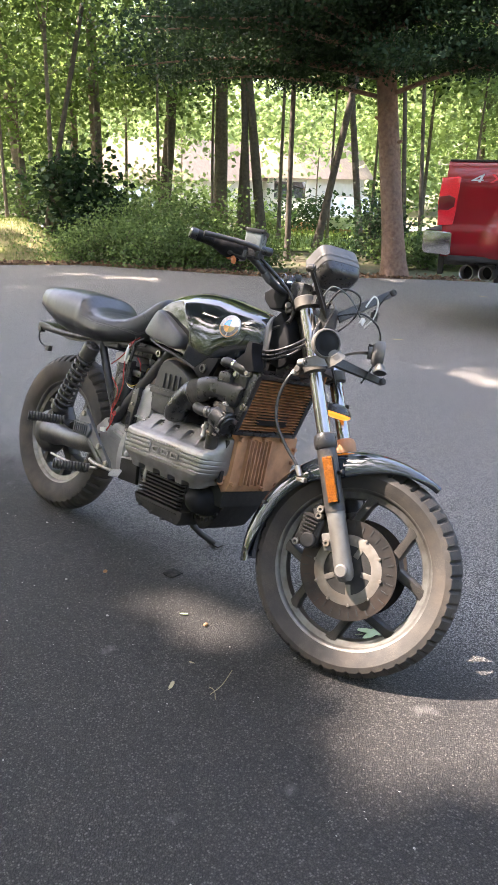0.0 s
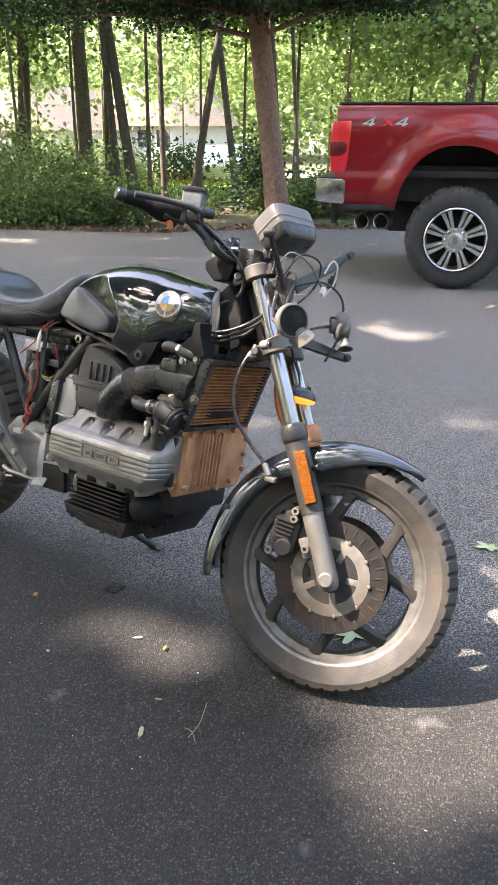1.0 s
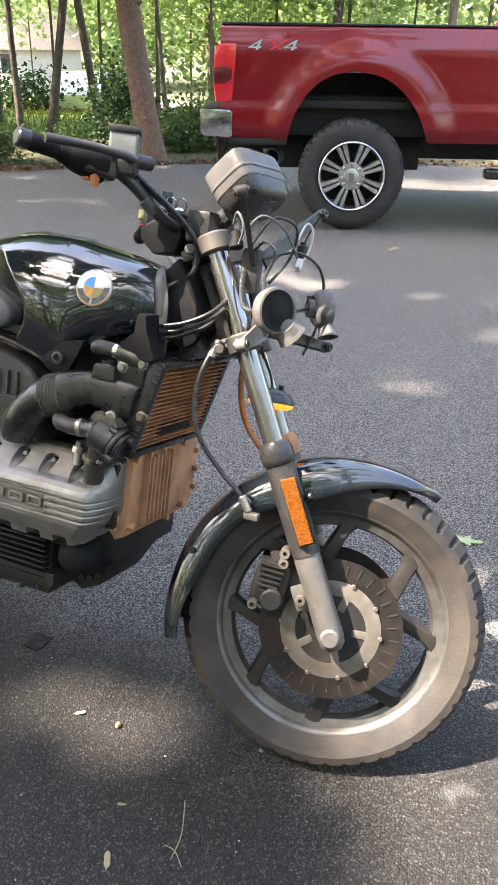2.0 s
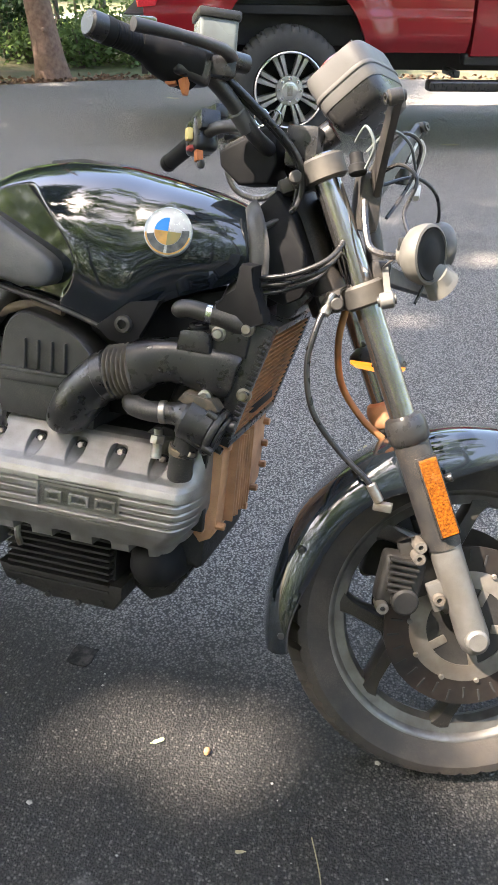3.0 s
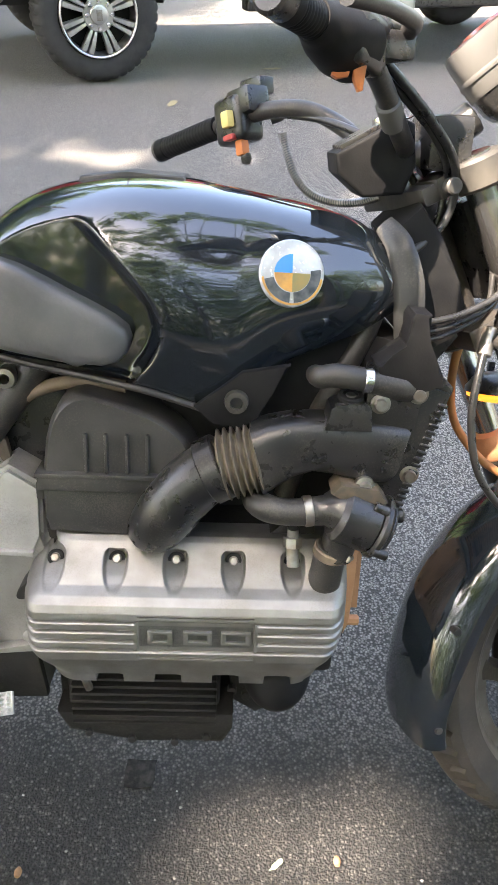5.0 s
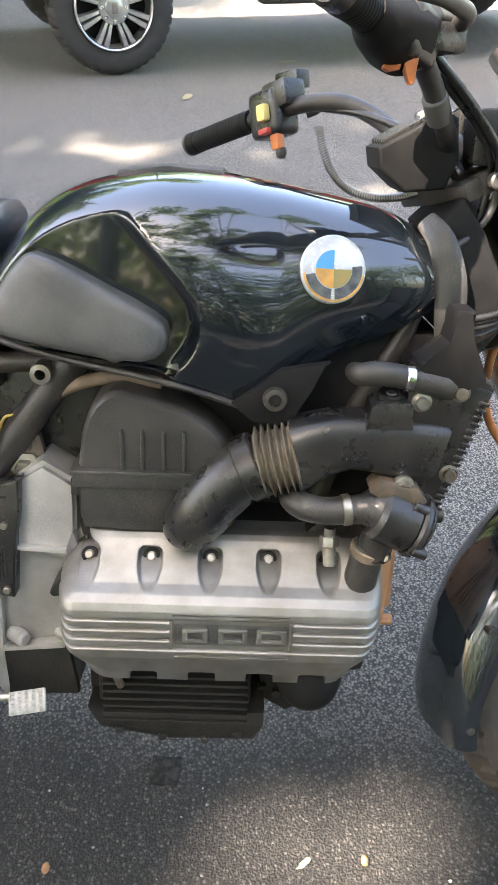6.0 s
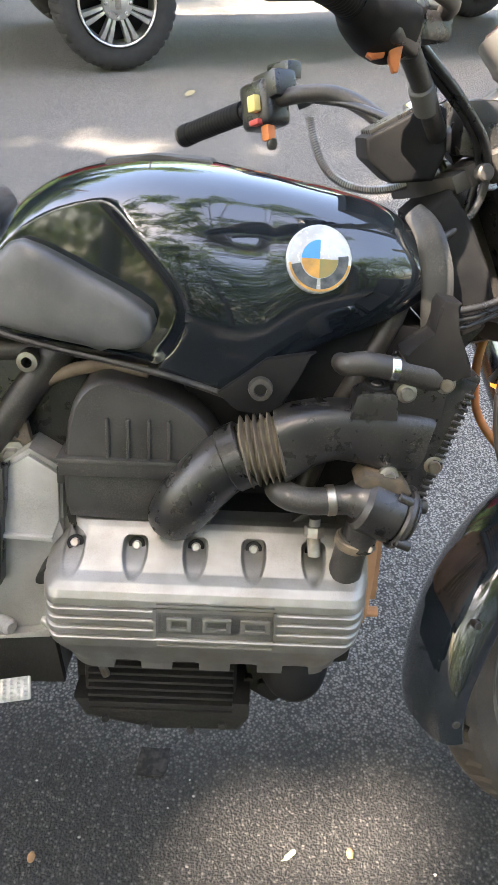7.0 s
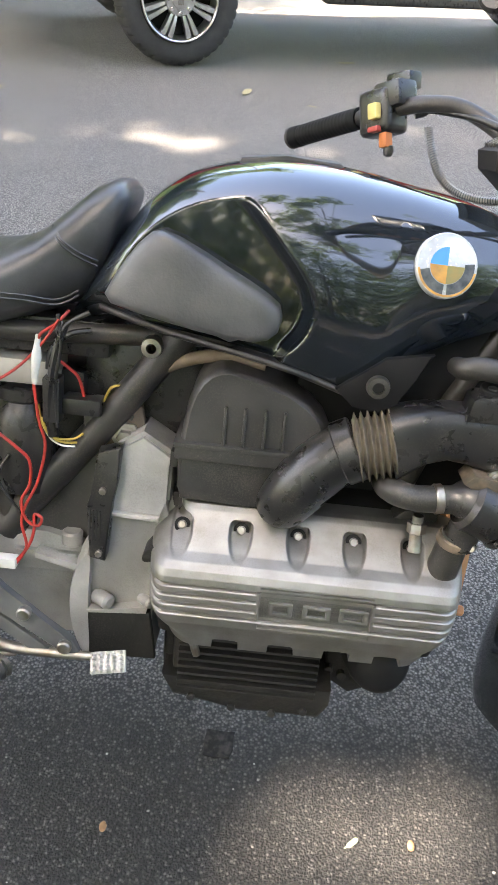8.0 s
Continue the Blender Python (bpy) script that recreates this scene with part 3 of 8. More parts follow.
def truck_wheel(x, y_flip):
    m = Matrix.Translation((x, 0.0, 0.43)) if not y_flip else Matrix.Translation((x, 2.03, 0.43)) @ Matrix.Diagonal((1, -1, 1, 1))
    rw, R = 0.262, 0.43
    s = Mesh()
    prof = [(rw, 0.03), (rw + 0.012, 0.012), (rw + 0.05, 0.0), (R - 0.07, 0.004), (R - 0.035, 0.016), (R - 0.012, 0.040), (R, 0.075), (R, 0.14)]
    prof += [(r, 0.28 - h) for r, h in prof[-2::-1]]
    seg, rows = 160, []
    for k, (r, h) in enumerate(prof):
        q = k if k < 8 else 14 - k
        row = []
        for i in range(seg):
            a = 2 * math.pi * i / seg
            cut = 0.012 if q in (5, 6) and i % 4 == 0 else 0.010 if q in (6, 7) and (i + 2) % 8 == 0 else 0.006 if q == 4 and i % 4 == 0 else 0
            row.append(Vector(((r - cut) * math.cos(a), h, (r - cut) * math.sin(a))))
        rows.append(row)
    s.rings(rows, True, False)
    t = part("tyre", s.turn(m), TRUCK_TYRE, truck, "black off-road tyre", 30)
    s = Mesh().lathe([(rw + 0.004, 0.0), (rw + 0.004, -0.010), (rw - 0.003, -0.016), (rw - 0.010, -0.010), (rw - 0.015, 0.03), (rw - 0.034, 0.20), (rw, 0.20)], WHEEL_FACE, 64, loop=True)
    part("rim", s.turn(m), WHEEL_BRIGHT, truck, "bright chrome wheel rim")
    part("wheel_back", Mesh().lathe([(rw - 0.02, 0.11), (0.0, 0.11)], WHEEL_FACE, 32).turn(m), UNDER, truck)
    for k in range(8):
        a = 2 * math.pi * (k + 0.5) / 8
        s = Mesh()
        for way in (-1, 1):
            rows = []
            for r, off, w, d in ((0.078, 0.0125, 0.0112, 0.016), (0.12, 0.0165, 0.0142, 0.006), (0.18, 0.0215, 0.0175, -0.002), (0.246, 0.027, 0.0215, 0.004)):
                cx, cz, sx, sz = r * math.cos(a), r * math.sin(a), -math.sin(a), math.cos(a)
                rows.append([Vector((cx + sx * (way * off + w * u), d + v, cz + sz * (way * off + w * u))) for u, v in ((-1, 0.010), (-0.7, -0.003), (0.7, -0.003), (1, 0.010), (1, 0.055), (-1, 0.055))])
            s.rings(rows)
        part("wheel_spoke", s.turn(m), WHEEL_BRIGHT, truck)
    s = Mesh().lathe([(0.0, -0.020), (0.050, -0.020), (0.058, -0.016), (0.062, -0.006), (0.100, -0.002), (0.108, 0.012), (0.0, 0.05)], WHEEL_FACE, 40)
    hub = part("hub_cap", s.turn(m), WHEEL_BRIGHT, truck)
    part("hub_mark", Mesh().prism([(-0.020, -0.034), (0.020, -0.034), (0.020, 0.034), (-0.020, 0.034)], -0.025, -0.019, 0.003).turn(m), STEEL, hub)
    for k in range(8):
        a = 2 * math.pi * k / 8
        part("lug_nut", Mesh().cyl((0.083 * math.cos(a), -0.014, 0.083 * math.sin(a)), (0.083 * math.cos(a), 0.01, 0.083 * math.sin(a)), 0.012, 8, 0.002).turn(m), CHROME, hub)


WHEEL_BRIGHT = mat("brushed_wheel_chrome", (0.60, 0.60, 0.59), (0.48, 0.475, 0.46), 20, (0.22, 0.40), metal=0.85, wear=(0.42, 0.41, 0.39), wscale=9, wamt=0.3)
WHEEL_FACE = Matrix.Rotation(radians(-90), 4, "X")
TRUCK_TYRE = mat("truck_tyre", (0.022, 0.022, 0.022), (0.034, 0.033, 0.032), 12, (0.7, 0.9), bump=0.3, bscale=80, wear=(0.06, 0.056, 0.05), wscale=4, wamt=0.4)
for x in (-0.04, 4.02):
    truck_wheel(x, False)
    truck_wheel(x, True)
# cab and nose
cabp = [(1.33, 0.66), (1.33, 1.50), (1.40, 1.56), (1.62, 1.98), (2.0, 2.03), (2.9, 2.02), (3.35, 1.56), (3.42, 1.50), (3.42, 0.66)]
part("cab", Mesh().prism(cabp, 0.07, 1.96, 0.03), TRUCK_RED, truck)
for x0, x1, nm in ((1.48, 2.35, "rear_door_window"), (2.42, 3.2, "front_door_window")):
    part(nm, Mesh().prism([(x0 + 0.12, 1.52), (x0 + 0.22, 1.93), (x1 - (0.28 if x1 > 3 else 0.02), 1.93), (x1, 1.52)], 0.062, 0.075, 0.003), GLASS_CAR, truck)
part("door_seam", Mesh().box((2.385, 0.068, 1.1), (0.006, 0.006, 0.85), 0), UNDER, truck)
nose = [(3.43, 0.66), (3.43, 1.46), (3.6, 1.48), (4.8, 1.40), (4.95, 1.30), (5.0, 0.66), (4.56, 0.66), (4.50, 0.92), (4.28, 1.12), (4.02, 1.17), (3.76, 1.12), (3.54, 0.92), (3.48, 0.66)]
part("nose", Mesh().prism(nose, 0.05, 1.98, 0.03), TRUCK_RED, truck)
sb = Mesh().box((2.35, 0.06, 0.465), (2.65, 0.13, 0.075), 0.02, None, 3)
for x in (1.25, 2.2, 3.3):
    sb.box((x, 0.22, 0.54), (0.05, 0.30, 0.05), 0.01)
part("step_bar", sb, PLASTIC, truck, "black side step")
part("sill", Mesh().box((2.35, 0.16, 0.64), (2.1, 0.12, 0.08), 0.02), UNDER, truck)


def text_on(name, body, size, m, material, parent, extrude=0.002, stretch=1.0):
    cu = bpy.data.curves.new(name, "FONT")
    cu.body, cu.size, cu.extrude, cu.shear = body, size, extrude, 0.25
    cu.align_x, cu.align_y = "LEFT", "BOTTOM_BASELINE"
    tmp = bpy.data.objects.new(name, cu)
    me = bpy.data.meshes.new_from_object(tmp)
    bpy.data.objects.remove(tmp)
    me.materials.append(material)
    ob = new(name, me)
    ob.parent = parent
    ob.matrix_basis = m @ Matrix.Diagonal((stretch, 1, 1, 1))
    return ob


decal_turn = Matrix.Rotation(radians(90), 4, "X")
for ch, x, mm in (("4", -0.905, DECAL_GREY), ("X", -0.765, DECAL_RED), ("4", -0.635, DECAL_GREY)):
    text_on("decal", ch, 0.125, Matrix.Translation((x, side_y(-0.7, 1.36) - 0.004, 1.312)) @ decal_turn, mm, truck, 0.0015, 1.75)


# ---- motorcycle: x ahead, y to its left, z up, before it leans on its side stand ----
LEAN = 15.5
bike = new("motorcycle")
bike.matrix_basis = pose(0, -0.107, 0, -LEAN, 0, 0)
tagged(bike, "stripped black motorcycle without headlight leaning on its stand", "motorcycle")

RAKE, STEER = radians(25.6), radians(16.7)
AXIS = Vector((-math.sin(RAKE), 0, math.cos(RAKE)))
FWD = Vector((math.cos(RAKE), 0, math.sin(RAKE)))
HEAD = Vector((-0.059, 0.024, 0.2895))
OFFSET = 0.045
STEERED = Matrix.Translation(HEAD) @ Matrix.Rotation(STEER, 4, AXIS) @ Matrix.Translation(-HEAD)
HUB = HEAD + OFFSET * FWD + Vector((0, 0.004, 0))


def fork(s, y=0.0, fwd=0.0):
    """A point s up along the fork from the wheel's centre, not yet steered."""
    return HUB + AXIS * s + FWD * fwd + Vector((0, y, 0))


WHEEL_TURN = Matrix.Rotation(radians(90), 4, "X")          # the lathe's z becomes -y


def tyre_mesh(R, rim, half, seg=240):
    """Tyre with shoulder blocks cut into the tread."""
    prof = [(rim - 0.004, -half * 0.62), (rim + 0.006, -half * 0.74), (rim + 0.02, -half * 0.88), (rim + (R - rim) * 0.5, -half), (rim + (R - rim) * 0.72, -half * 0.93),
            (R - 0.016, -half * 0.72), (R - 0.006, -half * 0.48), (R - 0.001, -half * 0.2), (R, 0)]
    prof = prof + [(r, -h) for r, h in prof[-2::-1]]
    sh = Mesh()
    rows = []
    for k, (r, h) in enumerate(prof):
        row = []
        for i in range(seg):
            a = 2 * math.pi * i / seg
            cut = 0.0
            q = k if k <= 8 else 16 - k
            if q in (4, 5, 6) and i % 5 == 0:
                cut = (0.005, 0.013, 0.011)[q - 4]
            if q in (7, 8) and (i + 3) % 12 == 0:
                cut = 0.004
            row.append(Vector(((r - cut) * math.cos(a), (r - cut) * math.sin(a), h)))
        rows.append(row)
    sh.rings(rows, True, False)
    return sh.turn(WHEEL_TURN)


def rim_mesh(r, half):
    sh = Mesh()
    prof = [(r + 0.004, half), (r + 0.006, half - 0.004), (r - 0.004, half - 0.008), (r - 0.012, half - 0.012), (r - 0.014, half - 0.022), (r - 0.018, half * 0.3),
            (r - 0.018, -half * 0.3), (r - 0.014, -half + 0.022), (r - 0.012, -half + 0.012), (r - 0.004, -half + 0.008), (r + 0.006, -half + 0.004), (r + 0.004, -half),
            (r - 0.003, -half + 0.0005), (r - 0.008, -half + 0.004), (r - 0.013, -half + 0.012), (r - 0.030, -half + 0.017), (r - 0.036, 0), (r - 0.030, half - 0.017), (r - 0.013, half - 0.012), (r - 0.008, half - 0.004), (r - 0.003, half - 0.0005)]
    sh.lathe(prof, None, 96, loop=True)
    return sh.turn(WHEEL_TURN)


def spoke_mesh(angle, r0, r1, spread=0.43):
    """One cast spoke: a stem that forks into two arms at the rim."""
    sh = Mesh()
    def at(r, a, y=0):
        return Vector((r * math.cos(a), y, r * math.sin(a)))
    rf = r0 + (r1 - r0) * 0.48
    def arm(p, q, w0, w1, d0, d1):
        p, q = Vector(p), Vector(q)
        way = (q - p).normalized()
        side = way.cross(Vector((0, 1, 0))).normalized()
        rows = []
        for k in range(9):
            t = k / 8
            c, w, d = p.lerp(q, t), w0 + (w1 - w0) * t + 0.013 * max(0.0, t - 0.72) ** 2 / 0.08 * (w0 < 0.02), d0 + (d1 - d0) * t
            ring = []
            for u, v in ((-1, -0.55), (-0.7, -0.95), (0, -1), (0.7, -0.95), (1, -0.55), (1, 0.55), (0.7, 0.95), (0, 1), (-0.7, 0.95), (-1, 0.55)):
                ring.append(c + side * (w * u) + Vector((0, d * v, 0)))
            rows.append(ring)
        sh.rings(rows)
    arm(at(r0, angle), at(rf + 0.014, angle), 0.030, 0.021, 0.034, 0.026)
    for s in (-1, 1):
        arm(at(rf - 0.010, angle + s * 0.06), at(r1, angle + s * spread), 0.0160, 0.0130, 0.025, 0.020)
    return sh


def wheel(parent, place, R, rim, half, m, spokes, start, dust):
    """A cast wheel; m turns it into its place."""
    w = part("tyre", tyre_mesh(R, rim, half).turn(m), TYRE, parent, dust, 30)
    part("rim", rim_mesh(rim, half * 0.66).turn(m), RIMGREY, parent, "dusty cast alloy wheel rim")
    for k in range(spokes):
        part("spoke", spoke_mesh(start + 2 * math.pi * k / spokes, 0.045, rim - 0.020).turn(m), WHEELGREY, parent)
    hub = Mesh().lathe([(0.03, -0.06), (0.048, -0.055), (0.055, -0.03), (0.055, 0.03), (0.048, 0.055), (0.03, 0.06)], None, 40).turn(WHEEL_TURN).turn(m)
    part("hub", hub, WHEELGREY, parent)
    return w


RIMGREY = mat("rim_alloy", (0.21, 0.205, 0.195), (0.12, 0.115, 0.105), 30, (0.30, 0.50), metal=0.75, bump=0.2, bscale=300, wear=(0.11, 0.09, 0.07), wscale=6, wamt=0.7, speck=0.16, speck_col=(0.10, 0.08, 0.06))
WHEELGREY = mat("wheel_grey_paint", (0.034, 0.032, 0.030), (0.022, 0.021, 0.020), 20, (0.32, 0.5), metal=0.4, bump=0.2, bscale=300, wear=(0.10, 0.085, 0.066), wscale=8, wamt=0.4, speck=0.19, speck_col=(0.24, 0.20, 0.16))
TUBE = mat("fork_tube_chrome", (0.36, 0.352, 0.342), (0.30, 0.293, 0.283), 30, (0.12, 0.24), metal=0.95, wear=(0.27, 0.245, 0.21), wscale=6, wamt=0.3)
CLAMP = mat("dull_clamp_alloy", (0.070, 0.066, 0.061), (0.048, 0.045, 0.041), 26, (0.45, 0.65), metal=0.5, bump=0.15, bscale=400, wear=(0.22, 0.19, 0.15), wscale=12, wamt=0.4)
CARRIER = mat("carrier_alloy", (0.23, 0.21, 0.185), (0.16, 0.145, 0.125), 40, (0.45, 0.65), metal=0.6, wear=(0.16, 0.11, 0.07), wscale=14, wamt=0.5)
CALIPER = mat("dusty_caliper", (0.024, 0.023, 0.022), (0.014, 0.0135, 0.013), 30, (0.5, 0.7), metal=0.3, bump=0.4, bscale=220, wear=(0.075, 0.066, 0.056), wscale=14, wamt=0.45)
FRONT_R, FRONT_RIM = 0.309, 0.235
front_m = STEERED @ Matrix.Translation(HUB)
wheel(bike, HUB, FRONT_R, FRONT_RIM, 0.052, front_m, 4, radians(23.5), "worn front tyre with a dusty sidewall")
REAR_HUB = Vector((-1.545, 0.080, 0.349))
wheel(bike, REAR_HUB, 0.325, 0.216, 0.060, Matrix.Translation(REAR_HUB), 4, radians(30), "worn rear tyre with a dusty sidewall")

# brake discs: slotted rings on alloy carriers
for side in (-1, 1):
    y = side * 0.060
    d = Mesh().lathe([(0.095, -0.0025), (0.1425, -0.0025), (0.1425, 0.0025), (0.095, 0.0025)], None, 96, loop=True).turn(WHEEL_TURN).turn(front_m @ Matrix.Translation((0, y, 0)))
    disc = part("brake_disc", d, DISC, bike, "slotted brake disc with brown dust")
    if side < 0:
        for k in range(30):
            sl = Mesh()
            a = 2 * math.pi * k / 30
            r = 0.121 if k % 2 else 0.127
            sl.box((r * math.cos(a), -0.0635, r * math.sin(a)), (0.020, 0.0016, 0.0035), 0, Matrix.Rotation(-a, 3, "Y"))
            part("slot", sl.turn(front_m), UNDER, disc)
        for k in range(10):
            a = 2 * math.pi * k / 10
            rv = Mesh().cyl((0.099 * math.cos(a), -0.068, 0.099 * math.sin(a)), (0.099 * math.cos(a), -0.060, 0.099 * math.sin(a)), 0.0045, 10, 0.001)
            part("rivet", rv.turn(front_m), CARRIER, disc)
    c = Mesh().lathe([(0.070, 0.004), (0.098, 0.003), (0.103, 0.0015), (0.103, -0.0015), (0.098, -0.003), (0.070, -0.004)], None, 64, loop=True)
    for k in range(5):
        q = 2 * math.pi * k / 5
        c.box((0.058 * math.cos(q), 0.058 * math.sin(q), 0), (0.034, 0.016, 0.007), 0.002, Matrix.Rotation(q, 3, "Z"))
    c.turn(WHEEL_TURN).turn(front_m @ Matrix.Translation((0, y, 0)))
    carrier = part("disc_carrier", c, CARRIER, bike, "light alloy disc carrier")
    plate = Mesh().lathe([(0.026, 0.0015), (0.071, 0.0015), (0.071, -0.0015), (0.026, -0.0015)], None, 48, loop=True)
    part("carrier_plate", plate.turn(WHEEL_TURN).turn(front_m @ Matrix.Translation((0, y, 0))), CALIPER, carrier, "darker inner plate")

# fork legs, tubes and boots
for side in (-1, 1):
    y = side * 0.0925
    leg = Mesh().tube([fork(-0.03, y), fork(-0.02, y), fork(0.0, y), fork(0.06, y), fork(0.20, y), fork(0.365, y)], [0.016, 0.024, 0.027, 0.026, 0.027, 0.029], 24, 1)
    leg.cyl(fork(0.0, y + side * 0.012), fork(0.0, y + side * 0.034), 0.019, 20, 0.004)
    leg.box(fork(0.085, y, -0.034), (0.03, 0.016, 0.05), 0.004, Matrix.Rotation(-RAKE, 3, "Y"))
    lower = part("fork_leg", leg.turn(STEERED), FORKGREY, bike, "grey fork leg, darker painted above" if side < 0 else "")
    band = Mesh().tube([fork(0.165, y), fork(0.37, y)], 0.0288, 24, 1)
    part("painted_band", band.turn(STEERED), FRAME, lower)
    tb = Mesh().tube([fork(0.36, y), fork(0.805, y)], 0.0205, 24, 1)
    part("fork_tube", tb.turn(STEERED), TUBE, bike, "dull pitted chrome fork tube")
    bt = Mesh().tube([fork(0.345, y), fork(0.35, y), fork(0.362, y), fork(0.368, y), fork(0.376, y), fork(0.388, y), fork(0.392, y)], [0.0285, 0.0325, 0.0335, 0.0335, 0.0335, 0.029, 0.0215], 24, 1)
    part("fork_boot", bt.turn(STEERED), PLASTIC if side < 0 else CLAY, bike, "black rubber fork boot" if side < 0 else "fork boot coated in orange clay dust")
    for s, nm in ((0.59, "lower_clamp"), (0.785, "upper_clamp")):
        cl = Mesh().tube([fork(s - 0.019, y), fork(s - 0.015, y), fork(s + 0.013, y), fork(s + 0.017, y)], [0.028, 0.033, 0.033, 0.029], 24, 1)
        cl.box(fork(s - 0.001, y - side * 0.03, -0.026), (0.05, 0.055, 0.026), 0.005, Matrix.Rotation(-RAKE, 3, "Y"))
        cl.cyl(fork(s, y + side * 0.012, -0.046), fork(s, y + side * 0.026, -0.046), 0.010, 12, 0.002)
        part(nm, cl.turn(STEERED), CLAMP, bike)
    # amber reflector on its dark plate
    rot = Matrix.Rotation(-RAKE, 3, "Y")
    hold = Mesh().box(fork(0.255, y + side * 0.030, 0.010), (0.034, 0.006, 0.138), 0.002, rot)
    hold.cyl(fork(0.272, y + side * 0.004, 0.020), fork(0.272, y + side * 0.010, 0.044), 0.0075, 12, 0.001)
    ref = part("reflector", hold.turn(STEERED), PLASTIC, bike)
    lens = Mesh().box(fork(0.255, y + side * 0.036, 0.010), (0.028, 0.008, 0.130), 0.002, rot)
    for k in range(26):
        for w_ in (-0.0065, 0.0065):
            lens.box(fork(0.193 + 0.0049 * k, y + side * 0.0402, 0.010 + w_), (0.0112, 0.0016, 0.0033), 0.0, rot)
    part("lens", lens.turn(STEERED), AMBER, ref, "amber reflector lens")
    # caliper behind the leg
    cp = Mesh()
    base = fork(0.125, side * 0.072, -0.085)
    tilt = Matrix.Rotation(-RAKE + 0.55, 3, "Y")
    cp.box(base, (0.070, 0.048, 0.090), 0.012, tilt, 3)
    cp.box(base + FWD * 0.040 + AXIS * 0.010, (0.05, 0.020, 0.10), 0.006, rot)
    cal = part("brake_caliper", cp.turn(STEERED), CALIPER, bike, "dusty finned brake caliper")
    fin_way, up_way = tilt @ Vector((1, 0, 0)), tilt @ Vector((0, 0, 1))
    for k in range(6):
        fin = Mesh().box(base + up_way * (0.040 - 0.0105 * k) - fin_way * 0.004 + Vector((0, side * 0.027, 0)), (0.052 - 0.003 * k, 0.016, 0.0048), 0.0012, tilt)
        part("fin", fin.turn(STEERED), CALIPER, cal)
    boss = Mesh().cyl(base - up_way * 0.026 + fin_way * 0.010 + Vector((0, side * 0.018, 0)), base - up_way * 0.026 + fin_way * 0.010 + Vector((0, side * 0.040, 0)), 0.0225, 28, 0.004)
    part("piston_housing", boss.turn(STEERED), CALIPER, cal)
    for s, f in ((0.178, -0.038), (0.160, -0.046), (0.082, -0.036), (0.100, -0.128)):
        b = Mesh().lathe([(0.0045, 0.006), (0.0095, 0.006), (0.0105, 0.003), (0.0105, -0.030), (0.0045, -0.030)], Matrix.Translation(fork(s, side * 0.104, f)) @ rot_to(Vector((0, side, 0))).to_4x4(), 18, loop=True)
        b = part("bolt_boss", b.turn(STEERED), CARRIER, cal)
        part("bolt", Mesh().cyl(fork(s, side * 0.096, f), fork(s, side * 0.1065, f), 0.0042, 8).turn(STEERED), UNDER, b)
bridge = Mesh().box(fork(0.595, 0, -0.03), (0.075, 0.16, 0.03), 0.006, Matrix.Rotation(-RAKE, 3, "Y"))
part("lower_bridge", bridge.turn(STEERED), FRAME, bike)
bridge = Mesh().box(fork(0.782, 0, -0.035), (0.07, 0.17, 0.022), 0.005, Matrix.Rotation(-RAKE, 3, "Y"))
part("upper_bridge", bridge.turn(STEERED), CLAMP, bike)
ax = Mesh().cyl(HUB + Vector((0, -0.118, 0)), HUB + Vector((0, 0.118, 0)), 0.0125, 16, 0.002)
part("front_axle", ax.turn(STEERED), STEEL, bike)

# front mudguard: a shell swept round the wheel, with a beak ahead
sh = Mesh()
rows = []
FENDER_R = 0.340
for k in range(49):
    t = k / 48
    a = radians(59 + (194 - 59) * t)
    tip = smoothstep(0.0, 0.20, t)
    wide = 0.006 + 0.046 * smoothstep(0.0, 0.07, t) + 0.026 * smoothstep(0.04, 0.30, t)
    drop = 0.012 + 0.042 * smoothstep(0.02, 0.30, t) + 0.022 * math.exp(-((t - 0.40) / 0.12) ** 2)
    drop *= 1 - 0.45 * smoothstep(0.75, 1.0, t)
    rr = FENDER_R + 0.004 * (1 - tip) + 0.006 * smoothstep(0.8, 1.0, t)
    outer, inner = [], []
    for j in range(17):
        v = -1 + 2 * j / 16
        yy = wide * math.sin(v * math.pi / 2 * 0.98)
        dr = drop * (1 - math.cos(v * math.pi / 2 * 0.98)) ** 1.6 + 0.006 * v * v
        outer.append(Vector(((rr - dr) * math.cos(a), yy, (rr - dr) * math.sin(a))))
        inner.append(Vector(((rr - dr - 0.0035) * math.cos(a), yy * 0.96, (rr - dr - 0.0035) * math.sin(a))))
    rows.append(outer + inner[::-1])
sh.rings(rows, True, True)
guard = part("front_mudguard", sh.turn(front_m), TANK_PAINT, bike, "glossy black front mudguard", 50)
for a in (188, 160):
    b = Mesh().cyl((0.318 * math.cos(radians(a)), -0.060, 0.318 * math.sin(radians(a))), (0.318 * math.cos(radians(a)), -0.078, 0.318 * math.sin(radians(a))), 0.006, 10, 0.001)
    part("bolt", b.turn(front_m), FRAME, guard)

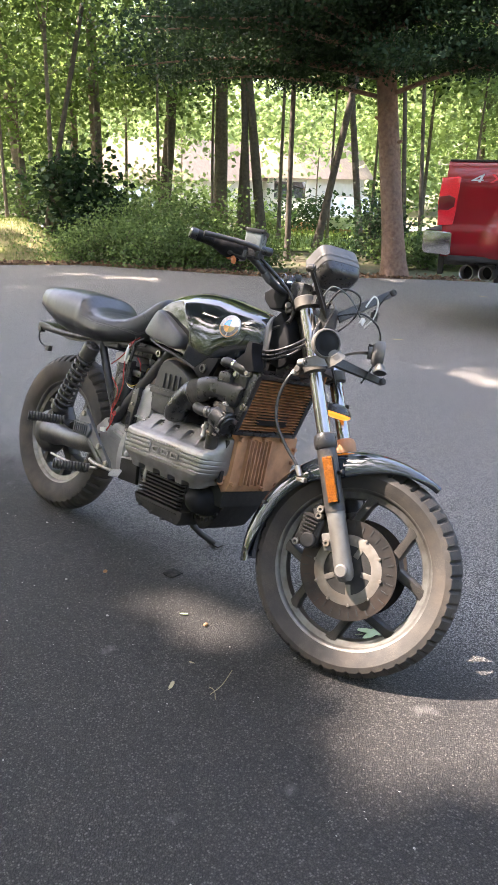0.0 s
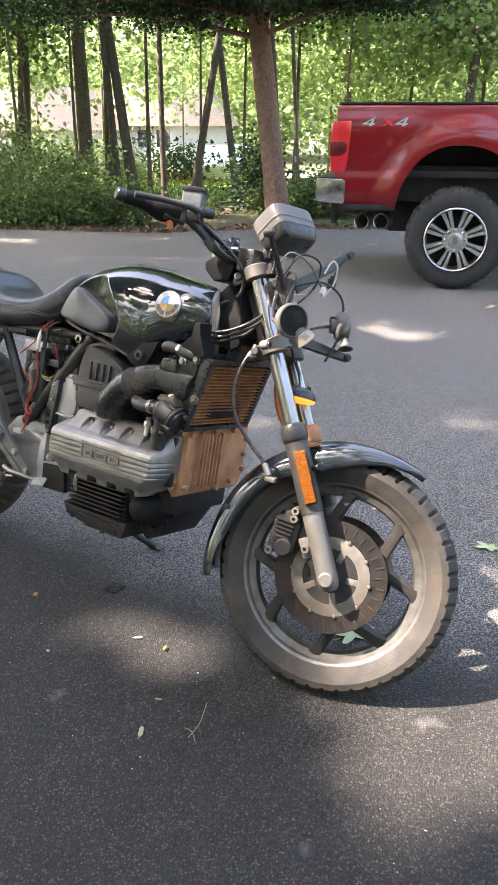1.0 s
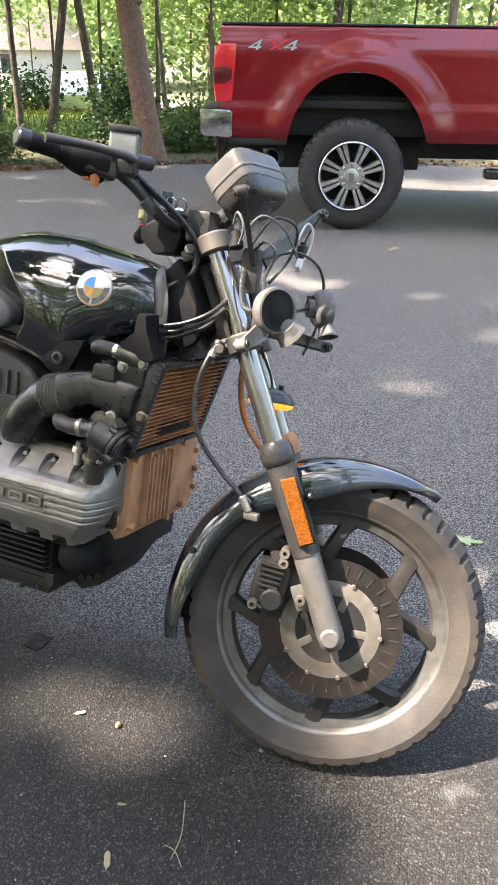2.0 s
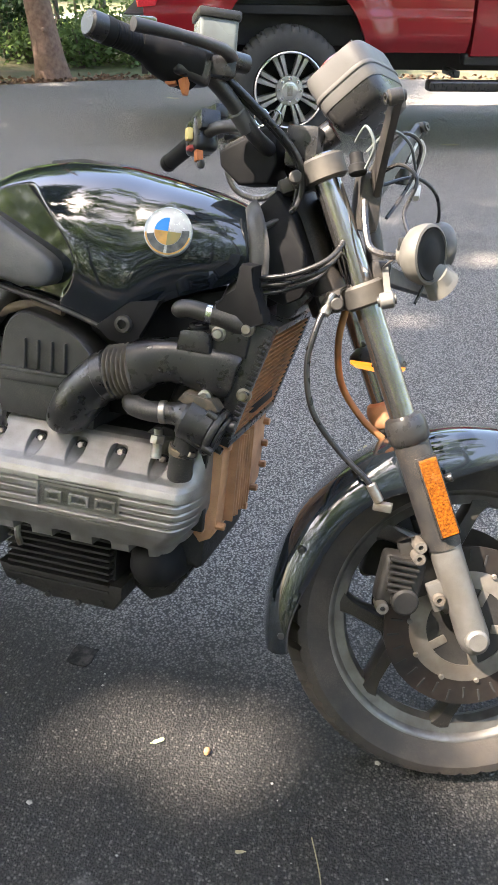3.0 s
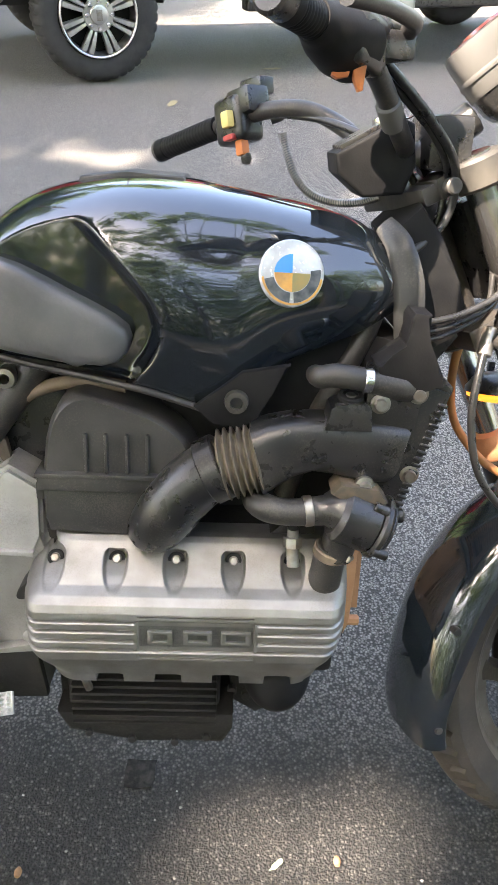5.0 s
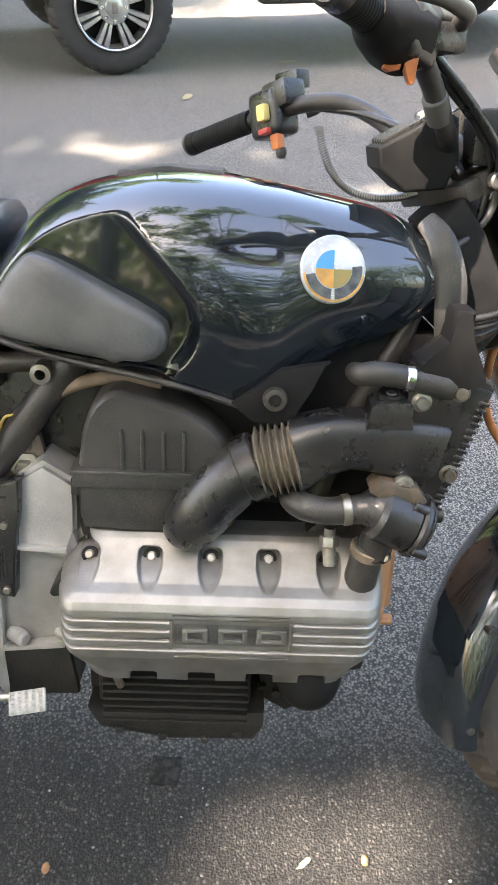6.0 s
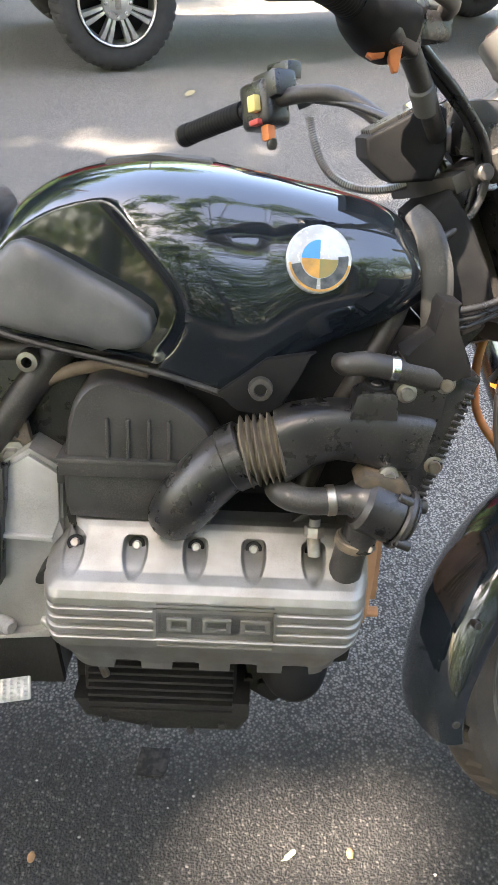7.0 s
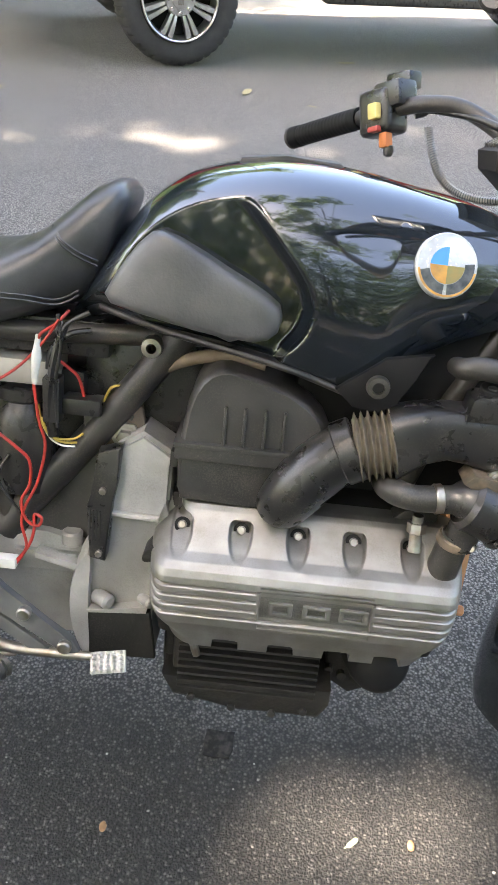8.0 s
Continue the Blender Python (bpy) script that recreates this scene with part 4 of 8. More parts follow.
# ---- tank ----
TOP = [(-0.992, 0.812), (-0.970, 0.848), (-0.950, 0.878), (-0.926, 0.920), (-0.905, 0.947), (-0.885, 0.966), (-0.858, 0.983), (-0.828, 0.995), (-0.780, 1.005), (-0.739, 1.010), (-0.665, 1.007), (-0.617, 0.999),
       (-0.562, 0.990), (-0.507, 0.980), (-0.464, 0.966), (-0.438, 0.950), (-0.418, 0.925), (-0.404, 0.885)]
LOW = [(-0.992, 0.800), (-0.954, 0.825), (-0.934, 0.822), (-0.881, 0.812), (-0.775, 0.796), (-0.721, 0.784), (-0.680, 0.772), (-0.645, 0.757), (-0.609, 0.754), (-0.591, 0.775), (-0.561, 0.806), (-0.513, 0.826), (-0.476, 0.838), (-0.447, 0.851), (-0.420, 0.866), (-0.404, 0.872)]
WID = [(-0.992, 0.045), (-0.965, 0.085), (-0.92, 0.118), (-0.86, 0.140), (-0.78, 0.152), (-0.70, 0.152), (-0.63, 0.142), (-0.56, 0.126), (-0.50, 0.113), (-0.45, 0.097), (-0.42, 0.080), (-0.404, 0.060)]
TOP, LOW, WID = rounded(TOP, n=5), rounded(LOW, n=5), rounded(WID, n=6)
DENT = [(-1.02, 0.80), (-0.965, 0.865), (-0.931, 0.900), (-0.888, 0.944), (-0.846, 0.966), (-0.802, 0.977), (-0.786, 0.976), (-0.772, 0.966), (-0.742, 0.933), (-0.712, 0.899), (-0.695, 0.873), (-0.690, 0.845), (-0.700, 0.815), (-0.724, 0.788), (-0.74, 0.70), (-1.02, 0.70)]

DENT = rounded(DENT, True, 3)


def inside(pt, poly):
    """Signed distance from pt to the outline: positive inside."""
    x, z = pt
    d, odd = 9.0, False
    for (x0, z0), (x1, z1) in zip(poly, poly[1:] + poly[:1]):
        dx, dz = x1 - x0, z1 - z0
        t = max(0.0, min(1.0, ((x - x0) * dx + (z - z0) * dz) / (dx * dx + dz * dz)))
        d = min(d, math.hypot(x - x0 - t * dx, z - z0 - t * dz))
        if (z0 > z) != (z1 > z) and x < (x1 - x0) * (z - z0) / (z1 - z0) + x0:
            odd = not odd
    return d if odd else -d


@functools.lru_cache(None)
def tank_size(x):
    return lerp(TOP, x), lerp(LOW, x), lerp(WID, x)


def tank_half(x, t):
    """Half of the tank's cross-section at x; t goes from the ridge (0) over the widest line (0.5) to the lower edge (1)."""
    top, low, w = tank_size(x)
    mid = low + (top - low) * 0.42
    if t < 0.5:
        q = t / 0.5 * math.pi / 2
        y, z = w * math.sin(q) ** 0.86, mid + (top - mid) * math.cos(q) ** 0.92
    else:
        q = (t - 0.5) / 0.5
        y, z = w * (1 - 0.14 * q ** 2.2), mid + (low - mid) * q
    d = inside((x, z), DENT)
    if d > 0:
        # a flat panel let into the flank behind a crisp crease
        y += (min(y, 0.112 + 0.03 * (z - 0.87)) - y) * smoothstep(-0.001, 0.013, d)
    return y, z


sh = Mesh()
rows = []
xs = [-0.992 + (0.992 - 0.404) * (0.5 - 0.5 * math.cos(math.pi * k / 300)) for k in range(301)]
for x in xs:
    half = [tank_half(x, j / 130) for j in range(131)]
    low = half[-1]
    half += [(low[0] * 0.93, low[1] + 0.004), (low[0] * 0.86, low[1] + 0.02), (low[0] * 0.3, low[1] + 0.05)]
    rows.append([Vector((x, y, z)) for y, z in half] + [Vector((x, -y, z)) for y, z in half[:0:-1]])
sh.rings(rows, True, True)
bmesh.ops.remove_doubles(sh.bm, verts=sh.bm.verts, dist=1e-5)
tank = part("fuel_tank", sh, TANK_PAINT, bike, "glossy black fuel tank with dents and scuffs", 60)


def tank_at(x, z):
    """The right flank's y at (x, z) and its outward normal."""
    def y_at(x, z):
        ts = [j / 400 for j in range(401)]
        best = min(ts, key=lambda t: abs(tank_half(x, t)[1] - z))
        return -tank_half(x, best)[0]
    y = y_at(x, z)
    dx = (y_at(x + 0.012, z) - y_at(x - 0.012, z)) / 0.024
    dz = (y_at(x, z + 0.012) - y_at(x, z - 0.012)) / 0.024
    return y, Vector((dx, -1, dz)).normalized()


# lower lip of the tank with its mounting ear
ear = Mesh().prism([(-0.655, 0.762), (-0.632, 0.742), (-0.600, 0.738), (-0.578, 0.752), (-0.566, 0.785), (-0.545, 0.815), (-0.60, 0.805)], -0.140, -0.126, 0.003)
ear = part("mounting_ear", ear, MATT, tank)
eb = Mesh().lathe([(0.0075, 0.010), (0.013, 0.009), (0.0145, 0.0), (0.0145, -0.004), (0.0075, -0.004)], Matrix.Translation((-0.606, -0.139, 0.771)) @ WHEEL_TURN, 24, loop=True)
part("grommet", eb, RUBBER, ear)
hole = Mesh().cyl((-0.606, -0.1425, 0.771), (-0.606, -0.135, 0.771), 0.008, 16)
part("hole", hole, UNDER, ear)
lip = Mesh().tube([(x, -lerp(WID, x) * 0.87, lerp(LOW, x) - 0.003) for x in (-0.95, -0.90, -0.84, -0.78, -0.72, -0.68, -0.645)], 0.0042, 8, 3)
part("seam", lip, FRAME, tank)
# emblem: plain discs and quarters, half of it worn away
ey, en = tank_at(-0.549, 0.915)
EM = Matrix.Translation((-0.549, ey, 0.915)) @ rot_to(en, (1, 0, 0)).to_4x4()
em = Mesh().lathe([(0.001, 0.0050), (0.030, 0.0046), (0.0335, 0.004), (0.0355, 0.0045), (0.0368, 0.003), (0.037, -0.012), (0.001, -0.012)], EM, 56)
emblem = part("emblem", em, BADGE_WHITE, tank, "round worn enamel emblem in white, blue and bare orange")


def sector(r, a0, a1, lift, r0=0.0, n=14):
    s = Mesh()
    arc = [(r * math.cos(a0 + (a1 - a0) * k / n), r * math.sin(a0 + (a1 - a0) * k / n)) for k in range(n + 1)]
    back = [(r0 * math.cos(a1 + (a0 - a1) * k / n), r0 * math.sin(a1 + (a0 - a1) * k / n)) for k in range(n + 1)] if r0 else [(0, 0)]
    pts = arc + back
    lo = [s.bm.verts.new((x, y, 0.003)) for x, y in pts]
    hi = [s.bm.verts.new((x, y, lift)) for x, y in pts]
    s.bm.faces.new(hi)
    for i in range(len(pts)):
        j = (i + 1) % len(pts)
        s.bm.faces.new((lo[i], lo[j], hi[j], hi[i]))
    return s.turn(EM)


H = math.pi / 2
part("quarter", sector(0.0205, H, 2 * H, 0.0056), BLUE, emblem)
part("quarter", sector(0.0205, 2 * H, 3 * H, 0.0056), BADGE_ORANGE, emblem)
part("quarter", sector(0.0205, 3 * H, 4 * H, 0.0056), mat("badge_olive", (0.20, 0.19, 0.07), (0.28, 0.20, 0.06), 90, (0.3, 0.5)), emblem)
part("worn_band", sector(0.0325, 3.3 * H - 0.25 * H, 4.1 * H, 0.0051, 0.021), BADGE_DARK, emblem)
part("worn_band", sector(0.0325, 2.15 * H, 2.95 * H, 0.0051, 0.0215), BADGE_DARK, emblem)
part("gold_edge", sector(0.0352, 2.1 * H, 3.9 * H, 0.0053, 0.0328), BADGE_ORANGE, emblem)
# knee pad: a padded vinyl wedge glued into the recess
PAD = [(-0.938, 0.845), (-0.926, 0.868), (-0.912, 0.890), (-0.898, 0.908), (-0.885, 0.920), (-0.872, 0.9235), (-0.850, 0.9165), (-0.820, 0.902), (-0.796, 0.889), (-0.768, 0.875), (-0.745, 0.862), (-0.731, 0.851),
       (-0.727, 0.838), (-0.731, 0.823), (-0.741, 0.814), (-0.757, 0.810), (-0.775, 0.811), (-0.785, 0.8075), (-0.800, 0.8125), (-0.830, 0.817), (-0.860, 0.823), (-0.900, 0.829), (-0.930, 0.835)]
pc = Vector((sum(p[0] for p in PAD) / len(PAD), sum(p[1] for p in PAD) / len(PAD)))


def pad_ring(inset, y):
    row = []
    for x, z in PAD:
        v = Vector((x, z)) - pc
        v *= max(0.0, 1 - inset / max(v.length, 1e-6))
        q = v + pc
        tilt = 0.10 * (q.y - 0.86) + 0.25 * max(0.0, -0.86 - q.x)
        row.append(Vector((q.x, y + tilt, q.y)))
    return row


sh = Mesh()
sh.rings([pad_ring(0.0, -0.10), pad_ring(0.0, -0.136), pad_ring(0.001, -0.141), pad_ring(0.004, -0.1445), pad_ring(0.010, -0.147), pad_ring(0.022, -0.1485), pad_ring(0.045, -0.149)])
part("knee_pad", sh, PAD_VINYL, tank, "matt black vinyl knee pad", 50)
lid = Mesh().prism([(-0.80, 0.996), (-0.795, 1.006), (-0.74, 1.012), (-0.675, 1.009), (-0.664, 0.998)], -0.030, 0.06, 0.003)
part("filler_lid", lid, FRAME, tank, "thin dark filler lid")

# ---- seat ----
SEAT = [  # x, top, low, half width, dip of the top across
    (-1.668, 0.890, 0.868, 0.050), (-1.650, 0.914, 0.848, 0.084), (-1.615, 0.928, 0.828, 0.108), (-1.560, 0.936, 0.806, 0.122), (-1.49, 0.940, 0.780, 0.130), (-1.42, 0.941, 0.765, 0.134), (-1.34, 0.936, 0.760, 0.138),
    (-1.315, 0.930, 0.760, 0.142), (-1.295, 0.912, 0.760, 0.142), (-1.27, 0.892, 0.761, 0.142), (-1.24, 0.880, 0.762, 0.144), (-1.18, 0.872, 0.766, 0.146), (-1.12, 0.871, 0.774, 0.140), (-1.07, 0.880, 0.786, 0.128), (-1.03, 0.902, 0.798, 0.114), (-1.00, 0.928, 0.808, 0.102), (-0.970, 0.955, 0.822, 0.092), (-0.948, 0.966, 0.862, 0.082), (-0.932, 0.965, 0.915, 0.070), (-0.926, 0.955, 0.935, 0.055)]
sh = Mesh()
rows = []
for k in range(101):
    x = -1.668 + 0.742 * k / 100
    top, low, w = (lerp([(r[0], r[c]) for r in SEAT], x) for c in (1, 2, 3))
    row = []
    for j in range(40):
        a = 2 * math.pi * j / 40
        c, s = math.cos(a), math.sin(a)
        y = w * math.copysign(abs(c) ** 0.62, c)
        zc = low + (top - low) * 0.42
        z = zc + (top - zc) * abs(s) ** 0.7 if s > 0 else zc - (zc - low) * abs(s) ** 0.5
        row.append(Vector((x, y * (1.0 if s > -0.2 else 0.94), z)))
    rows.append(row)
sh.rings(rows)
seat = part("seat", sh, VINYL, bike, "black vinyl seat with a raised tail", 60)


def seat_side(x, z):
    """Half width of the seat at (x, z)."""
    top, low, w = (lerp([(q[0], q[c]) for q in SEAT], x) for c in (1, 2, 3))
    zc = low + (top - low) * 0.42
    up = min(1.0, max(0.0, (z - zc) / (top - zc))) ** (1 / 0.7)
    return w * math.sqrt(1 - up * up) ** 0.62


STITCHES = ([(-1.30, 0.846), (-1.20, 0.832), (-1.10, 0.829), (-1.04, 0.826), (-1.00, 0.821), (-0.975, 0.833)], [(-1.012, 0.910), (-1.000, 0.896), (-0.985, 0.884), (-0.969, 0.875), (-0.955, 0.869)])
for side in (-1, 1):
    for row in STITCHES:
        for lift in (0.0, 0.006):
            seam = Mesh().tube([(x, side * (seat_side(x, z + lift) + 0.0006), z + lift) for x, z in row], 0.0015, 6, 5)
            part("stitched_seam", seam, VINYL, seat)
tail = Mesh().prism([(-1.63, 0.775), (-1.61, 0.786), (-1.40, 0.762), (-1.10, 0.775), (-1.10, 0.757), (-1.40, 0.742), (-1.61, 0.762)], -0.10, 0.10, 0.003)
part("tail_frame", tail, FRAME, bike)
wr = Mesh().tube([(-1.615, -0.08, 0.765), (-1.632, -0.085, 0.735), (-1.620, -0.085, 0.705), (-1.590, -0.08, 0.690), (-1.570, -0.075, 0.688)], 0.0035, 8)
wr.box((-1.564, -0.075, 0.684), (0.024, 0.018, 0.022), 0.002)
wr.box((-1.622, -0.085, 0.757), (0.025, 0.02, 0.03), 0.003)
part("tail_wire", wr, PLASTIC, bike)

# ---- engine ----
BOLT_X = (-0.827, -0.750, -0.676, -0.604, -0.530)
PROFILE = [(-0.085, 0.585), (-0.112, 0.5855), (-0.122, 0.584), (-0.129, 0.579), (-0.137, 0.571), (-0.148, 0.561), (-0.160, 0.551), (-0.172, 0.541), (-0.186, 0.534), (-0.195, 0.527), (-0.199, 0.518), (-0.200, 0.510),
           (-0.200, 0.462), (-0.1985, 0.451), (-0.193, 0.437), (-0.184, 0.418), (-0.180, 0.405), (-0.150, 0.403)]
CX0, CX1 = -0.868, -0.456


def cover_point(x, v):
    """The cover's surface: v runs down the profile from its back edge."""
    q = v * (len(PROFILE) - 1)
    i = min(int(q), len(PROFILE) - 2)
    t = q - i
    y = PROFILE[i][0] * (1 - t) + PROFILE[i + 1][0] * t
    z = PROFILE[i][1] * (1 - t) + PROFILE[i + 1][1] * t
    # bulging ends: rounder below, slanted above
    r0 = 0.032 + 0.024 * smoothstep(0.46, 0.41, z)
    for edge, s in ((CX0 + 0.034 * smoothstep(0.52, 0.575, z) + 0.018 * smoothstep(0.47, 0.405, z), 1), (CX1 - 0.020 * smoothstep(0.49, 0.405, z), -1)):
        d = (x - edge) * s
        if d < r0:
            k = max(0.0, d) / r0
            pull = 1 - math.sqrt(max(0.0, 1 - (1 - k) ** 2.4))
            y += (-0.085 - y) * pull * 0.94
            if z < 0.46:
                z += 0.035 * pull * smoothstep(0.46, 0.415, z)
            if z > 0.56:
                z -= 0.012 * pull
    # wells for the five bolts
    for bx in BOLT_X:
        wide = 0.0090 + 0.0055 * smoothstep(0.534, 0.556, z)
        qx, qz = abs(x - bx) - wide + 0.0075, abs(z - 0.5540) - 0.0100
        d = math.hypot(max(qx, 0.0), max(qz, 0.0)) + min(max(qx, qz), 0.0) - 0.0075
        if d < 0.002:
            y += smoothstep(0.0012, -0.0026, d) * (0.0030 + 0.0185 * smoothstep(0.538, 0.564, z))
    # grooves along the band, with a plain panel in the middle
    if 0.455 < z < 0.515:
        groove = 0.5 - 0.5 * math.cos(2 * math.pi * (z - 0.4595) / 0.0135)
        if not (-0.722 < x < -0.573 and 0.466 < z < 0.507) and 0.4595 < z < 0.5135:
            y += 0.0050 * groove ** 5
        elif -0.718 < x < -0.577:
            y += 0.0030
    # scalloped lower edge
    if z < 0.423:
        for sx in (-0.757, -0.684, -0.611, -0.545):
            d = abs(x - sx)
            if d < 0.017:
                z = max(z, 0.422 - 0.002 * (d / 0.017) ** 2)
        if x > -0.51:
            z = max(z, 0.410 + 0.05 * smoothstep(-0.50, -0.462, x))
    return Vector((x, y, z))


sh = Mesh()
us = [CX0 + (CX1 - CX0) * k / 400 for k in range(401)]
vs_ = [0.0]
for i in range(len(PROFILE) - 1):
    n = 110 if i == 11 else 10
    vs_ += [(i + (k + 1) / n) / (len(PROFILE) - 1) for k in range(n)]
rows = [[cover_point(x, v) for v in vs_] for x in us]
sh.rings(rows, False, False)
cover = part("engine_cover", sh, COVER, bike, "brushed alloy engine cover with five bolts and grooves", 60)
# raised plain blocks where the maker's letters stand
for x0, x1 in ((-0.706, -0.676), (-0.663, -0.628), (-0.617, -0.581)):
    b = Mesh()
    b.box(((x0 + x1) / 2, -0.1985, 0.4935), (x1 - x0, 0.005, 0.0045), 0.001)
    b.box(((x0 + x1) / 2, -0.1985, 0.4795), (x1 - x0, 0.005, 0.0045), 0.001)
    b.box((x0 + 0.003, -0.1985, 0.4865), (0.006, 0.005, 0.016), 0.001)
    b.box((x1 - 0.003, -0.1985, 0.4865), (0.006, 0.005, 0.016), 0.001)
    part("raised_mark", b, COVER, cover)
panel = Mesh().box((-0.6475, -0.1955, 0.4865), (0.139, 0.003, 0.030), 0.0)
part("mark_panel", panel, mat("mark_panel_grey", (0.15, 0.148, 0.143), (0.21, 0.205, 0.198), 60, (0.4, 0.6), metal=0.5), cover)
for bx in BOLT_X:
    n = Vector((0, -0.86, 0.51)).normalized()
    c = Vector((bx, -0.1345, 0.5570))
    b = Mesh().cyl(c - n * 0.010, c + n * 0.0055, 0.0058, 6, 0.0012)
    b.cyl(c - n * 0.008, c - n * 0.001, 0.0072, 20, 0.001)
    bo = part("cover_bolt", b, STEEL, cover)
    ring = Mesh().lathe([(0.0062, 0.0012), (0.0098, 0.0012), (0.0105, -0.001), (0.0105, -0.012), (0.0062, -0.012)], Matrix.Translation(c) @ rot_to(n).to_4x4(), 24, loop=True)
    part("seal", ring, MATT, bo)
cap = Mesh().prism([(-0.858 + 0.80 * 0.021 * math.cos(a) - 0.6 * 0.0095 * math.sin(a), 0.519 + 0.6 * 0.021 * math.cos(a) + 0.80 * 0.0095 * math.sin(a)) for a in [2 * math.pi * k / 20 for k in range(20)]], -0.152, -0.112, 0.003)
part("end_cap", cap, DIRTY, cover)

# block behind the cover, head, sump
blk = Mesh()
blk.box((-0.665, 0.02, 0.49), (0.37, 0.22, 0.185), 0.012)
blk.box((-0.66, 0.03, 0.40), (0.40, 0.25, 0.09), 0.014)
part("engine_block", blk, DIRTY, bike, "grimy alloy engine block")
sump = Mesh()
sump.box((-0.725, 0.0, 0.325), (0.215, 0.20, 0.125), 0.012)
sump.box((-0.828, 0.02, 0.335), (0.045, 0.18, 0.115), 0.010)
sump.prism([(-0.845, 0.30), (-0.828, 0.268), (-0.73, 0.252), (-0.612, 0.250), (-0.598, 0.275), (-0.598, 0.30)], -0.118, 0.11, 0.006)
sump = part("sump", sump, DIRTY, bike, "black finned oil sump caked in grime")
for k in range(9):
    f = Mesh().box((-0.722, -0.112, 0.385 - 0.0125 * k), (0.20, 0.022, 0.0045), 0.001)
    part("cooling_fin", f, DIRTY, sump)
for x, z in ((-0.80, 0.268), (-0.74, 0.257), (-0.68, 0.253), (-0.635, 0.262)):
    part("bolt", Mesh().cyl((x, -0.108, z), (x, -0.124, z), 0.006, 8, 0.001), DIRTY, sump)
drip = Mesh().tube([(-0.80, -0.118, 0.40), (-0.802, -0.124, 0.37), (-0.796, -0.122, 0.345)], 0.006, 8)
part("drain_tube", drip, STEEL, sump)
dome = Mesh()
rows = []
for k in range(9):
    t = k / 8 * math.pi / 2
    s, y = math.cos(t), -0.02 - 0.135 * math.sin(t)
    rows.append([Vector((-0.540 + (0.056 * math.cos(a)) * max(s, 0.03) ** 0.6, y, 0.362 + (0.058 * math.sin(a)) * max(s, 0.03) ** 0.6)) for a in [2 * math.pi * j / 28 for j in range(28)]])
part("pump_cover", dome.rings(rows), MATT, bike, "rounded black pump cover")
low = Mesh().prism([(-0.62, 0.42), (-0.60, 0.275), (-0.565, 0.252), (-0.525, 0.272), (-0.478, 0.350), (-0.458, 0.42)], -0.06, 0.125, 0.012)
low = part("lower_casing", low, DIRTY, bike)
for k in range(7):
    t = k / 6
    p = Vector((-0.60 + 0.12 * t, -0.058, 0.300 - 0.02 * math.sin(math.pi * t) + 0.05 * t * t))
    part("bolt", Mesh().cyl(p, p + Vector((0, -0.012, 0)), 0.007, 8, 0.001), DIRTY, low)

# front casting, brown with clay dust, with upright ribs
fc = Mesh().prism([(-0.490, 0.425), (-0.490, 0.565), (-0.475, 0.580), (-0.460, 0.590), (-0.448, 0.602), (-0.440, 0.598), (-0.441, 0.520), (-0.443, 0.440), (-0.452, 0.415), (-0.47, 0.405)], -0.096, 0.195, 0.007)
fc.box((-0.474, -0.098, 0.505), (0.026, 0.034, 0.115), 0.005)
front = part("front_casting", fc, CLAY, bike, "front engine casting coated in orange clay dust")
for k in range(7):
    y = -0.050 + 0.0165 * k
    rib = Mesh().box((-0.436, y, 0.512), (0.020, 0.0045, 0.150 - 0.008 * (k % 2)), 0.0012)
    part("rib", rib, CLAY, front)
for y, z in ((-0.088, 0.585), (-0.04, 0.590), (0.02, 0.592), (0.11, 0.590), (0.183, 0.56), (0.185, 0.47), (0.13, 0.438), (0.183, 0.515), (0.06, 0.425), (-0.086, 0.44)):
    part("bolt", Mesh().cyl((-0.446, y, z), (-0.429, y, z), 0.0075, 8, 0.0015), CLAY, front)
for x, z in ((-0.474, 0.56), (-0.464, 0.44)):
    part("bolt", Mesh().cyl((x, -0.108, z), (x, -0.122, z), 0.008, 8, 0.0015), CLAY, front)
top_ = Mesh().prism([(-0.490, 0.572), (-0.474, 0.600), (-0.445, 0.616), (-0.434, 0.612), (-0.445, 0.59)], -0.09, 0.18, 0.004)
part("ledge", top_, CLAY, front)
tabs = Mesh().box((-0.468, -0.118, 0.525), (0.018, 0.014, 0.10), 0.003)
tabs.box((-0.466, -0.120, 0.46), (0.020, 0.016, 0.04), 0.004)
part("bracket", tabs, DIRTY, front)

# radiator: side tanks, a frame and its slats
R0, R1 = Vector((-0.380, 0, 0.790)), Vector((-0.432, 0, 0.618))
rd = (R1 - R0).normalized()
rn = Vector((-rd.z, 0, rd.x))
rn = rn if rn.x > 0 else -rn
rrot = rot_to(rn, (0, 1, 0))
mid_r = (R0 + R1) / 2
rad = Mesh()
rad.box(mid_r - rn * 0.018, (0.27, (R1 - R0).length, 0.030), 0.003, rrot)
rad.box(mid_r + Vector((0, -0.143, 0)) - rn * 0.008, (0.022, (R1 - R0).length + 0.012, 0.05), 0.005, rrot)
rad.box(mid_r + Vector((0, 0.143, 0)) - rn * 0.008, (0.022, (R1 - R0).length + 0.012, 0.05), 0.005, rrot)
rad.box(R0 - rn * 0.006 - rd * 0.006, (0.30, 0.014, 0.050), 0.005, rrot)
rad.box(R1 - rn * 0.006 + rd * 0.006, (0.30, 0.014, 0.050), 0.005, rrot)
radiator = part("radiator", rad, PLASTIC, bike, "radiator with a black frame and dusty orange slats")
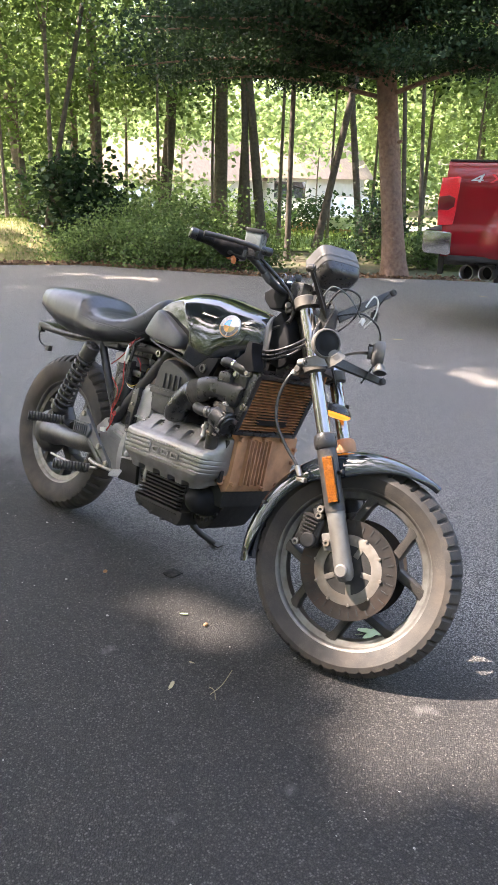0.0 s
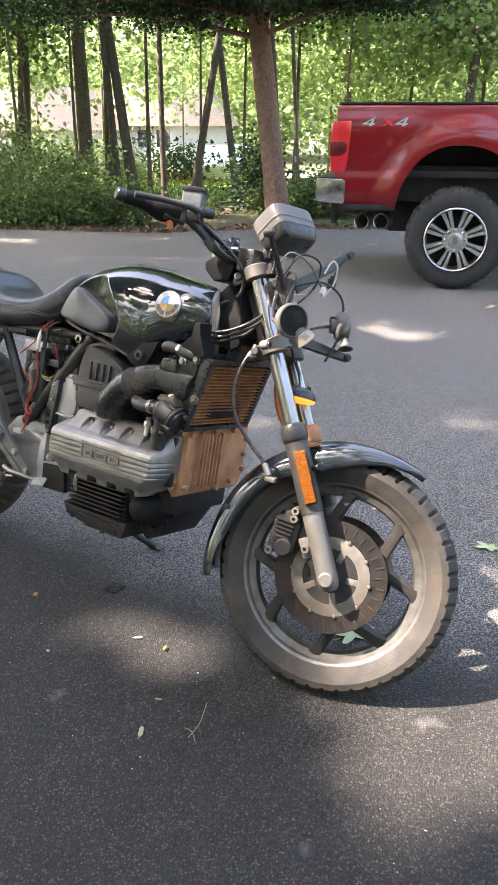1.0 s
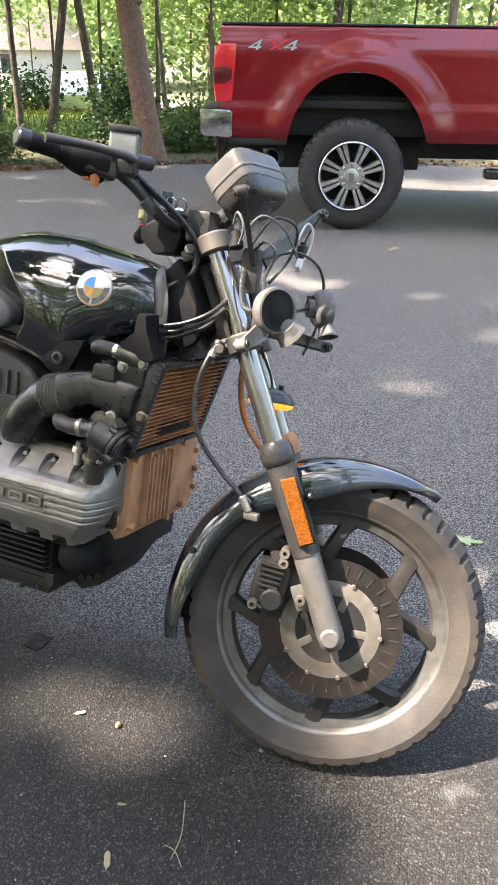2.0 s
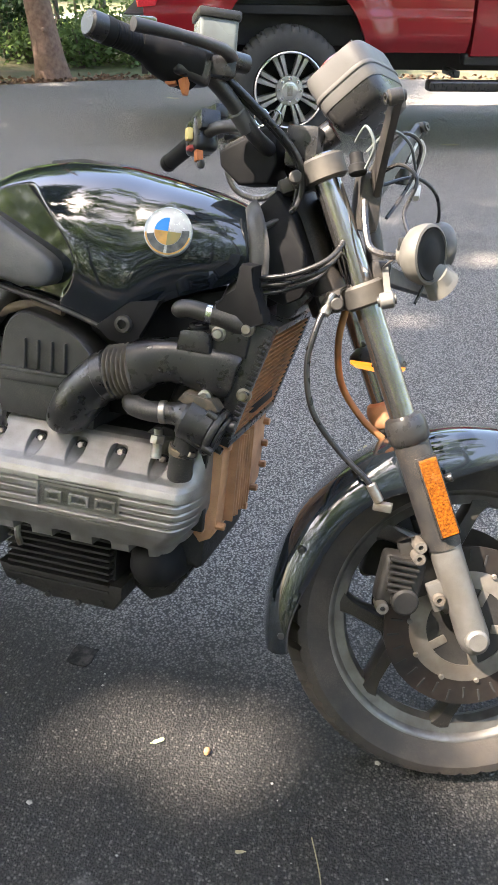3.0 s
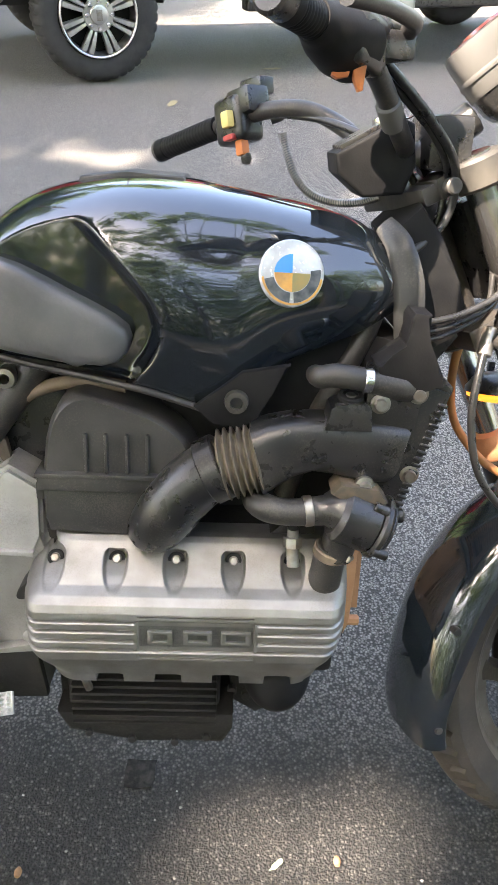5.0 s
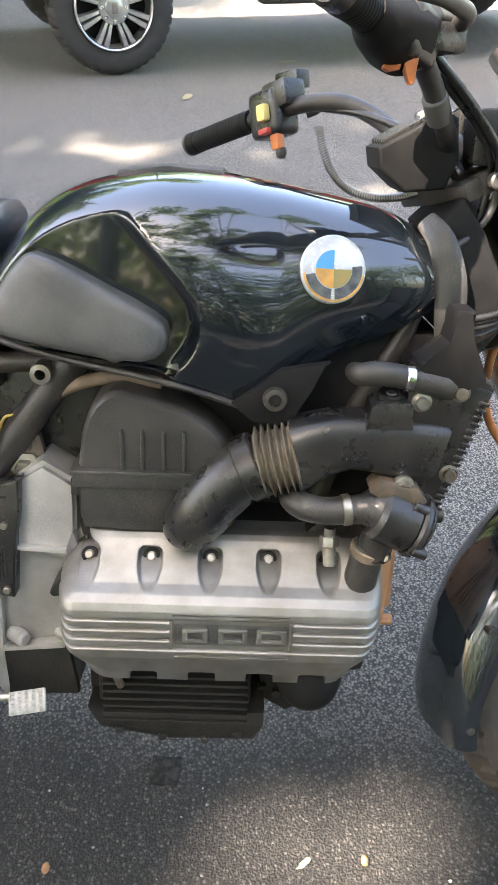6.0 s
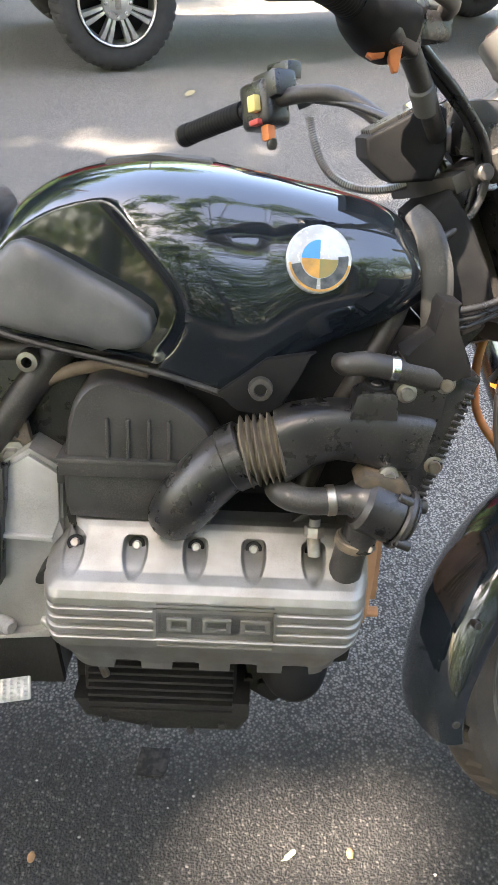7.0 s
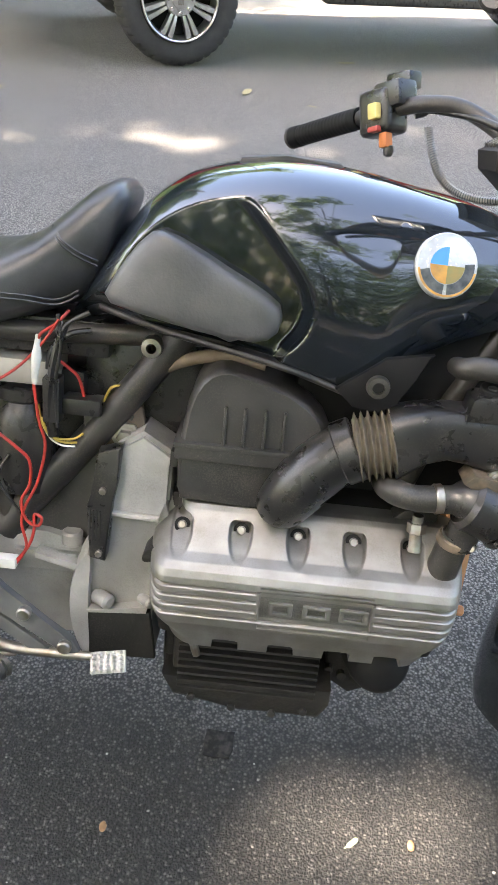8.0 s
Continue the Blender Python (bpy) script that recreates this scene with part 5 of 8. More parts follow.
for k in range(18):
    c = R0 + rd * (0.010 + 0.0095 * k) + rn * 0.010
    f = Mesh().box(c, (0.266, 0.0028, 0.013), 0.0006, rrot, 1)
    part("slat", f, RUSTFIN, radiator)
core = Mesh().box(mid_r - rn * 0.001, (0.266, (R1 - R0).length - 0.01, 0.004), 0, rrot)
part("core", core, mat("radiator_core", (0.035, 0.02, 0.012), (0.02, 0.012, 0.008), 200, (0.7, 0.9), bump=0.5, bscale=600), radiator)
for k in range(20):
    c = R0 + rd * (0.010 + 0.0086 * k) + Vector((0, -0.154, 0)) + rn * 0.012
    part("tooth", Mesh().box(c, (0.006, 0.0045, 0.012), 0.001, rrot, 1), PLASTIC, radiator)
bk_ = Mesh().prism([(-0.421, 0.878), (-0.417, 0.885), (-0.398, 0.883), (-0.401, 0.852), (-0.392, 0.833), (-0.379, 0.818), (-0.376, 0.803), (-0.396, 0.796), (-0.448, 0.807), (-0.453, 0.826), (-0.434, 0.835), (-0.419, 0.846)], -0.168, -0.122, 0.004)
part("mount_block", bk_, MATT, radiator)

# coolant hoses, filler cap and thermostat housing
ho = Mesh().tube([(-0.515, -0.118, 0.800), (-0.512, -0.150, 0.806), (-0.495, -0.160, 0.811), (-0.462, -0.160, 0.807), (-0.425, -0.155, 0.800), (-0.412, -0.150, 0.797)], [0.011, 0.013, 0.0135, 0.0135, 0.0175, 0.018], 16)
hose = part("coolant_hose", ho, RUBBER, bike, "short grey coolant hose with a steel clamp")
part("hose_clamp", Mesh().cyl((-0.466, -0.160, 0.807), (-0.456, -0.159, 0.806), 0.0152, 24, 0.001), CHROME, hose)
ex = Mesh().prism([(-0.506, 0.750), (-0.501, 0.777), (-0.494, 0.782), (-0.462, 0.783), (-0.455, 0.778), (-0.452, 0.750)], -0.176, -0.134, 0.005)
ex = part("filler_neck", ex, PLASTIC, bike)
FILLER = Matrix.Translation((-0.4775, -0.156, 0.7815)) @ rot_to((0.02, -0.20, 0.98)).to_4x4()
part("filler_cap", Mesh().lathe([(0.0, 0.0065), (0.0085, 0.0065), (0.0090, 0.0080), (0.0135, 0.0080), (0.0148, 0.0065), (0.0148, 0.0), (0.0, 0.0)], FILLER, 32), MATT, ex)
part("cap_centre", Mesh().lathe([(0.0, 0.0085), (0.0050, 0.0080), (0.0062, 0.0064), (0.0, 0.0060)], FILLER, 20), FADED, ex)
tk = Mesh().prism([(-0.458, 0.820), (-0.412, 0.815), (-0.396, 0.780), (-0.40, 0.745), (-0.455, 0.745), (-0.462, 0.775)], -0.162, -0.12, 0.010)
tk = part("header_tank", tk, PLASTIC, bike)
for x, y, z in ((-0.444, -0.160, 0.780), (-0.402, -0.158, 0.792), (-0.455, -0.171, 0.683), (-0.40, -0.150, 0.690)):
    b = Mesh().lathe([(0.0, 0.008), (0.0065, 0.008), (0.0075, 0.006), (0.0075, 0.002), (0.0115, 0.001), (0.0115, -0.008), (0.0, -0.008)], Matrix.Translation((x, y - 0.003, z)) @ WHEEL_TURN, 20)
    part("bolt", b, STEEL, tk)
th = Mesh().tube([(-0.583, -0.135, 0.655), (-0.579, -0.158, 0.653), (-0.566, -0.172, 0.651), (-0.548, -0.174, 0.648), (-0.530, -0.174, 0.648), (-0.505, -0.172, 0.650)], [0.0145, 0.0160, 0.0165, 0.0160, 0.0165, 0.0170], 16)
h2 = part("bypass_hose", th, RUBBER, bike, "worn bypass hose with a steel clamp")
part("hose_clamp", Mesh().cyl((-0.524, -0.174, 0.649), (-0.514, -0.173, 0.650), 0.0185, 28, 0.001), STEEL, h2)
ts = Mesh().tube([(-0.514, -0.172, 0.648), (-0.500, -0.172, 0.650), (-0.488, -0.171, 0.650), (-0.480, -0.170, 0.647)], [0.0165, 0.018, 0.027, 0.034], 24, 3)
ts.cyl((-0.486, -0.170, 0.650), (-0.438, -0.168, 0.630), 0.0355, 32, 0.006)
ts.cyl((-0.440, -0.168, 0.631), (-0.430, -0.168, 0.627), 0.0395, 32, 0.003)
ts.cyl((-0.431, -0.168, 0.627), (-0.424, -0.168, 0.624), 0.033, 28, 0.003)
ts.cyl((-0.418, -0.166, 0.642), (-0.404, -0.166, 0.642), 0.009, 12, 0.002)
ts.box((-0.430, -0.166, 0.643), (0.026, 0.016, 0.012), 0.003)
ts.cyl((-0.474, -0.170, 0.635), (-0.482, -0.168, 0.585), 0.0205, 24, 0.003)
for q in (0.5, 2.1, 3.7, 5.2):
    ts.cyl((-0.444, -0.168 + 0.039 * math.cos(q), 0.633 + 0.036 * math.sin(q)), (-0.427, -0.168 + 0.039 * math.cos(q), 0.626 + 0.036 * math.sin(q)), 0.0065, 10, 0.001)
ts = part("thermostat_housing", ts, PLASTIC, bike)
part("dusty_flange", Mesh().prism([(-0.494, 0.676), (-0.484, 0.689), (-0.440, 0.683), (-0.428, 0.667), (-0.438, 0.660), (-0.480, 0.668)], -0.186, -0.140, 0.004), mat("dust_caked_flange", (0.022, 0.021, 0.019), (0.060, 0.048, 0.034), 34, (0.5, 0.8), bump=0.5, bscale=180, wear=(0.20, 0.145, 0.09), wscale=40, wamt=0.5), ts, "flange caked with tan dust")
dn = Mesh().tube([(-0.485, -0.168, 0.601), (-0.487, -0.166, 0.590), (-0.490, -0.160, 0.560), (-0.493, -0.152, 0.528), (-0.493, -0.148, 0.515)], [0.0185, 0.0195, 0.0200, 0.0220, 0.0220], 24)
dn = part("down_hose", dn, RUBBER, bike, "dusty rubber hose running down to the casting")
DUSTY_CLAMP = mat("dusty_clamp", (0.21, 0.165, 0.115), (0.12, 0.10, 0.08), 50, (0.5, 0.7), metal=0.4, wear=(0.05, 0.045, 0.04), wscale=25, wamt=0.5)
part("hose_clamp", Mesh().cyl((-0.4855, -0.1675, 0.599), (-0.4875, -0.1655, 0.587), 0.0222, 28, 0.0015), DUSTY_CLAMP, dn)
part("clamp_screw", Mesh().cyl((-0.470, -0.186, 0.593), (-0.464, -0.176, 0.590), 0.0045, 10, 0.001), STEEL, dn)
sn = Mesh().cyl((-0.533, -0.155, 0.605), (-0.533, -0.158, 0.592), 0.012, 6, 0.001)
sn.cyl((-0.533, -0.156, 0.594), (-0.531, -0.163, 0.568), 0.008, 12, 0.001)
sn.cyl((-0.533, -0.155, 0.604), (-0.533, -0.155, 0.616), 0.007, 12)
part("sensor", sn, STEEL, bike)
foot = Mesh().prism([(-0.56, 0.600), (-0.548, 0.612), (-0.53, 0.616), (-0.505, 0.612), (-0.505, 0.60)], -0.14, -0.11, 0.003)
part("gasket_flange", foot, DIRTY, bike)

# air box with its lid and ribs
ab = Mesh()
rows = []
for y, k in ((0.10, 0.0), (-0.09, 0.0), (-0.118, 0.004), (-0.128, 0.012), (-0.131, 0.022)):
    pts = [(-0.840, 0.668), (-0.834, 0.712), (-0.827, 0.737), (-0.818, 0.753), (-0.808, 0.763), (-0.797, 0.769), (-0.785, 0.771), (-0.745, 0.761), (-0.705, 0.747), (-0.681, 0.733), (-0.662, 0.715), (-0.650, 0.692), (-0.645, 0.668)]
    c = Vector((-0.745, 0.70))
    rows.append([Vector((x + (c.x - x) * k * 4, y, z + (c.y - z) * k * 4 if z > 0.67 else z)) for x, z in pts])
ab.rings(rows)
airbox = part("air_box_lid", ab, FADED, bike, "dusty ribbed black air box lid")
for x in (-0.783, -0.759, -0.734, -0.710):
    part("rib", Mesh().box((x, -0.1325, 0.699), (0.0038, 0.010, 0.050), 0.0014), FADED, airbox)
ab = Mesh()
ab.box((-0.743, -0.014, 0.6705), (0.204, 0.254, 0.0065), 0.002)
ab.box((-0.743, -0.014, 0.6585), (0.200, 0.246, 0.0180), 0.0025)
ab.prism([(-0.841, 0.6515), (-0.838, 0.605), (-0.835, 0.588), (-0.66, 0.580), (-0.655, 0.6515)], -0.124, 0.10, 0.007)
ab.box((-0.845, -0.110, 0.640), (0.010, 0.016, 0.022), 0.002)
part("air_box", ab, FADED, bike, "black air box base")
# intake duct with a bellows
BELLOWS = mat("dusty_bellows", (0.15, 0.122, 0.088), (0.085, 0.070, 0.053), 60, (0.65, 0.85), bump=0.3, bscale=300, wear=(0.24, 0.20, 0.145), wscale=14, wamt=0.6)
# added black block stands in for the darkness in the gap under the tank
fl = Mesh().prism([(-0.70, 0.60), (-0.70, 0.76), (-0.62, 0.80), (-0.45, 0.84), (-0.405, 0.83), (-0.405, 0.64), (-0.50, 0.60)], -0.07, 0.08, 0.012)
part("gap_filler", fl, MATT, bike, "black filler block added under the tank")
dk = Mesh().tube([(-0.704, -0.128, 0.5925), (-0.7025, -0.131, 0.5975), (-0.699, -0.135, 0.606), (-0.684, -0.139, 0.630), (-0.664, -0.140, 0.656), (-0.643, -0.141, 0.677), (-0.624, -0.141, 0.690)], [0.026, 0.0345, 0.0375, 0.0405, 0.0405, 0.0395, 0.0385], 36, flat=0.92)
duct = part("intake_duct", dk, PLASTIC, bike, "bent black plastic intake duct with a ribbed bellows")
part("collar", Mesh().cyl((-0.640, -0.141, 0.680), (-0.618, -0.141, 0.692), 0.0405, 32, 0.002), PLASTIC, duct)
part("dusty_joint", Mesh().lathe([(0.012, -0.006), (0.019, -0.006), (0.0205, 0.0), (0.019, 0.006), (0.012, 0.006)], Matrix.Translation((-0.727, -0.112, 0.618)) @ rot_to((-0.8, -0.5, 0.2)).to_4x4(), 24, loop=True), DUSTY_CLAMP, duct)
pts, rs = [], []
for k in range(73):
    t = k / 72
    pts.append(Vector((-0.622, -0.141, 0.691)).lerp(Vector((-0.574, -0.142, 0.704)), t))
    rs.append(0.0350 + 0.0090 * (0.5 - 0.5 * math.cos(2 * math.pi * t * 6)) ** 1.5)
part("bellows", Mesh().tube(pts, rs, 36, 1), BELLOWS, duct, "dusty ribbed rubber bellows")
rows = []
for x, hi, lo_, hy in ((-0.580, 0.744, 0.663, 0.038), (-0.562, 0.752, 0.674, 0.037), (-0.540, 0.758, 0.686, 0.035), (-0.515, 0.760, 0.694, 0.033), (-0.490, 0.760, 0.691, 0.032), (-0.460, 0.759, 0.684, 0.031), (-0.435, 0.756, 0.681, 0.030), (-0.420, 0.753, 0.681, 0.029), (-0.414, 0.749, 0.685, 0.027)):
    lean = 0.010 * smoothstep(-0.50, -0.43, x) - 0.010 * smoothstep(-0.53, -0.58, x)
    rows.append([Vector((x + lean * math.sin(a), -0.142 + hy * math.copysign(abs(math.cos(a)) ** 0.55, math.cos(a)), (hi + lo_) / 2 + (hi - lo_) / 2 * math.copysign(abs(math.sin(a)) ** 0.62, math.sin(a)))) for a in [2 * math.pi * j / 40 for j in range(40)]])
part("snout", Mesh().rings(rows), PLASTIC, duct)

# bell housing, gearbox and grille
gb = Mesh().prism([(-0.860, 0.318), (-0.872, 0.406), (-0.858, 0.55), (-0.848, 0.570), (-0.846, 0.642), (-0.888, 0.668), (-0.922, 0.645), (-0.933, 0.545), (-0.969, 0.482), (-0.976, 0.43), (-0.978, 0.348), (-0.957, 0.317)], -0.098, 0.12, 0.008)
HOUSING = mat("housing_alloy", (0.36, 0.355, 0.345), (0.21, 0.205, 0.20), 13, (0.36, 0.56), metal=0.4, bump=0.3, bscale=260, wear=(0.40, 0.385, 0.36), wscale=7, wamt=0.5, speck=0.19, speck_col=(0.07, 0.06, 0.05))
gear = part("bell_housing", gb, HOUSING, bike, "weathered alloy bell housing")
part("pad", Mesh().prism([(-0.926, 0.552), (-0.862, 0.549), (-0.853, 0.572), (-0.851, 0.636), (-0.887, 0.660), (-0.915, 0.641)], -0.1055, -0.096, 0.003), GEARBOX, gear)
part("ledge", Mesh().prism([(-0.930, 0.552), (-0.862, 0.549), (-0.862, 0.543), (-0.930, 0.546)], -0.112, -0.096, 0.001), GEARBOX, gear)
part("ledge", Mesh().prism([(-0.956, 0.394), (-0.872, 0.409), (-0.872, 0.398), (-0.956, 0.390)], -0.114, -0.096, 0.001), GEARBOX, gear)
part("lower_panel", Mesh().prism([(-0.958, 0.388), (-0.868, 0.396), (-0.857, 0.318), (-0.954, 0.315)], -0.109, -0.094, 0.003), DIRTY, gear)
part("boss", Mesh().cyl((-0.948, -0.094, 0.409), (-0.922, -0.116, 0.411), 0.011, 14, 0.004), GEARBOX, gear)
part("boss", Mesh().cyl((-0.884, -0.094, 0.412), (-0.866, -0.112, 0.414), 0.008, 14, 0.003), GEARBOX, gear)
rows = []
for y, s in ((-0.094, 1.0), (-0.104, 0.96), (-0.110, 0.86)):
    rows.append([Vector((-0.968 + 0.015 * s * math.cos(a) + 0.012 * math.sin(a) ** 2, y, 0.400 + 0.096 * s * math.sin(a))) for a in [2 * math.pi * j / 24 for j in range(24)]])
part("rim_flange", Mesh().rings(rows), GEARBOX, gear)
gr = Mesh().prism([(-0.943, 0.640), (-0.912, 0.650), (-0.916, 0.60), (-0.922, 0.570), (-0.930, 0.481), (-0.951, 0.485), (-0.956, 0.561), (-0.949, 0.588)], -0.122, -0.095, 0.003)
gr = part("grille_cover", gr, PLASTIC, gear, "dark slotted grille cover")
for k in range(4):
    part("slot", Mesh().box((-0.951 + 0.0045 * k, -0.1225, 0.535), (0.002, 0.003, 0.045), 0), UNDER, gr)
for p in ((-0.934, -0.121, 0.588), (-0.938, -0.121, 0.494)):
    part("bolt", Mesh().cyl(p, (p[0], p[1] - 0.007, p[2]), 0.005, 8, 0.001), STEEL, gr)
gx = Mesh()
gx.prism([(-0.965, 0.330), (-0.968, 0.485), (-1.02, 0.498), (-1.12, 0.50), (-1.16, 0.46), (-1.16, 0.36), (-1.10, 0.325)], -0.085, 0.11, 0.014)
gx.box((-1.02, -0.088, 0.455), (0.09, 0.012, 0.03), 0.004)
gx.cyl((-0.985, -0.080, 0.500), (-0.985, -0.080, 0.478), 0.015, 18, 0.003)
gx = part("gearbox", gx, HOUSING, bike, "dirty alloy gearbox casing")
part("fin", Mesh().prism([(-1.03, 0.475), (-0.965, 0.462), (-0.965, 0.450), (-1.03, 0.466)], -0.108, -0.085, 0.002), GEARBOX, gx)
mt = Mesh().prism([(-1.025, 0.60), (-0.93, 0.628), (-0.93, 0.47), (-1.045, 0.47)], -0.072, 0.12, 0.010)
mt.tube([(-0.90, -0.06, 0.66), (-0.93, -0.075, 0.69), (-0.99, -0.06, 0.68)], 0.008, 8)
part("starter_cover", mt, FADED, bike)
# brake pedal with a ridged silver tread
pd = Mesh().tube([(-1.10, -0.13, 0.345), (-1.05, -0.145, 0.342), (-0.985, -0.150, 0.344), (-0.935, -0.150, 0.344)], [0.008, 0.008, 0.0075, 0.006], 10)
pd = part("brake_pedal", pd, STEEL, bike)
tread = Mesh().box((-0.914, -0.158, 0.344), (0.050, 0.030, 0.006), 0.002, Matrix.Rotation(radians(-12), 3, "Y") @ Matrix.Rotation(radians(48), 3, "X"))
PEDAL_ALLOY = mat("dull_pedal_alloy", (0.56, 0.55, 0.53), (0.46, 0.45, 0.43), 60, (0.45, 0.6), metal=0.25, wear=(0.30, 0.28, 0.25), wscale=40, wamt=0.4)
tr_ = part("pedal_pad", tread, PEDAL_ALLOY, pd, "ridged bright metal pedal pad")
for i in range(5):
    for j in range(5):
        m = Matrix.Translation((-0.914, -0.158, 0.344)) @ (Matrix.Rotation(radians(-12), 3, "Y") @ Matrix.Rotation(radians(48), 3, "X")).to_4x4()
        c = m @ Vector((-0.019 + 0.0095 * i, -0.011 + 0.0055 * j, 0.004))
        part("stud", Mesh().lathe([(0.0042, 0.0), (0.0008, 0.004)], Matrix.Translation(c) @ m.to_3x3().to_4x4(), 4), PEDAL_ALLOY, tr_)

# added black blocks darken the gaps under the seat and behind the frame
fill = Mesh().box((-1.12, 0.0, 0.772), (0.36, 0.14, 0.05), 0.01)
fill.box((-0.90, 0.03, 0.69), (0.16, 0.15, 0.17), 0.015)
part("rear_filler", fill, PLASTIC, bike, "black filler blocks added behind the frame tube")

# ---- frame ----
fr = Mesh()
for side in (-1, 1):
    y = side * 0.062
    fr.tube([(-0.835, y, 0.805), (-0.866, y * 1.1, 0.767), (-0.958, y * 1.2, 0.645), (-1.035, y * 1.22, 0.550), (-1.080, y * 1.2, 0.490)], 0.0205, 16, 4)
    fr.tube([(-0.44, y * 0.6, 0.93), (-0.55, y, 0.84), (-0.75, y, 0.80), (-0.90, y, 0.783), (-1.15, y * 1.4, 0.776), (-1.40, y * 1.5, 0.762), (-1.60, y * 1.4, 0.765)], 0.0135, 12, 4)
    fr.tube([(-1.20, y * 1.5, 0.765), (-1.155, y * 1.45, 0.68), (-1.09, y * 1.3, 0.56), (-1.06, y * 1.2, 0.49)], 0.0145, 12, 3)
    fr.tube([(-0.42, y * 0.7, 0.95), (-0.45, y * 1.0, 0.84), (-0.50, y * 1.1, 0.74), (-0.54, y * 1.1, 0.62)], 0.014, 12, 3)
fr.cyl(HEAD + AXIS * 0.575, HEAD + AXIS * 0.77, 0.034, 24, 0.004)
frame_ = part("frame", fr, FRAME, bike, "black tubular steel frame with rust specks")
b = Mesh().lathe([(0.0065, 0.008), (0.0125, 0.007), (0.0135, 0.0), (0.0135, -0.02), (0.0065, -0.02)], Matrix.Translation((-0.884, -0.088, 0.776)) @ WHEEL_TURN, 24, loop=True)
part("lug", b, STEEL, frame_, "bare steel lug with a threaded hole")
b = Mesh().lathe([(0.0, 0.010), (0.010, 0.010), (0.012, 0.007), (0.012, 0.002), (0.021, 0.001), (0.021, -0.006), (0.0, -0.006)], Matrix.Translation((-0.915, -0.078, 0.648)) @ WHEEL_TURN, 6)
part("bolt", b, STEEL, frame_, "greenish steel mounting bolt")
RUSTY = mat("rusty_steel", (0.10, 0.085, 0.070), (0.16, 0.115, 0.08), 30, (0.5, 0.75), metal=0.3, bump=0.4, bscale=200, wear=(0.20, 0.12, 0.07), wscale=18, wamt=0.5)
part("mounting_plate", Mesh().prism([(-0.925, 0.700), (-0.895, 0.690), (-0.888, 0.650), (-0.893, 0.636), (-0.905, 0.628), (-0.945, 0.620), (-0.972, 0.628)], -0.074, -0.062, 0.003), RUSTY, frame_, "rusty steel mounting plate")
part("tan_hose", Mesh().tube([(-0.945, -0.03, 0.66), (-0.905, -0.07, 0.715), (-0.86, -0.075, 0.752), (-0.80, -0.08, 0.772), (-0.74, -0.085, 0.768)], 0.0085, 10), TANHOSE, bike, "tan fuel hose")

# swing arm and shaft housing, shock absorber, footrests
sw = Mesh().tube([(-1.12, -0.09, 0.40), (-1.22, -0.085, 0.38), (-1.40, -0.045, 0.362), (-1.53, -0.010, 0.350)], [0.038, 0.034, 0.036, 0.06], 20)
sw.lathe([(0.02, 0.135), (0.06, 0.13), (0.085, 0.105), (0.09, 0.07), (0.06, 0.05)], Matrix.Translation(REAR_HUB) @ WHEEL_TURN, 32)
part("shaft_housing", sw, FRAME, bike, "black shaft drive housing")
SH0, SH1 = Vector((-1.195, -0.135, 0.755)), Vector((-1.350, -0.135, 0.455))
sk = Mesh().cyl(SH0, SH1, 0.013, 14)
sk.cyl(SH0.lerp(SH1, 0.02), SH0.lerp(SH1, 0.20), 0.030, 20, 0.004)
sk.cyl(SH0.lerp(SH1, 0.86), SH0.lerp(SH1, 0.93), 0.033, 20, 0.004)
sk.cyl(SH1 + Vector((0, 0.025, 0)), SH1 - Vector((0, 0.025, 0)), 0.018, 14, 0.002)
shock = part("shock_absorber", sk, FRAME, bike, "black coil-over shock absorber")
sd = (SH1 - SH0).normalized()
s1 = sd.cross(Vector((0, 1, 0))).normalized()
pts = [SH0.lerp(SH1, 0.16 + 0.71 * k / 160) + 0.029 * (math.cos(2 * math.pi * 10 * k / 160) * s1 + math.sin(2 * math.pi * 10 * k / 160) * Vector((0, 1, 0))) for k in range(161)]
part("spring", Mesh().tube(pts, 0.0058, 8, 1), FRAME, shock)
CHARCOAL = mat("charcoal_casting", (0.13, 0.132, 0.135), (0.085, 0.086, 0.088), 20, (0.4, 0.6), metal=0.3, bump=0.2, bscale=260, wear=(0.24, 0.235, 0.225), wscale=14, wamt=0.4)
pl = Mesh().prism([(-1.175, 0.495), (-1.15, 0.525), (-1.135, 0.520), (-1.060, 0.440), (-0.965, 0.372), (-0.955, 0.352), (-0.975, 0.345), (-1.03, 0.385), (-1.10, 0.432), (-1.175, 0.462)], -0.155, -0.143, 0.004)
pl.prism([(-1.19, 0.425), (-1.19, 0.47), (-1.10, 0.475), (-1.085, 0.455), (-1.10, 0.425)], -0.165, -0.148, 0.004)
pl.prism([(-1.16, 0.445), (-1.13, 0.445), (-0.99, 0.345), (-1.01, 0.335)], -0.152, -0.144, 0.003)
plate = part("footrest_plate", pl, CHARCOAL, bike, "cast alloy footrest plate")
for k in range(7):
    part("rib", Mesh().box((-1.178 + 0.012 * k, -0.167, 0.450), (0.004, 0.006, 0.034), 0.001), CHARCOAL, plate)
for x, z in ((-1.03, 0.410), (-0.975, 0.362), (-1.145, 0.505)):
    part("bolt", Mesh().cyl((x, -0.150, z), (x, -0.164, z), 0.010, 12, 0.002), STEEL, plate)
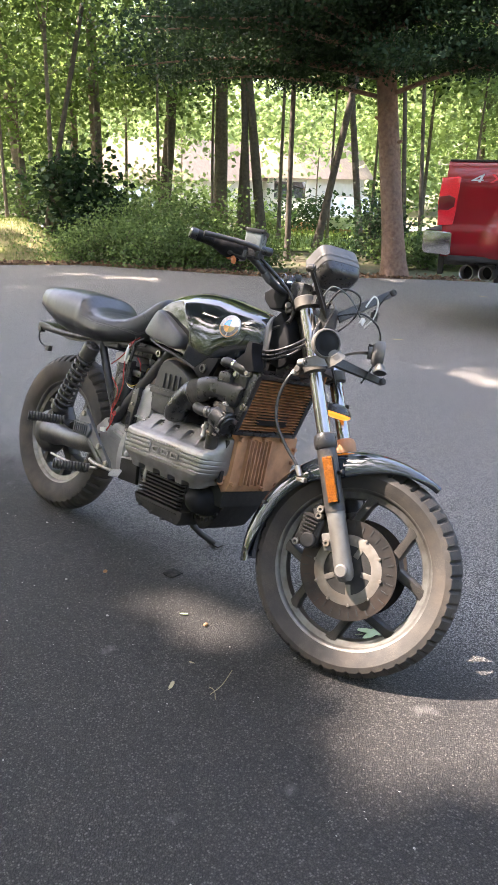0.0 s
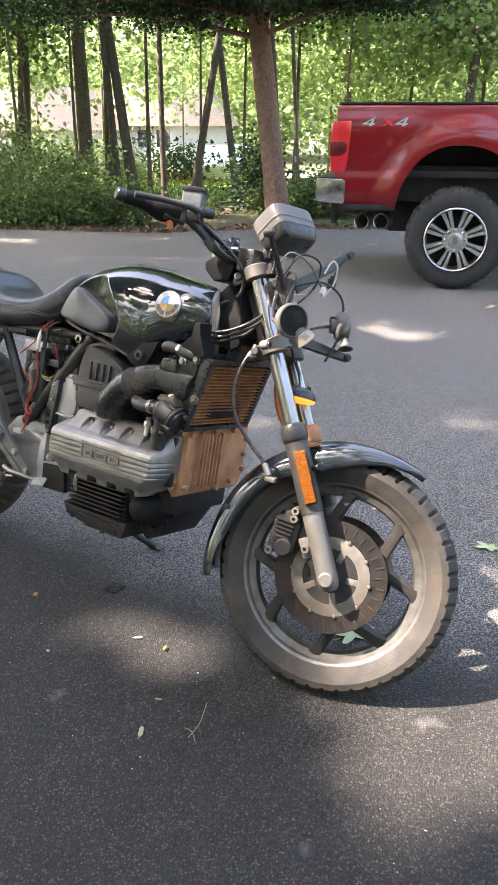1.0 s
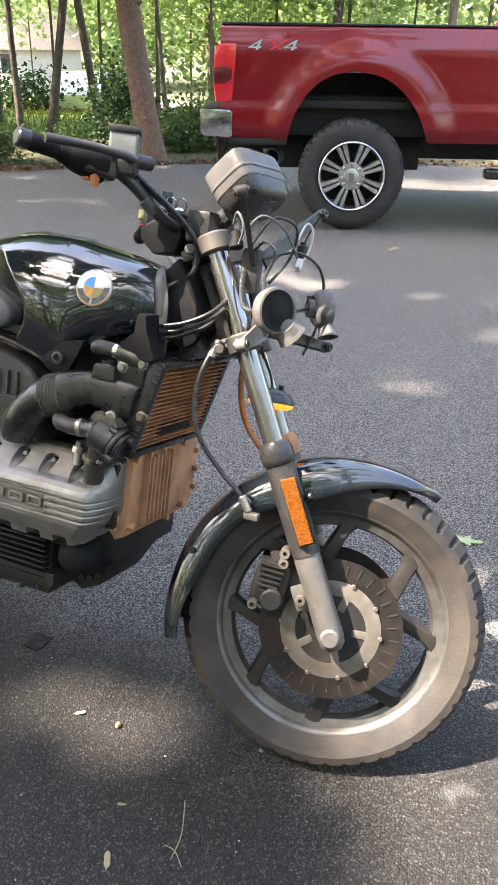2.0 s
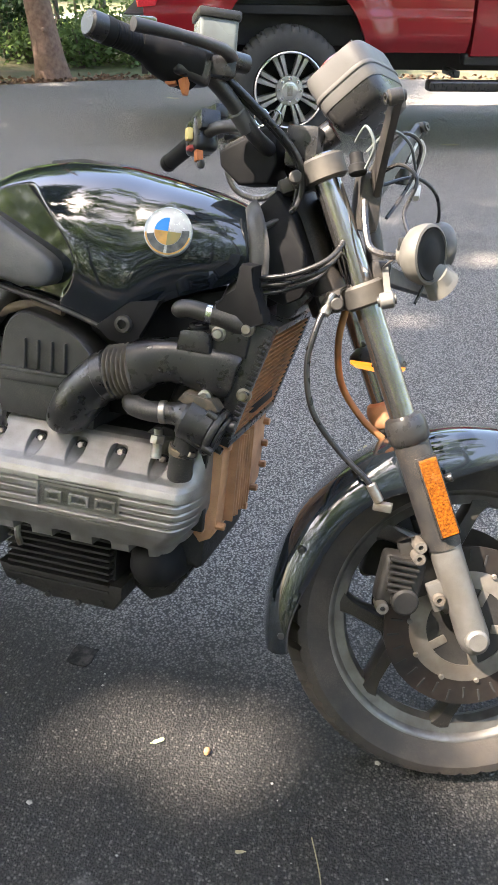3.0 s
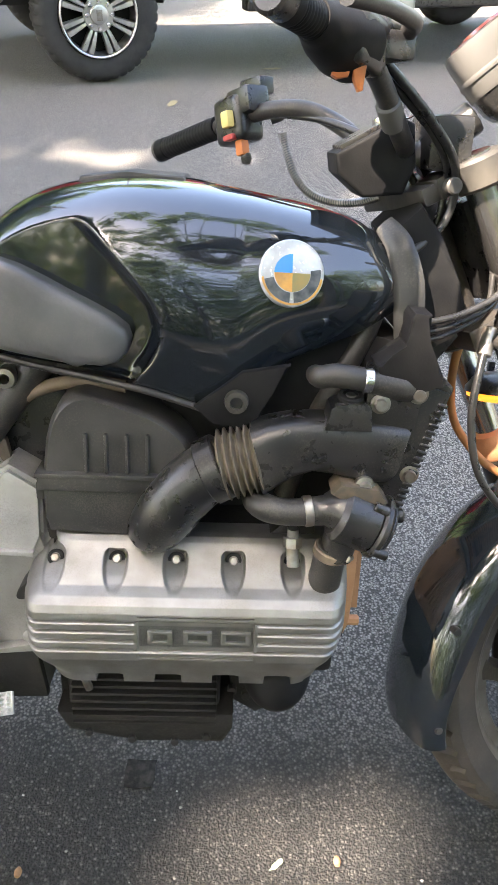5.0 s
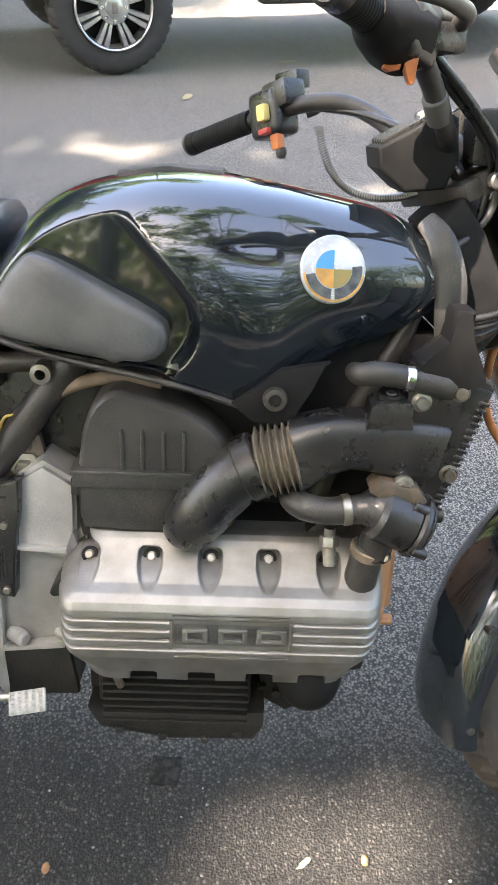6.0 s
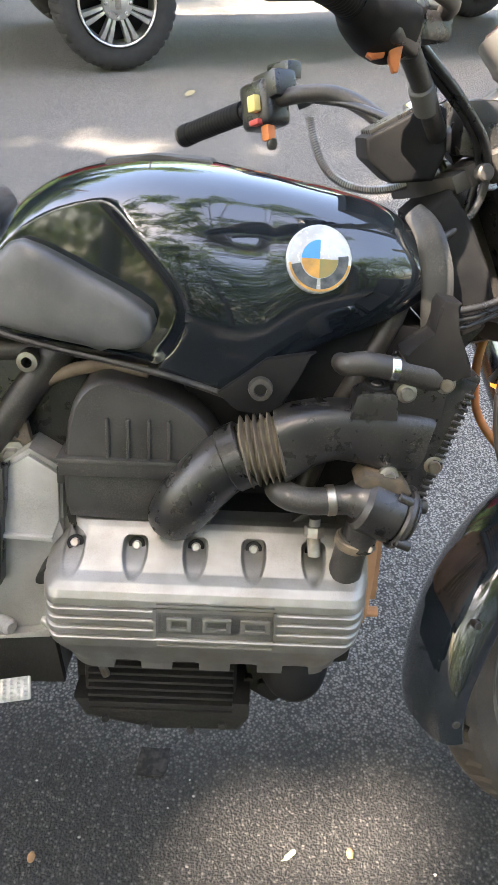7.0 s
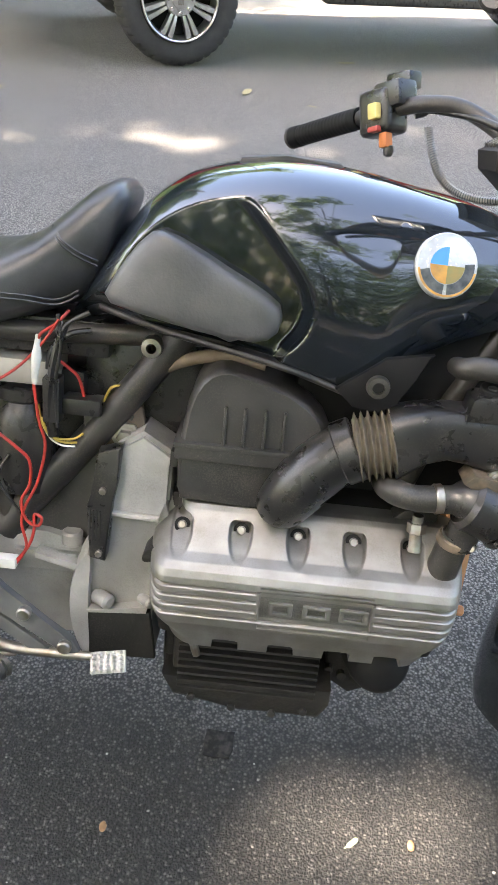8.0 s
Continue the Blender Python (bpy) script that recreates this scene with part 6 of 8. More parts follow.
for cpt in ((-1.262, 0.452), (-1.06, 0.322)):
    peg = Mesh()
    pts, rs = [], []
    for k in range(49):
        t = k / 48
        pts.append(Vector((cpt[0] - 0.062 * t, -0.16 - 0.110 * t, cpt[1] - 0.002 * t)))
        rs.append(0.0165 + 0.0018 * math.cos(2 * math.pi * 12 * t))
    part("footrest", peg.tube(pts, rs, 16, 1), RUBBER, bike, "ribbed black rubber footrest")
part("brake_rod", Mesh().tube([(-1.05, -0.135, 0.325), (-1.2, -0.12, 0.30), (-1.40, -0.09, 0.29)], 0.005, 8), STEEL, bike)
st = Mesh().tube([(-0.86, 0.10, 0.29), (-0.84, 0.20, 0.16), (-0.815, 0.305, 0.095)], 0.012, 10, 3)
st.box((-0.812, 0.312, 0.0905), (0.06, 0.03, 0.006), 0.002, Matrix.Rotation(radians(LEAN), 3, "X"))
part("side_stand", st, FRAME, bike)
bt_ = Mesh().box((-1.06, 0.02, 0.63), (0.17, 0.15, 0.19), 0.012)
part("battery_tray", bt_, PLASTIC, bike)
cn = Mesh().lathe([(0.0, 0.0), (0.040, 0.0), (0.042, 0.02), (0.042, 0.10), (0.036, 0.115), (0.03, 0.125), (0.037, 0.13), (0.037, 0.145), (0.010, 0.15), (0.010, 0.165), (0.0, 0.165)], Matrix.Translation((-1.052, -0.066, 0.560)), 28)
part("canister", cn, PLASTIC, bike, "black canister beside the battery")
wb = Mesh().box((-1.060, -0.055, 0.728), (0.105, 0.075, 0.034), 0.006)
part("control_unit", wb, mat("pale_unit", (0.52, 0.50, 0.47), (0.42, 0.40, 0.37), 40, (0.35, 0.5), metal=0.4, wear=(0.25, 0.22, 0.18), wscale=14, wamt=0.4), bike, "silver control unit")
fh = Mesh().tube([(-1.019, -0.113, 0.785), (-1.020, -0.115, 0.773), (-1.021, -0.116, 0.757), (-1.023, -0.116, 0.740), (-1.024, -0.116, 0.722)], [0.0032, 0.004, 0.0066, 0.005, 0.0032], 12, 3)
part("fuse_holder", fh, WHITE_PLASTIC, bike, "white in-line fuse holder")
wires = [
    (REDWIRE, [(-0.985, -0.100, 0.815), (-0.998, -0.112, 0.800), (-1.016, -0.115, 0.786), (-1.020, -0.115, 0.770)], 0.0021),
    (REDWIRE, [(-1.025, -0.116, 0.722), (-1.019, -0.116, 0.673), (-1.011, -0.117, 0.640), (-1.021, -0.118, 0.589), (-1.038, -0.119, 0.551), (-1.043, -0.120, 0.525), (-1.037, -0.121, 0.490), (-1.055, -0.121, 0.458)], 0.0021),
    (REDWIRE, [(-1.105, -0.108, 0.700), (-1.067, -0.112, 0.724), (-1.041, -0.114, 0.745), (-1.014, -0.115, 0.775), (-0.994, -0.112, 0.806)], 0.0019),
    (REDWIRE, [(-1.075, -0.118, 0.655), (-1.048, -0.120, 0.636), (-1.031, -0.120, 0.618), (-1.031, -0.120, 0.585), (-1.043, -0.120, 0.558), (-1.036, -0.122, 0.533), (-1.020, -0.123, 0.526), (-1.015, -0.123, 0.538), (-1.025, -0.122, 0.541), (-1.026, -0.121, 0.518), (-1.035, -0.121, 0.490), (-1.058, -0.121, 0.459)], 0.0022),
    (REDWIRE, [(-1.004, -0.080, 0.745), (-0.992, -0.085, 0.739), (-0.976, -0.085, 0.724), (-0.967, -0.085, 0.687)], 0.0022),
    (YELWIRE, [(-1.024, -0.100, 0.690), (-1.020, -0.100, 0.665), (-1.006, -0.102, 0.647), (-0.981, -0.098, 0.645), (-0.968, -0.092, 0.652)], 0.0017),
    (YELWIRE, [(-1.020, -0.100, 0.672), (-1.011, -0.102, 0.652), (-0.995, -0.101, 0.641), (-0.975, -0.096, 0.640)], 0.0016),
    (WHITE_PLASTIC, [(-1.022, -0.099, 0.668), (-1.010, -0.101, 0.646), (-0.995, -0.100, 0.636), (-0.978, -0.095, 0.634)], 0.0014),
    (YELWIRE, [(-0.946, -0.078, 0.690), (-0.941, -0.080, 0.705), (-0.934, -0.080, 0.716), (-0.921, -0.080, 0.719)], 0.0018),
    (PLASTIC, [(-0.960, -0.100, 0.815), (-0.987, -0.108, 0.798), (-0.998, -0.110, 0.766), (-0.999, -0.110, 0.725)], 0.0030),
    (PLASTIC, [(-0.996, -0.110, 0.812), (-0.992, -0.112, 0.771), (-0.999, -0.112, 0.725), (-0.997, -0.110, 0.664)], 0.0024),
    (PLASTIC, [(-0.99, -0.10, 0.80), (-1.0, -0.108, 0.76), (-1.008, -0.108, 0.70), (-1.005, -0.105, 0.65)], 0.006),
    (PLASTIC, [(-0.96, -0.09, 0.79), (-0.985, -0.10, 0.785), (-1.005, -0.105, 0.765), (-1.01, -0.105, 0.74)], 0.004),
    (PLASTIC, [(-1.06, -0.11, 0.62), (-1.075, -0.112, 0.585), (-1.05, -0.115, 0.545), (-1.03, -0.118, 0.53)], 0.002),
    (PLASTIC, [(-1.0, -0.09, 0.69), (-0.975, -0.09, 0.685), (-0.94, -0.08, 0.685)], 0.005),
]
for wm, pts, r in wires:
    part("wire", Mesh().tube(pts, r, 8), wm, bike)
for c, s in (((-1.005, -0.10, 0.70), (0.022, 0.025, 0.06)), ((-0.97, -0.085, 0.69), (0.05, 0.03, 0.022)), ((-0.955, -0.07, 0.655), (0.03, 0.03, 0.04)), ((-1.065, -0.12, 0.465), (0.03, 0.018, 0.015))):
    part("connector", Mesh().box(c, s, 0.003), PLASTIC if c[2] > 0.5 else WHITE_PLASTIC, bike)

# ---- handlebar, instruments and the bare headlight bracket ----
hb = Mesh().tube([(-0.530, -0.219, 1.143), (-0.495, -0.168, 1.132), (-0.468, -0.130, 1.106), (-0.438, -0.088, 1.064), (-0.422, -0.045, 1.047), (-0.430, 0.0, 1.045), (-0.447, 0.055, 1.046), (-0.480, 0.095, 1.072), (-0.520, 0.120, 1.090), (-0.565, 0.140, 1.090), (-0.610, 0.182, 1.078), (-0.655, 0.237, 1.060)], 0.0112, 14)
bar = part("handlebar", hb, FRAME, bike, "black tubular handlebar")
for side, p0, p1 in (("right", (-0.526, -0.213, 1.140), (-0.580, -0.300, 1.153)), ("left", (-0.640, 0.220, 1.067), (-0.733, 0.335, 1.031))):
    p0, p1 = Vector(p0), Vector(p1)
    n = 60
    pts, rs = [], []
    for k in range(n + 1):
        t = k / n
        pts.append(p0.lerp(p1, t))
        rs.append(0.0155 + (0.0006 if 0.08 < t < 0.86 and k % 3 < 2 else 0.0) + (0.0012 if t > 0.88 else 0))
    g = part("grip", Mesh().tube(pts, rs, 20, 1), MATT, bike, "ribbed black rubber grip")
    d = (p1 - p0).normalized()
    if side == "right":
        part("end_weight", Mesh().cyl(p1 - d * 0.004, p1 + d * 0.022, 0.0165, 20, 0.003), PLASTIC, g)
    else:
        part("end_weight", Mesh().cyl(p1 - d * 0.002, p1 + d * 0.008, 0.0175, 20, 0.003), RUBBER, g)
# left switch gear
def along(a, b):
    return rot_to(Vector(b) - Vector(a), (0, 0, 1))
rl = along((-0.733, 0.335, 1.031), (-0.600, 0.170, 1.082))
c = Vector((-0.612, 0.182, 1.075))
sw_ = Mesh().box(c, (0.062, 0.046, 0.060), 0.012, rl, 3)
sw_.box(c + Vector((0.012, -0.012, 0.024)), (0.036, 0.040, 0.05), 0.008, rl)
sw_ = part("left_switch_box", sw_, PLASTIC, bike, "black switch box with cream, red and orange buttons")
def on_switch(name, off, size, m, bev=0.003, lab=""):
    part(name, Mesh().box(c + Vector(off), size, bev, rl), m, sw_, lab)
on_switch("cream_button", (-0.015, -0.025, 0.001), (0.022, 0.013, 0.017), YELLOW, 0.004)
on_switch("red_button", (-0.010, -0.024, -0.022), (0.008, 0.014, 0.020), mat("red_button", (0.45, 0.06, 0.05), None, 30, (0.4, 0.6)))
on_switch("orange_button", (0.006, -0.026, -0.034), (0.022, 0.014, 0.016), ORANGE, 0.004)
part("lever_knob", Mesh().lathe([(0.0, 0.009), (0.006, 0.007), (0.008, 0.0), (0.006, -0.007), (0.0, -0.009)], Matrix.Translation(c + Vector((0.012, -0.028, -0.048))), 16), PLASTIC, sw_)
ck = Mesh().box(c + Vector((0.024, 0.012, 0.044)), (0.024, 0.026, 0.046), 0.005, along((-0.733, 0.335, 1.031), (-0.600, 0.170, 1.060)))
ck.cyl(c + Vector((0.028, 0.012, 0.034)), c + Vector((0.030, 0.012, 0.014)), 0.005, 10)
part("lever_perch", ck, PLASTIC, bike, "black clutch lever perch")
lv = Mesh().tube([c + Vector((0.045, 0.0, 0.002)), c + Vector((0.06, 0.005, 0.010)), c + Vector((0.02, 0.06, 0.012)), c + Vector((-0.05, 0.14, -0.01))], 0.006, 10)
part("clutch_lever", lv, FRAME, bike)
# spring-sheathed cable from the left bar round to the steering head
pts = [(-0.553, 0.130, 1.062), (-0.545, 0.128, 1.035), (-0.532, 0.118, 1.005), (-0.510, 0.105, 0.985), (-0.480, 0.090, 0.977), (-0.450, 0.070, 0.980), (-0.428, 0.05, 0.99)]
part("cable", Mesh().tube(pts, 0.0042, 8), RESERVOIR, bike)
spine = [Vector(p) for p in pts]
dense = []
for i in range(len(spine) - 1):
    p0, p1, p2, p3 = spine[max(i - 1, 0)], spine[i], spine[i + 1], spine[min(i + 2, len(spine) - 1)]
    for k in range(60):
        t = k / 60
        dense.append(0.5 * (2 * p1 + (p2 - p0) * t + (2 * p0 - 5 * p1 + 4 * p2 - p3) * t * t + (3 * p1 - p0 - 3 * p2 + p3) * t ** 3))
coil = []
for i, p in enumerate(dense[:-1]):
    way = (dense[i + 1] - p).normalized()
    a = way.orthogonal().normalized()
    b_ = way.cross(a)
    coil.append(p + 0.0052 * (math.cos(i * 1.05) * a + math.sin(i * 1.05) * b_))
part("cable_spring", Mesh().tube(coil, 0.0011, 5, 1), STEEL, bike, "steel spring sheath on a cable")
# right controls: throttle housing, brake lever, master cylinder with its reservoir
rr_ = along((-0.580, -0.300, 1.153), (-0.470, -0.133, 1.115))
c2 = Vector((-0.511, -0.195, 1.138))
th_ = Mesh().box(c2, (0.050, 0.052, 0.062), 0.010, rr_, 3)
th_.box(c2 + Vector((0.014, 0.035, 0.004)), (0.036, 0.040, 0.05), 0.008, rr_)
th_ = part("right_switch_box", th_, PLASTIC, bike, "black throttle housing with orange buttons")
part("throttle_collar", Mesh().tube([(-0.553, -0.257, 1.147), (-0.545, -0.244, 1.145), (-0.535, -0.228, 1.142), (-0.520, -0.203, 1.139), (-0.508, -0.184, 1.136)], [0.0170, 0.0205, 0.0275, 0.0330, 0.0330], 32, 4), MATT, th_)
for tab in ([(-0.531, 1.121), (-0.529, 1.108), (-0.524, 1.105), (-0.514, 1.107), (-0.511, 1.119)], [(-0.512, 1.118), (-0.509, 1.105), (-0.504, 1.095), (-0.500, 1.096), (-0.498, 1.117)]):
    part("orange_button", Mesh().prism(tab, -0.219, -0.203, 0.0025), ORANGE, th_)
ms_ = Mesh().box((-0.486, -0.152, 1.138), (0.052, 0.075, 0.026), 0.006, Matrix.Rotation(radians(28), 3, "Z"))
ms_.cyl((-0.490, -0.187, 1.152), (-0.45, -0.112, 1.152), 0.013, 16, 0.003)
part("master_cylinder", ms_, PLASTIC, bike)
rs_ = Mesh().box((-0.486, -0.152, 1.174), (0.052, 0.062, 0.046), 0.006, Matrix.Rotation(radians(28), 3, "Z"), 3)
rs_ = part("brake_reservoir", rs_, RESERVOIR, bike, "cloudy brake fluid reservoir with a black lid")
part("lid", Mesh().box((-0.486, -0.152, 1.2005), (0.058, 0.068, 0.012), 0.004, Matrix.Rotation(radians(28), 3, "Z")), PLASTIC, rs_)
lv = Mesh().tube([(-0.455, -0.167, 1.150), (-0.458, -0.207, 1.154), (-0.492, -0.262, 1.157), (-0.532, -0.318, 1.156)], [0.009, 0.008, 0.007, 0.0085], 10)
part("brake_lever", lv, FRAME, bike)
part("worn_sleeve", Mesh().cyl((-0.459, -0.117, 1.092), (-0.445, -0.094, 1.070), 0.0135, 16, 0.002), GREY_PLASTIC, bar)
# bar clamp cover with vent slots
bc = Mesh().prism([(-0.501, 1.040), (-0.497, 1.018), (-0.466, 0.993), (-0.420, 0.998), (-0.408, 1.030), (-0.414, 1.074), (-0.428, 1.081)], -0.052, 0.048, 0.005, seg=3)
bc = part("bar_clamp_cover", bc, MATT, bike, "black slotted cover over the bar clamp")
for k in range(5):
    part("rail", Mesh().box((-0.464, -0.038 + 0.0185 * k, 1.0625), (0.070, 0.009, 0.007), 0.002, Matrix.Rotation(radians(-29), 3, "Y")), PLASTIC, bc)
ky = Mesh().lathe([(0.0, 0.012), (0.012, 0.012), (0.014, 0.008), (0.014, 0.0), (0.0, 0.0)], Matrix.Translation((-0.440, -0.012, 1.072)) @ rot_to((-0.45, 0, 0.85)).to_4x4(), 20)
part("ignition_lock", ky, CHROME, bc)
for k in range(2):
    ring = Mesh().lathe([(0.012, 0.001), (0.0135, 0.001), (0.0135, -0.001), (0.012, -0.001)], Matrix.Translation((-0.44 + 0.018 * k, -0.045 + 0.01 * k, 1.092)) @ rot_to((0.3, 1, 0.3)).to_4x4(), 24, loop=True)
    part("key_ring", ring, CHROME, bike)
# instrument pod
HORN_SHELL = mat("pale_horn_shell", (0.105, 0.100, 0.088), (0.075, 0.070, 0.061), 40, (0.45, 0.65), wear=(0.14, 0.12, 0.09), wscale=14, wamt=0.5)
DARK_HORN = mat("dark_horn_shell", (0.055, 0.055, 0.055), (0.10, 0.098, 0.094), 40, (0.4, 0.6), wear=(0.22, 0.21, 0.19), wscale=14, wamt=0.5)
IN = Vector((-0.62, 0.16, 0.76)).normalized()
irot = rot_to(IN, Vector((0.26, 0.96, 0)))
ic = Vector((-0.306, 0.012, 1.142))
pod = Mesh()
rows = []
for h, s, k in ((-0.016, 0.965, 0.034), (-0.012, 0.985, 0.034), (0.030, 1.0, 0.034), (0.040, 0.985, 0.034)):
    ring = []
    for j in range(48):
        a = 2 * math.pi * j / 48
        ca, sa = math.cos(a), math.sin(a)
        ring.append(ic + irot @ Vector((0.072 * s * math.copysign(abs(ca) ** 0.38, ca), 0.051 * s * math.copysign(abs(sa) ** 0.42, sa), h)))
    rows.append(ring)
pod = part("instrument_pod", pod.rings(rows), GREY_PLASTIC, bike, "sun-faded grey instrument pod seen from its back", 40)
rows = []
for h, s in ((-0.052, 0.66), (-0.047, 0.80), (-0.036, 0.90), (-0.013, 0.955)):
    rows.append([ic + irot @ Vector((0.072 * s * math.copysign(abs(math.cos(a)) ** 0.38, math.cos(a)), 0.051 * s * math.copysign(abs(math.sin(a)) ** 0.42, math.sin(a)), h)) for a in [2 * math.pi * j / 48 for j in range(48)]])
part("back_cover", Mesh().rings(rows), PLASTIC, pod, "black back cover of the pod")
seam = Mesh()
rows = []
for h, s in ((0.002, 1.012), (0.005, 1.022), (0.008, 1.012)):
    rows.append([ic + irot @ Vector((0.072 * s * math.copysign(abs(math.cos(a)) ** 0.38, math.cos(a)), 0.051 * s * math.copysign(abs(math.sin(a)) ** 0.42, math.sin(a)), h)) for a in [2 * math.pi * j / 48 for j in range(48)]])
part("seam", seam.rings(rows, True, False), GREY_PLASTIC, pod)
part("gauge_face", Mesh().box(ic + irot @ Vector((0, 0, 0.0405)), (0.128, 0.084, 0.004), 0.001, irot), GLASS_DARK, pod)
for x in (-0.033, 0.033):
    part("gauge", Mesh().lathe([(0.0, 0.003), (0.030, 0.003), (0.032, 0.0), (0.0, 0.0)], Matrix.Translation(ic + irot @ Vector((x, 0.0, 0.0425))) @ irot.to_4x4(), 40), mat("gauge_red_black", (0.20, 0.03, 0.03), (0.03, 0.03, 0.03), 30, (0.1, 0.2), coat=1.0), pod)
hold = Mesh().box((-0.372, 0.0, 1.055), (0.05, 0.12, 0.06), 0.008)
hold.tube([(-0.40, 0.0, 1.03), (-0.365, 0.0, 1.06), (-0.335, 0, 1.085)], 0.02, 10)
part("pod_bracket", hold, PLASTIC, bike)

# bare headlight bracket: two pairs of flat arms spread from the steering neck
def bracket_arm(a, b, w, w1, up, m=None):
    a, b = Vector(a), Vector(b)
    way = (b - a).normalized()
    arm = Mesh()
    rows = []
    side = up.cross(way).normalized()
    top = way.cross(side).normalized()
    for k in range(7):
        t = k / 6
        h = (w + (w1 - w) * t) / 2
        c = a.lerp(b, t)
        rows.append([c + top * h * u + side * 0.0028 * v + side * (0.004 if abs(u) > 0.9 else 0.0) for u, v in ((-1, -1), (-0.8, -1), (0.8, -1), (1, -1), (1, 1), (0.8, 1), (-0.8, 1), (-1, 1))])
    arm.rings(rows)
    arm.cyl(b - side * 0.010 - way * 0.004, b + side * 0.010 - way * 0.004, w1 * 0.52, 18, 0.002)
    ob = part("bracket_arm", arm, m or FRAME, bike)
    ring = Mesh().lathe([(0.0035, 0.003), (0.0075, 0.003), (0.0075, -0.023), (0.0035, -0.023)], Matrix.Translation(b + side * 0.010 - way * 0.004) @ rot_to(side).to_4x4(), 18, loop=True)
    part("bush", ring, RUBBER, ob)


UPRIGHT = Vector((-0.3, 0, 1))
bracket_arm((-0.262, -0.035, 1.000), (-0.230, -0.190, 1.115), 0.030, 0.020, UPRIGHT)
bracket_arm((-0.262, 0.025, 1.005), (-0.222, 0.224, 1.121), 0.032, 0.021, UPRIGHT)
bracket_arm((-0.225, 0.010, 0.880), (-0.153, 0.172, 0.846), 0.034, 0.021, UPRIGHT)
bracket_arm((-0.225, -0.030, 0.880), (-0.205, -0.172, 0.858), 0.040, 0.022, UPRIGHT, FORKGREY)
hub_ = Mesh().box((-0.272, -0.008, 0.985), (0.034, 0.085, 0.085), 0.010, Matrix.Rotation(STEER, 3, "Z"))
hub_.box((-0.240, -0.008, 0.878), (0.030, 0.070, 0.050), 0.008, Matrix.Rotation(STEER, 3, "Z"))
hub_.tube([(-0.262, -0.008, 0.955), (-0.250, -0.008, 0.92), (-0.244, -0.008, 0.885)], 0.014, 10)
part("bracket_base", hub_, FRAME, bike)
neck = Mesh().box(fork(0.69, 0, 0.0), (0.03, 0.13, 0.13), 0.006, Matrix.Rotation(-RAKE, 3, "Y"))
part("fork_shroud", neck.turn(STEERED), PLASTIC, bike)
# horns: drums with a flared snail mouth
for hc, way, drop in ((Vector((-0.166, -0.134, 0.923)), Vector((0.87, -0.50, 0.10)), Vector((0.35, 0.55, -0.72))), (Vector((-0.160, 0.133, 0.926)), Vector((0.78, 0.60, 0.05)), Vector((0.45, 0.0, -0.85)))):
    way = way.normalized()
    drop = (drop - way * drop.dot(way)).normalized()
    across = way.cross(drop)
    hm = Matrix.Translation(hc) @ rot_to(way, (0, 0, 1)).to_4x4()
    shell = DARK_HORN if hc.y > 0 else HORN_SHELL
    drum = Mesh().lathe([(0.010, -0.036), (0.018, -0.036), (0.020, -0.024), (0.030, -0.022), (0.038, -0.014), (0.041, -0.004), (0.042, 0.004), (0.0405, 0.010), (0.037, 0.0115), (0.035, 0.008), (0.010, 0.007)], hm, 44)
    horn = part("horn", drum, shell, bike, "disc horn with a pale shell and a black face" if hc.y < 0 else "dark disc horn with a flared snail mouth")
    part("face", Mesh().lathe([(0.0, 0.0115), (0.018, 0.0115), (0.022, 0.0095), (0.030, 0.0095), (0.0345, 0.0105), (0.0355, 0.004), (0.0, 0.003)], hm, 40), MATT, horn)
    rows = []
    for k in range(9):
        t = k / 8
        cc = hc + drop * (0.012 + 0.046 * t) - way * (0.004 - 0.012 * t)
        a_, b_ = 0.024 + 0.006 * t ** 2, 0.010 + 0.010 * t ** 2
        rows.append([cc + a_ * math.cos(q) * across + b_ * math.sin(q) * way for q in [2 * math.pi * j / 24 for j in range(24)]])
    inner = [[hc + drop * (0.044 - 0.02 * k + 0.012) + way * 0.008 + (0.027 - 0.010 * k) * math.cos(q) * across + (0.017 - 0.006 * k) * math.sin(q) * way for q in [2 * math.pi * j / 24 for j in range(24)]] for k in range(2)]
    part("mouth", Mesh().rings(rows + inner), shell, horn)
    tab = Mesh().tube([hc - way * 0.030, hc - way * 0.034 + Vector((-0.02, -0.4 * hc.y, -0.012)), Vector((-0.235, -0.02 if hc.y < 0 else 0.01, 0.885))], [0.008, 0.007, 0.007], 8, 3, flat=0.3)
    part("tab", tab, STEEL, horn)
    part("terminal", Mesh().box(hc - way * 0.030 - drop * 0.018, (0.012, 0.012, 0.018), 0.002), PLASTIC, horn)
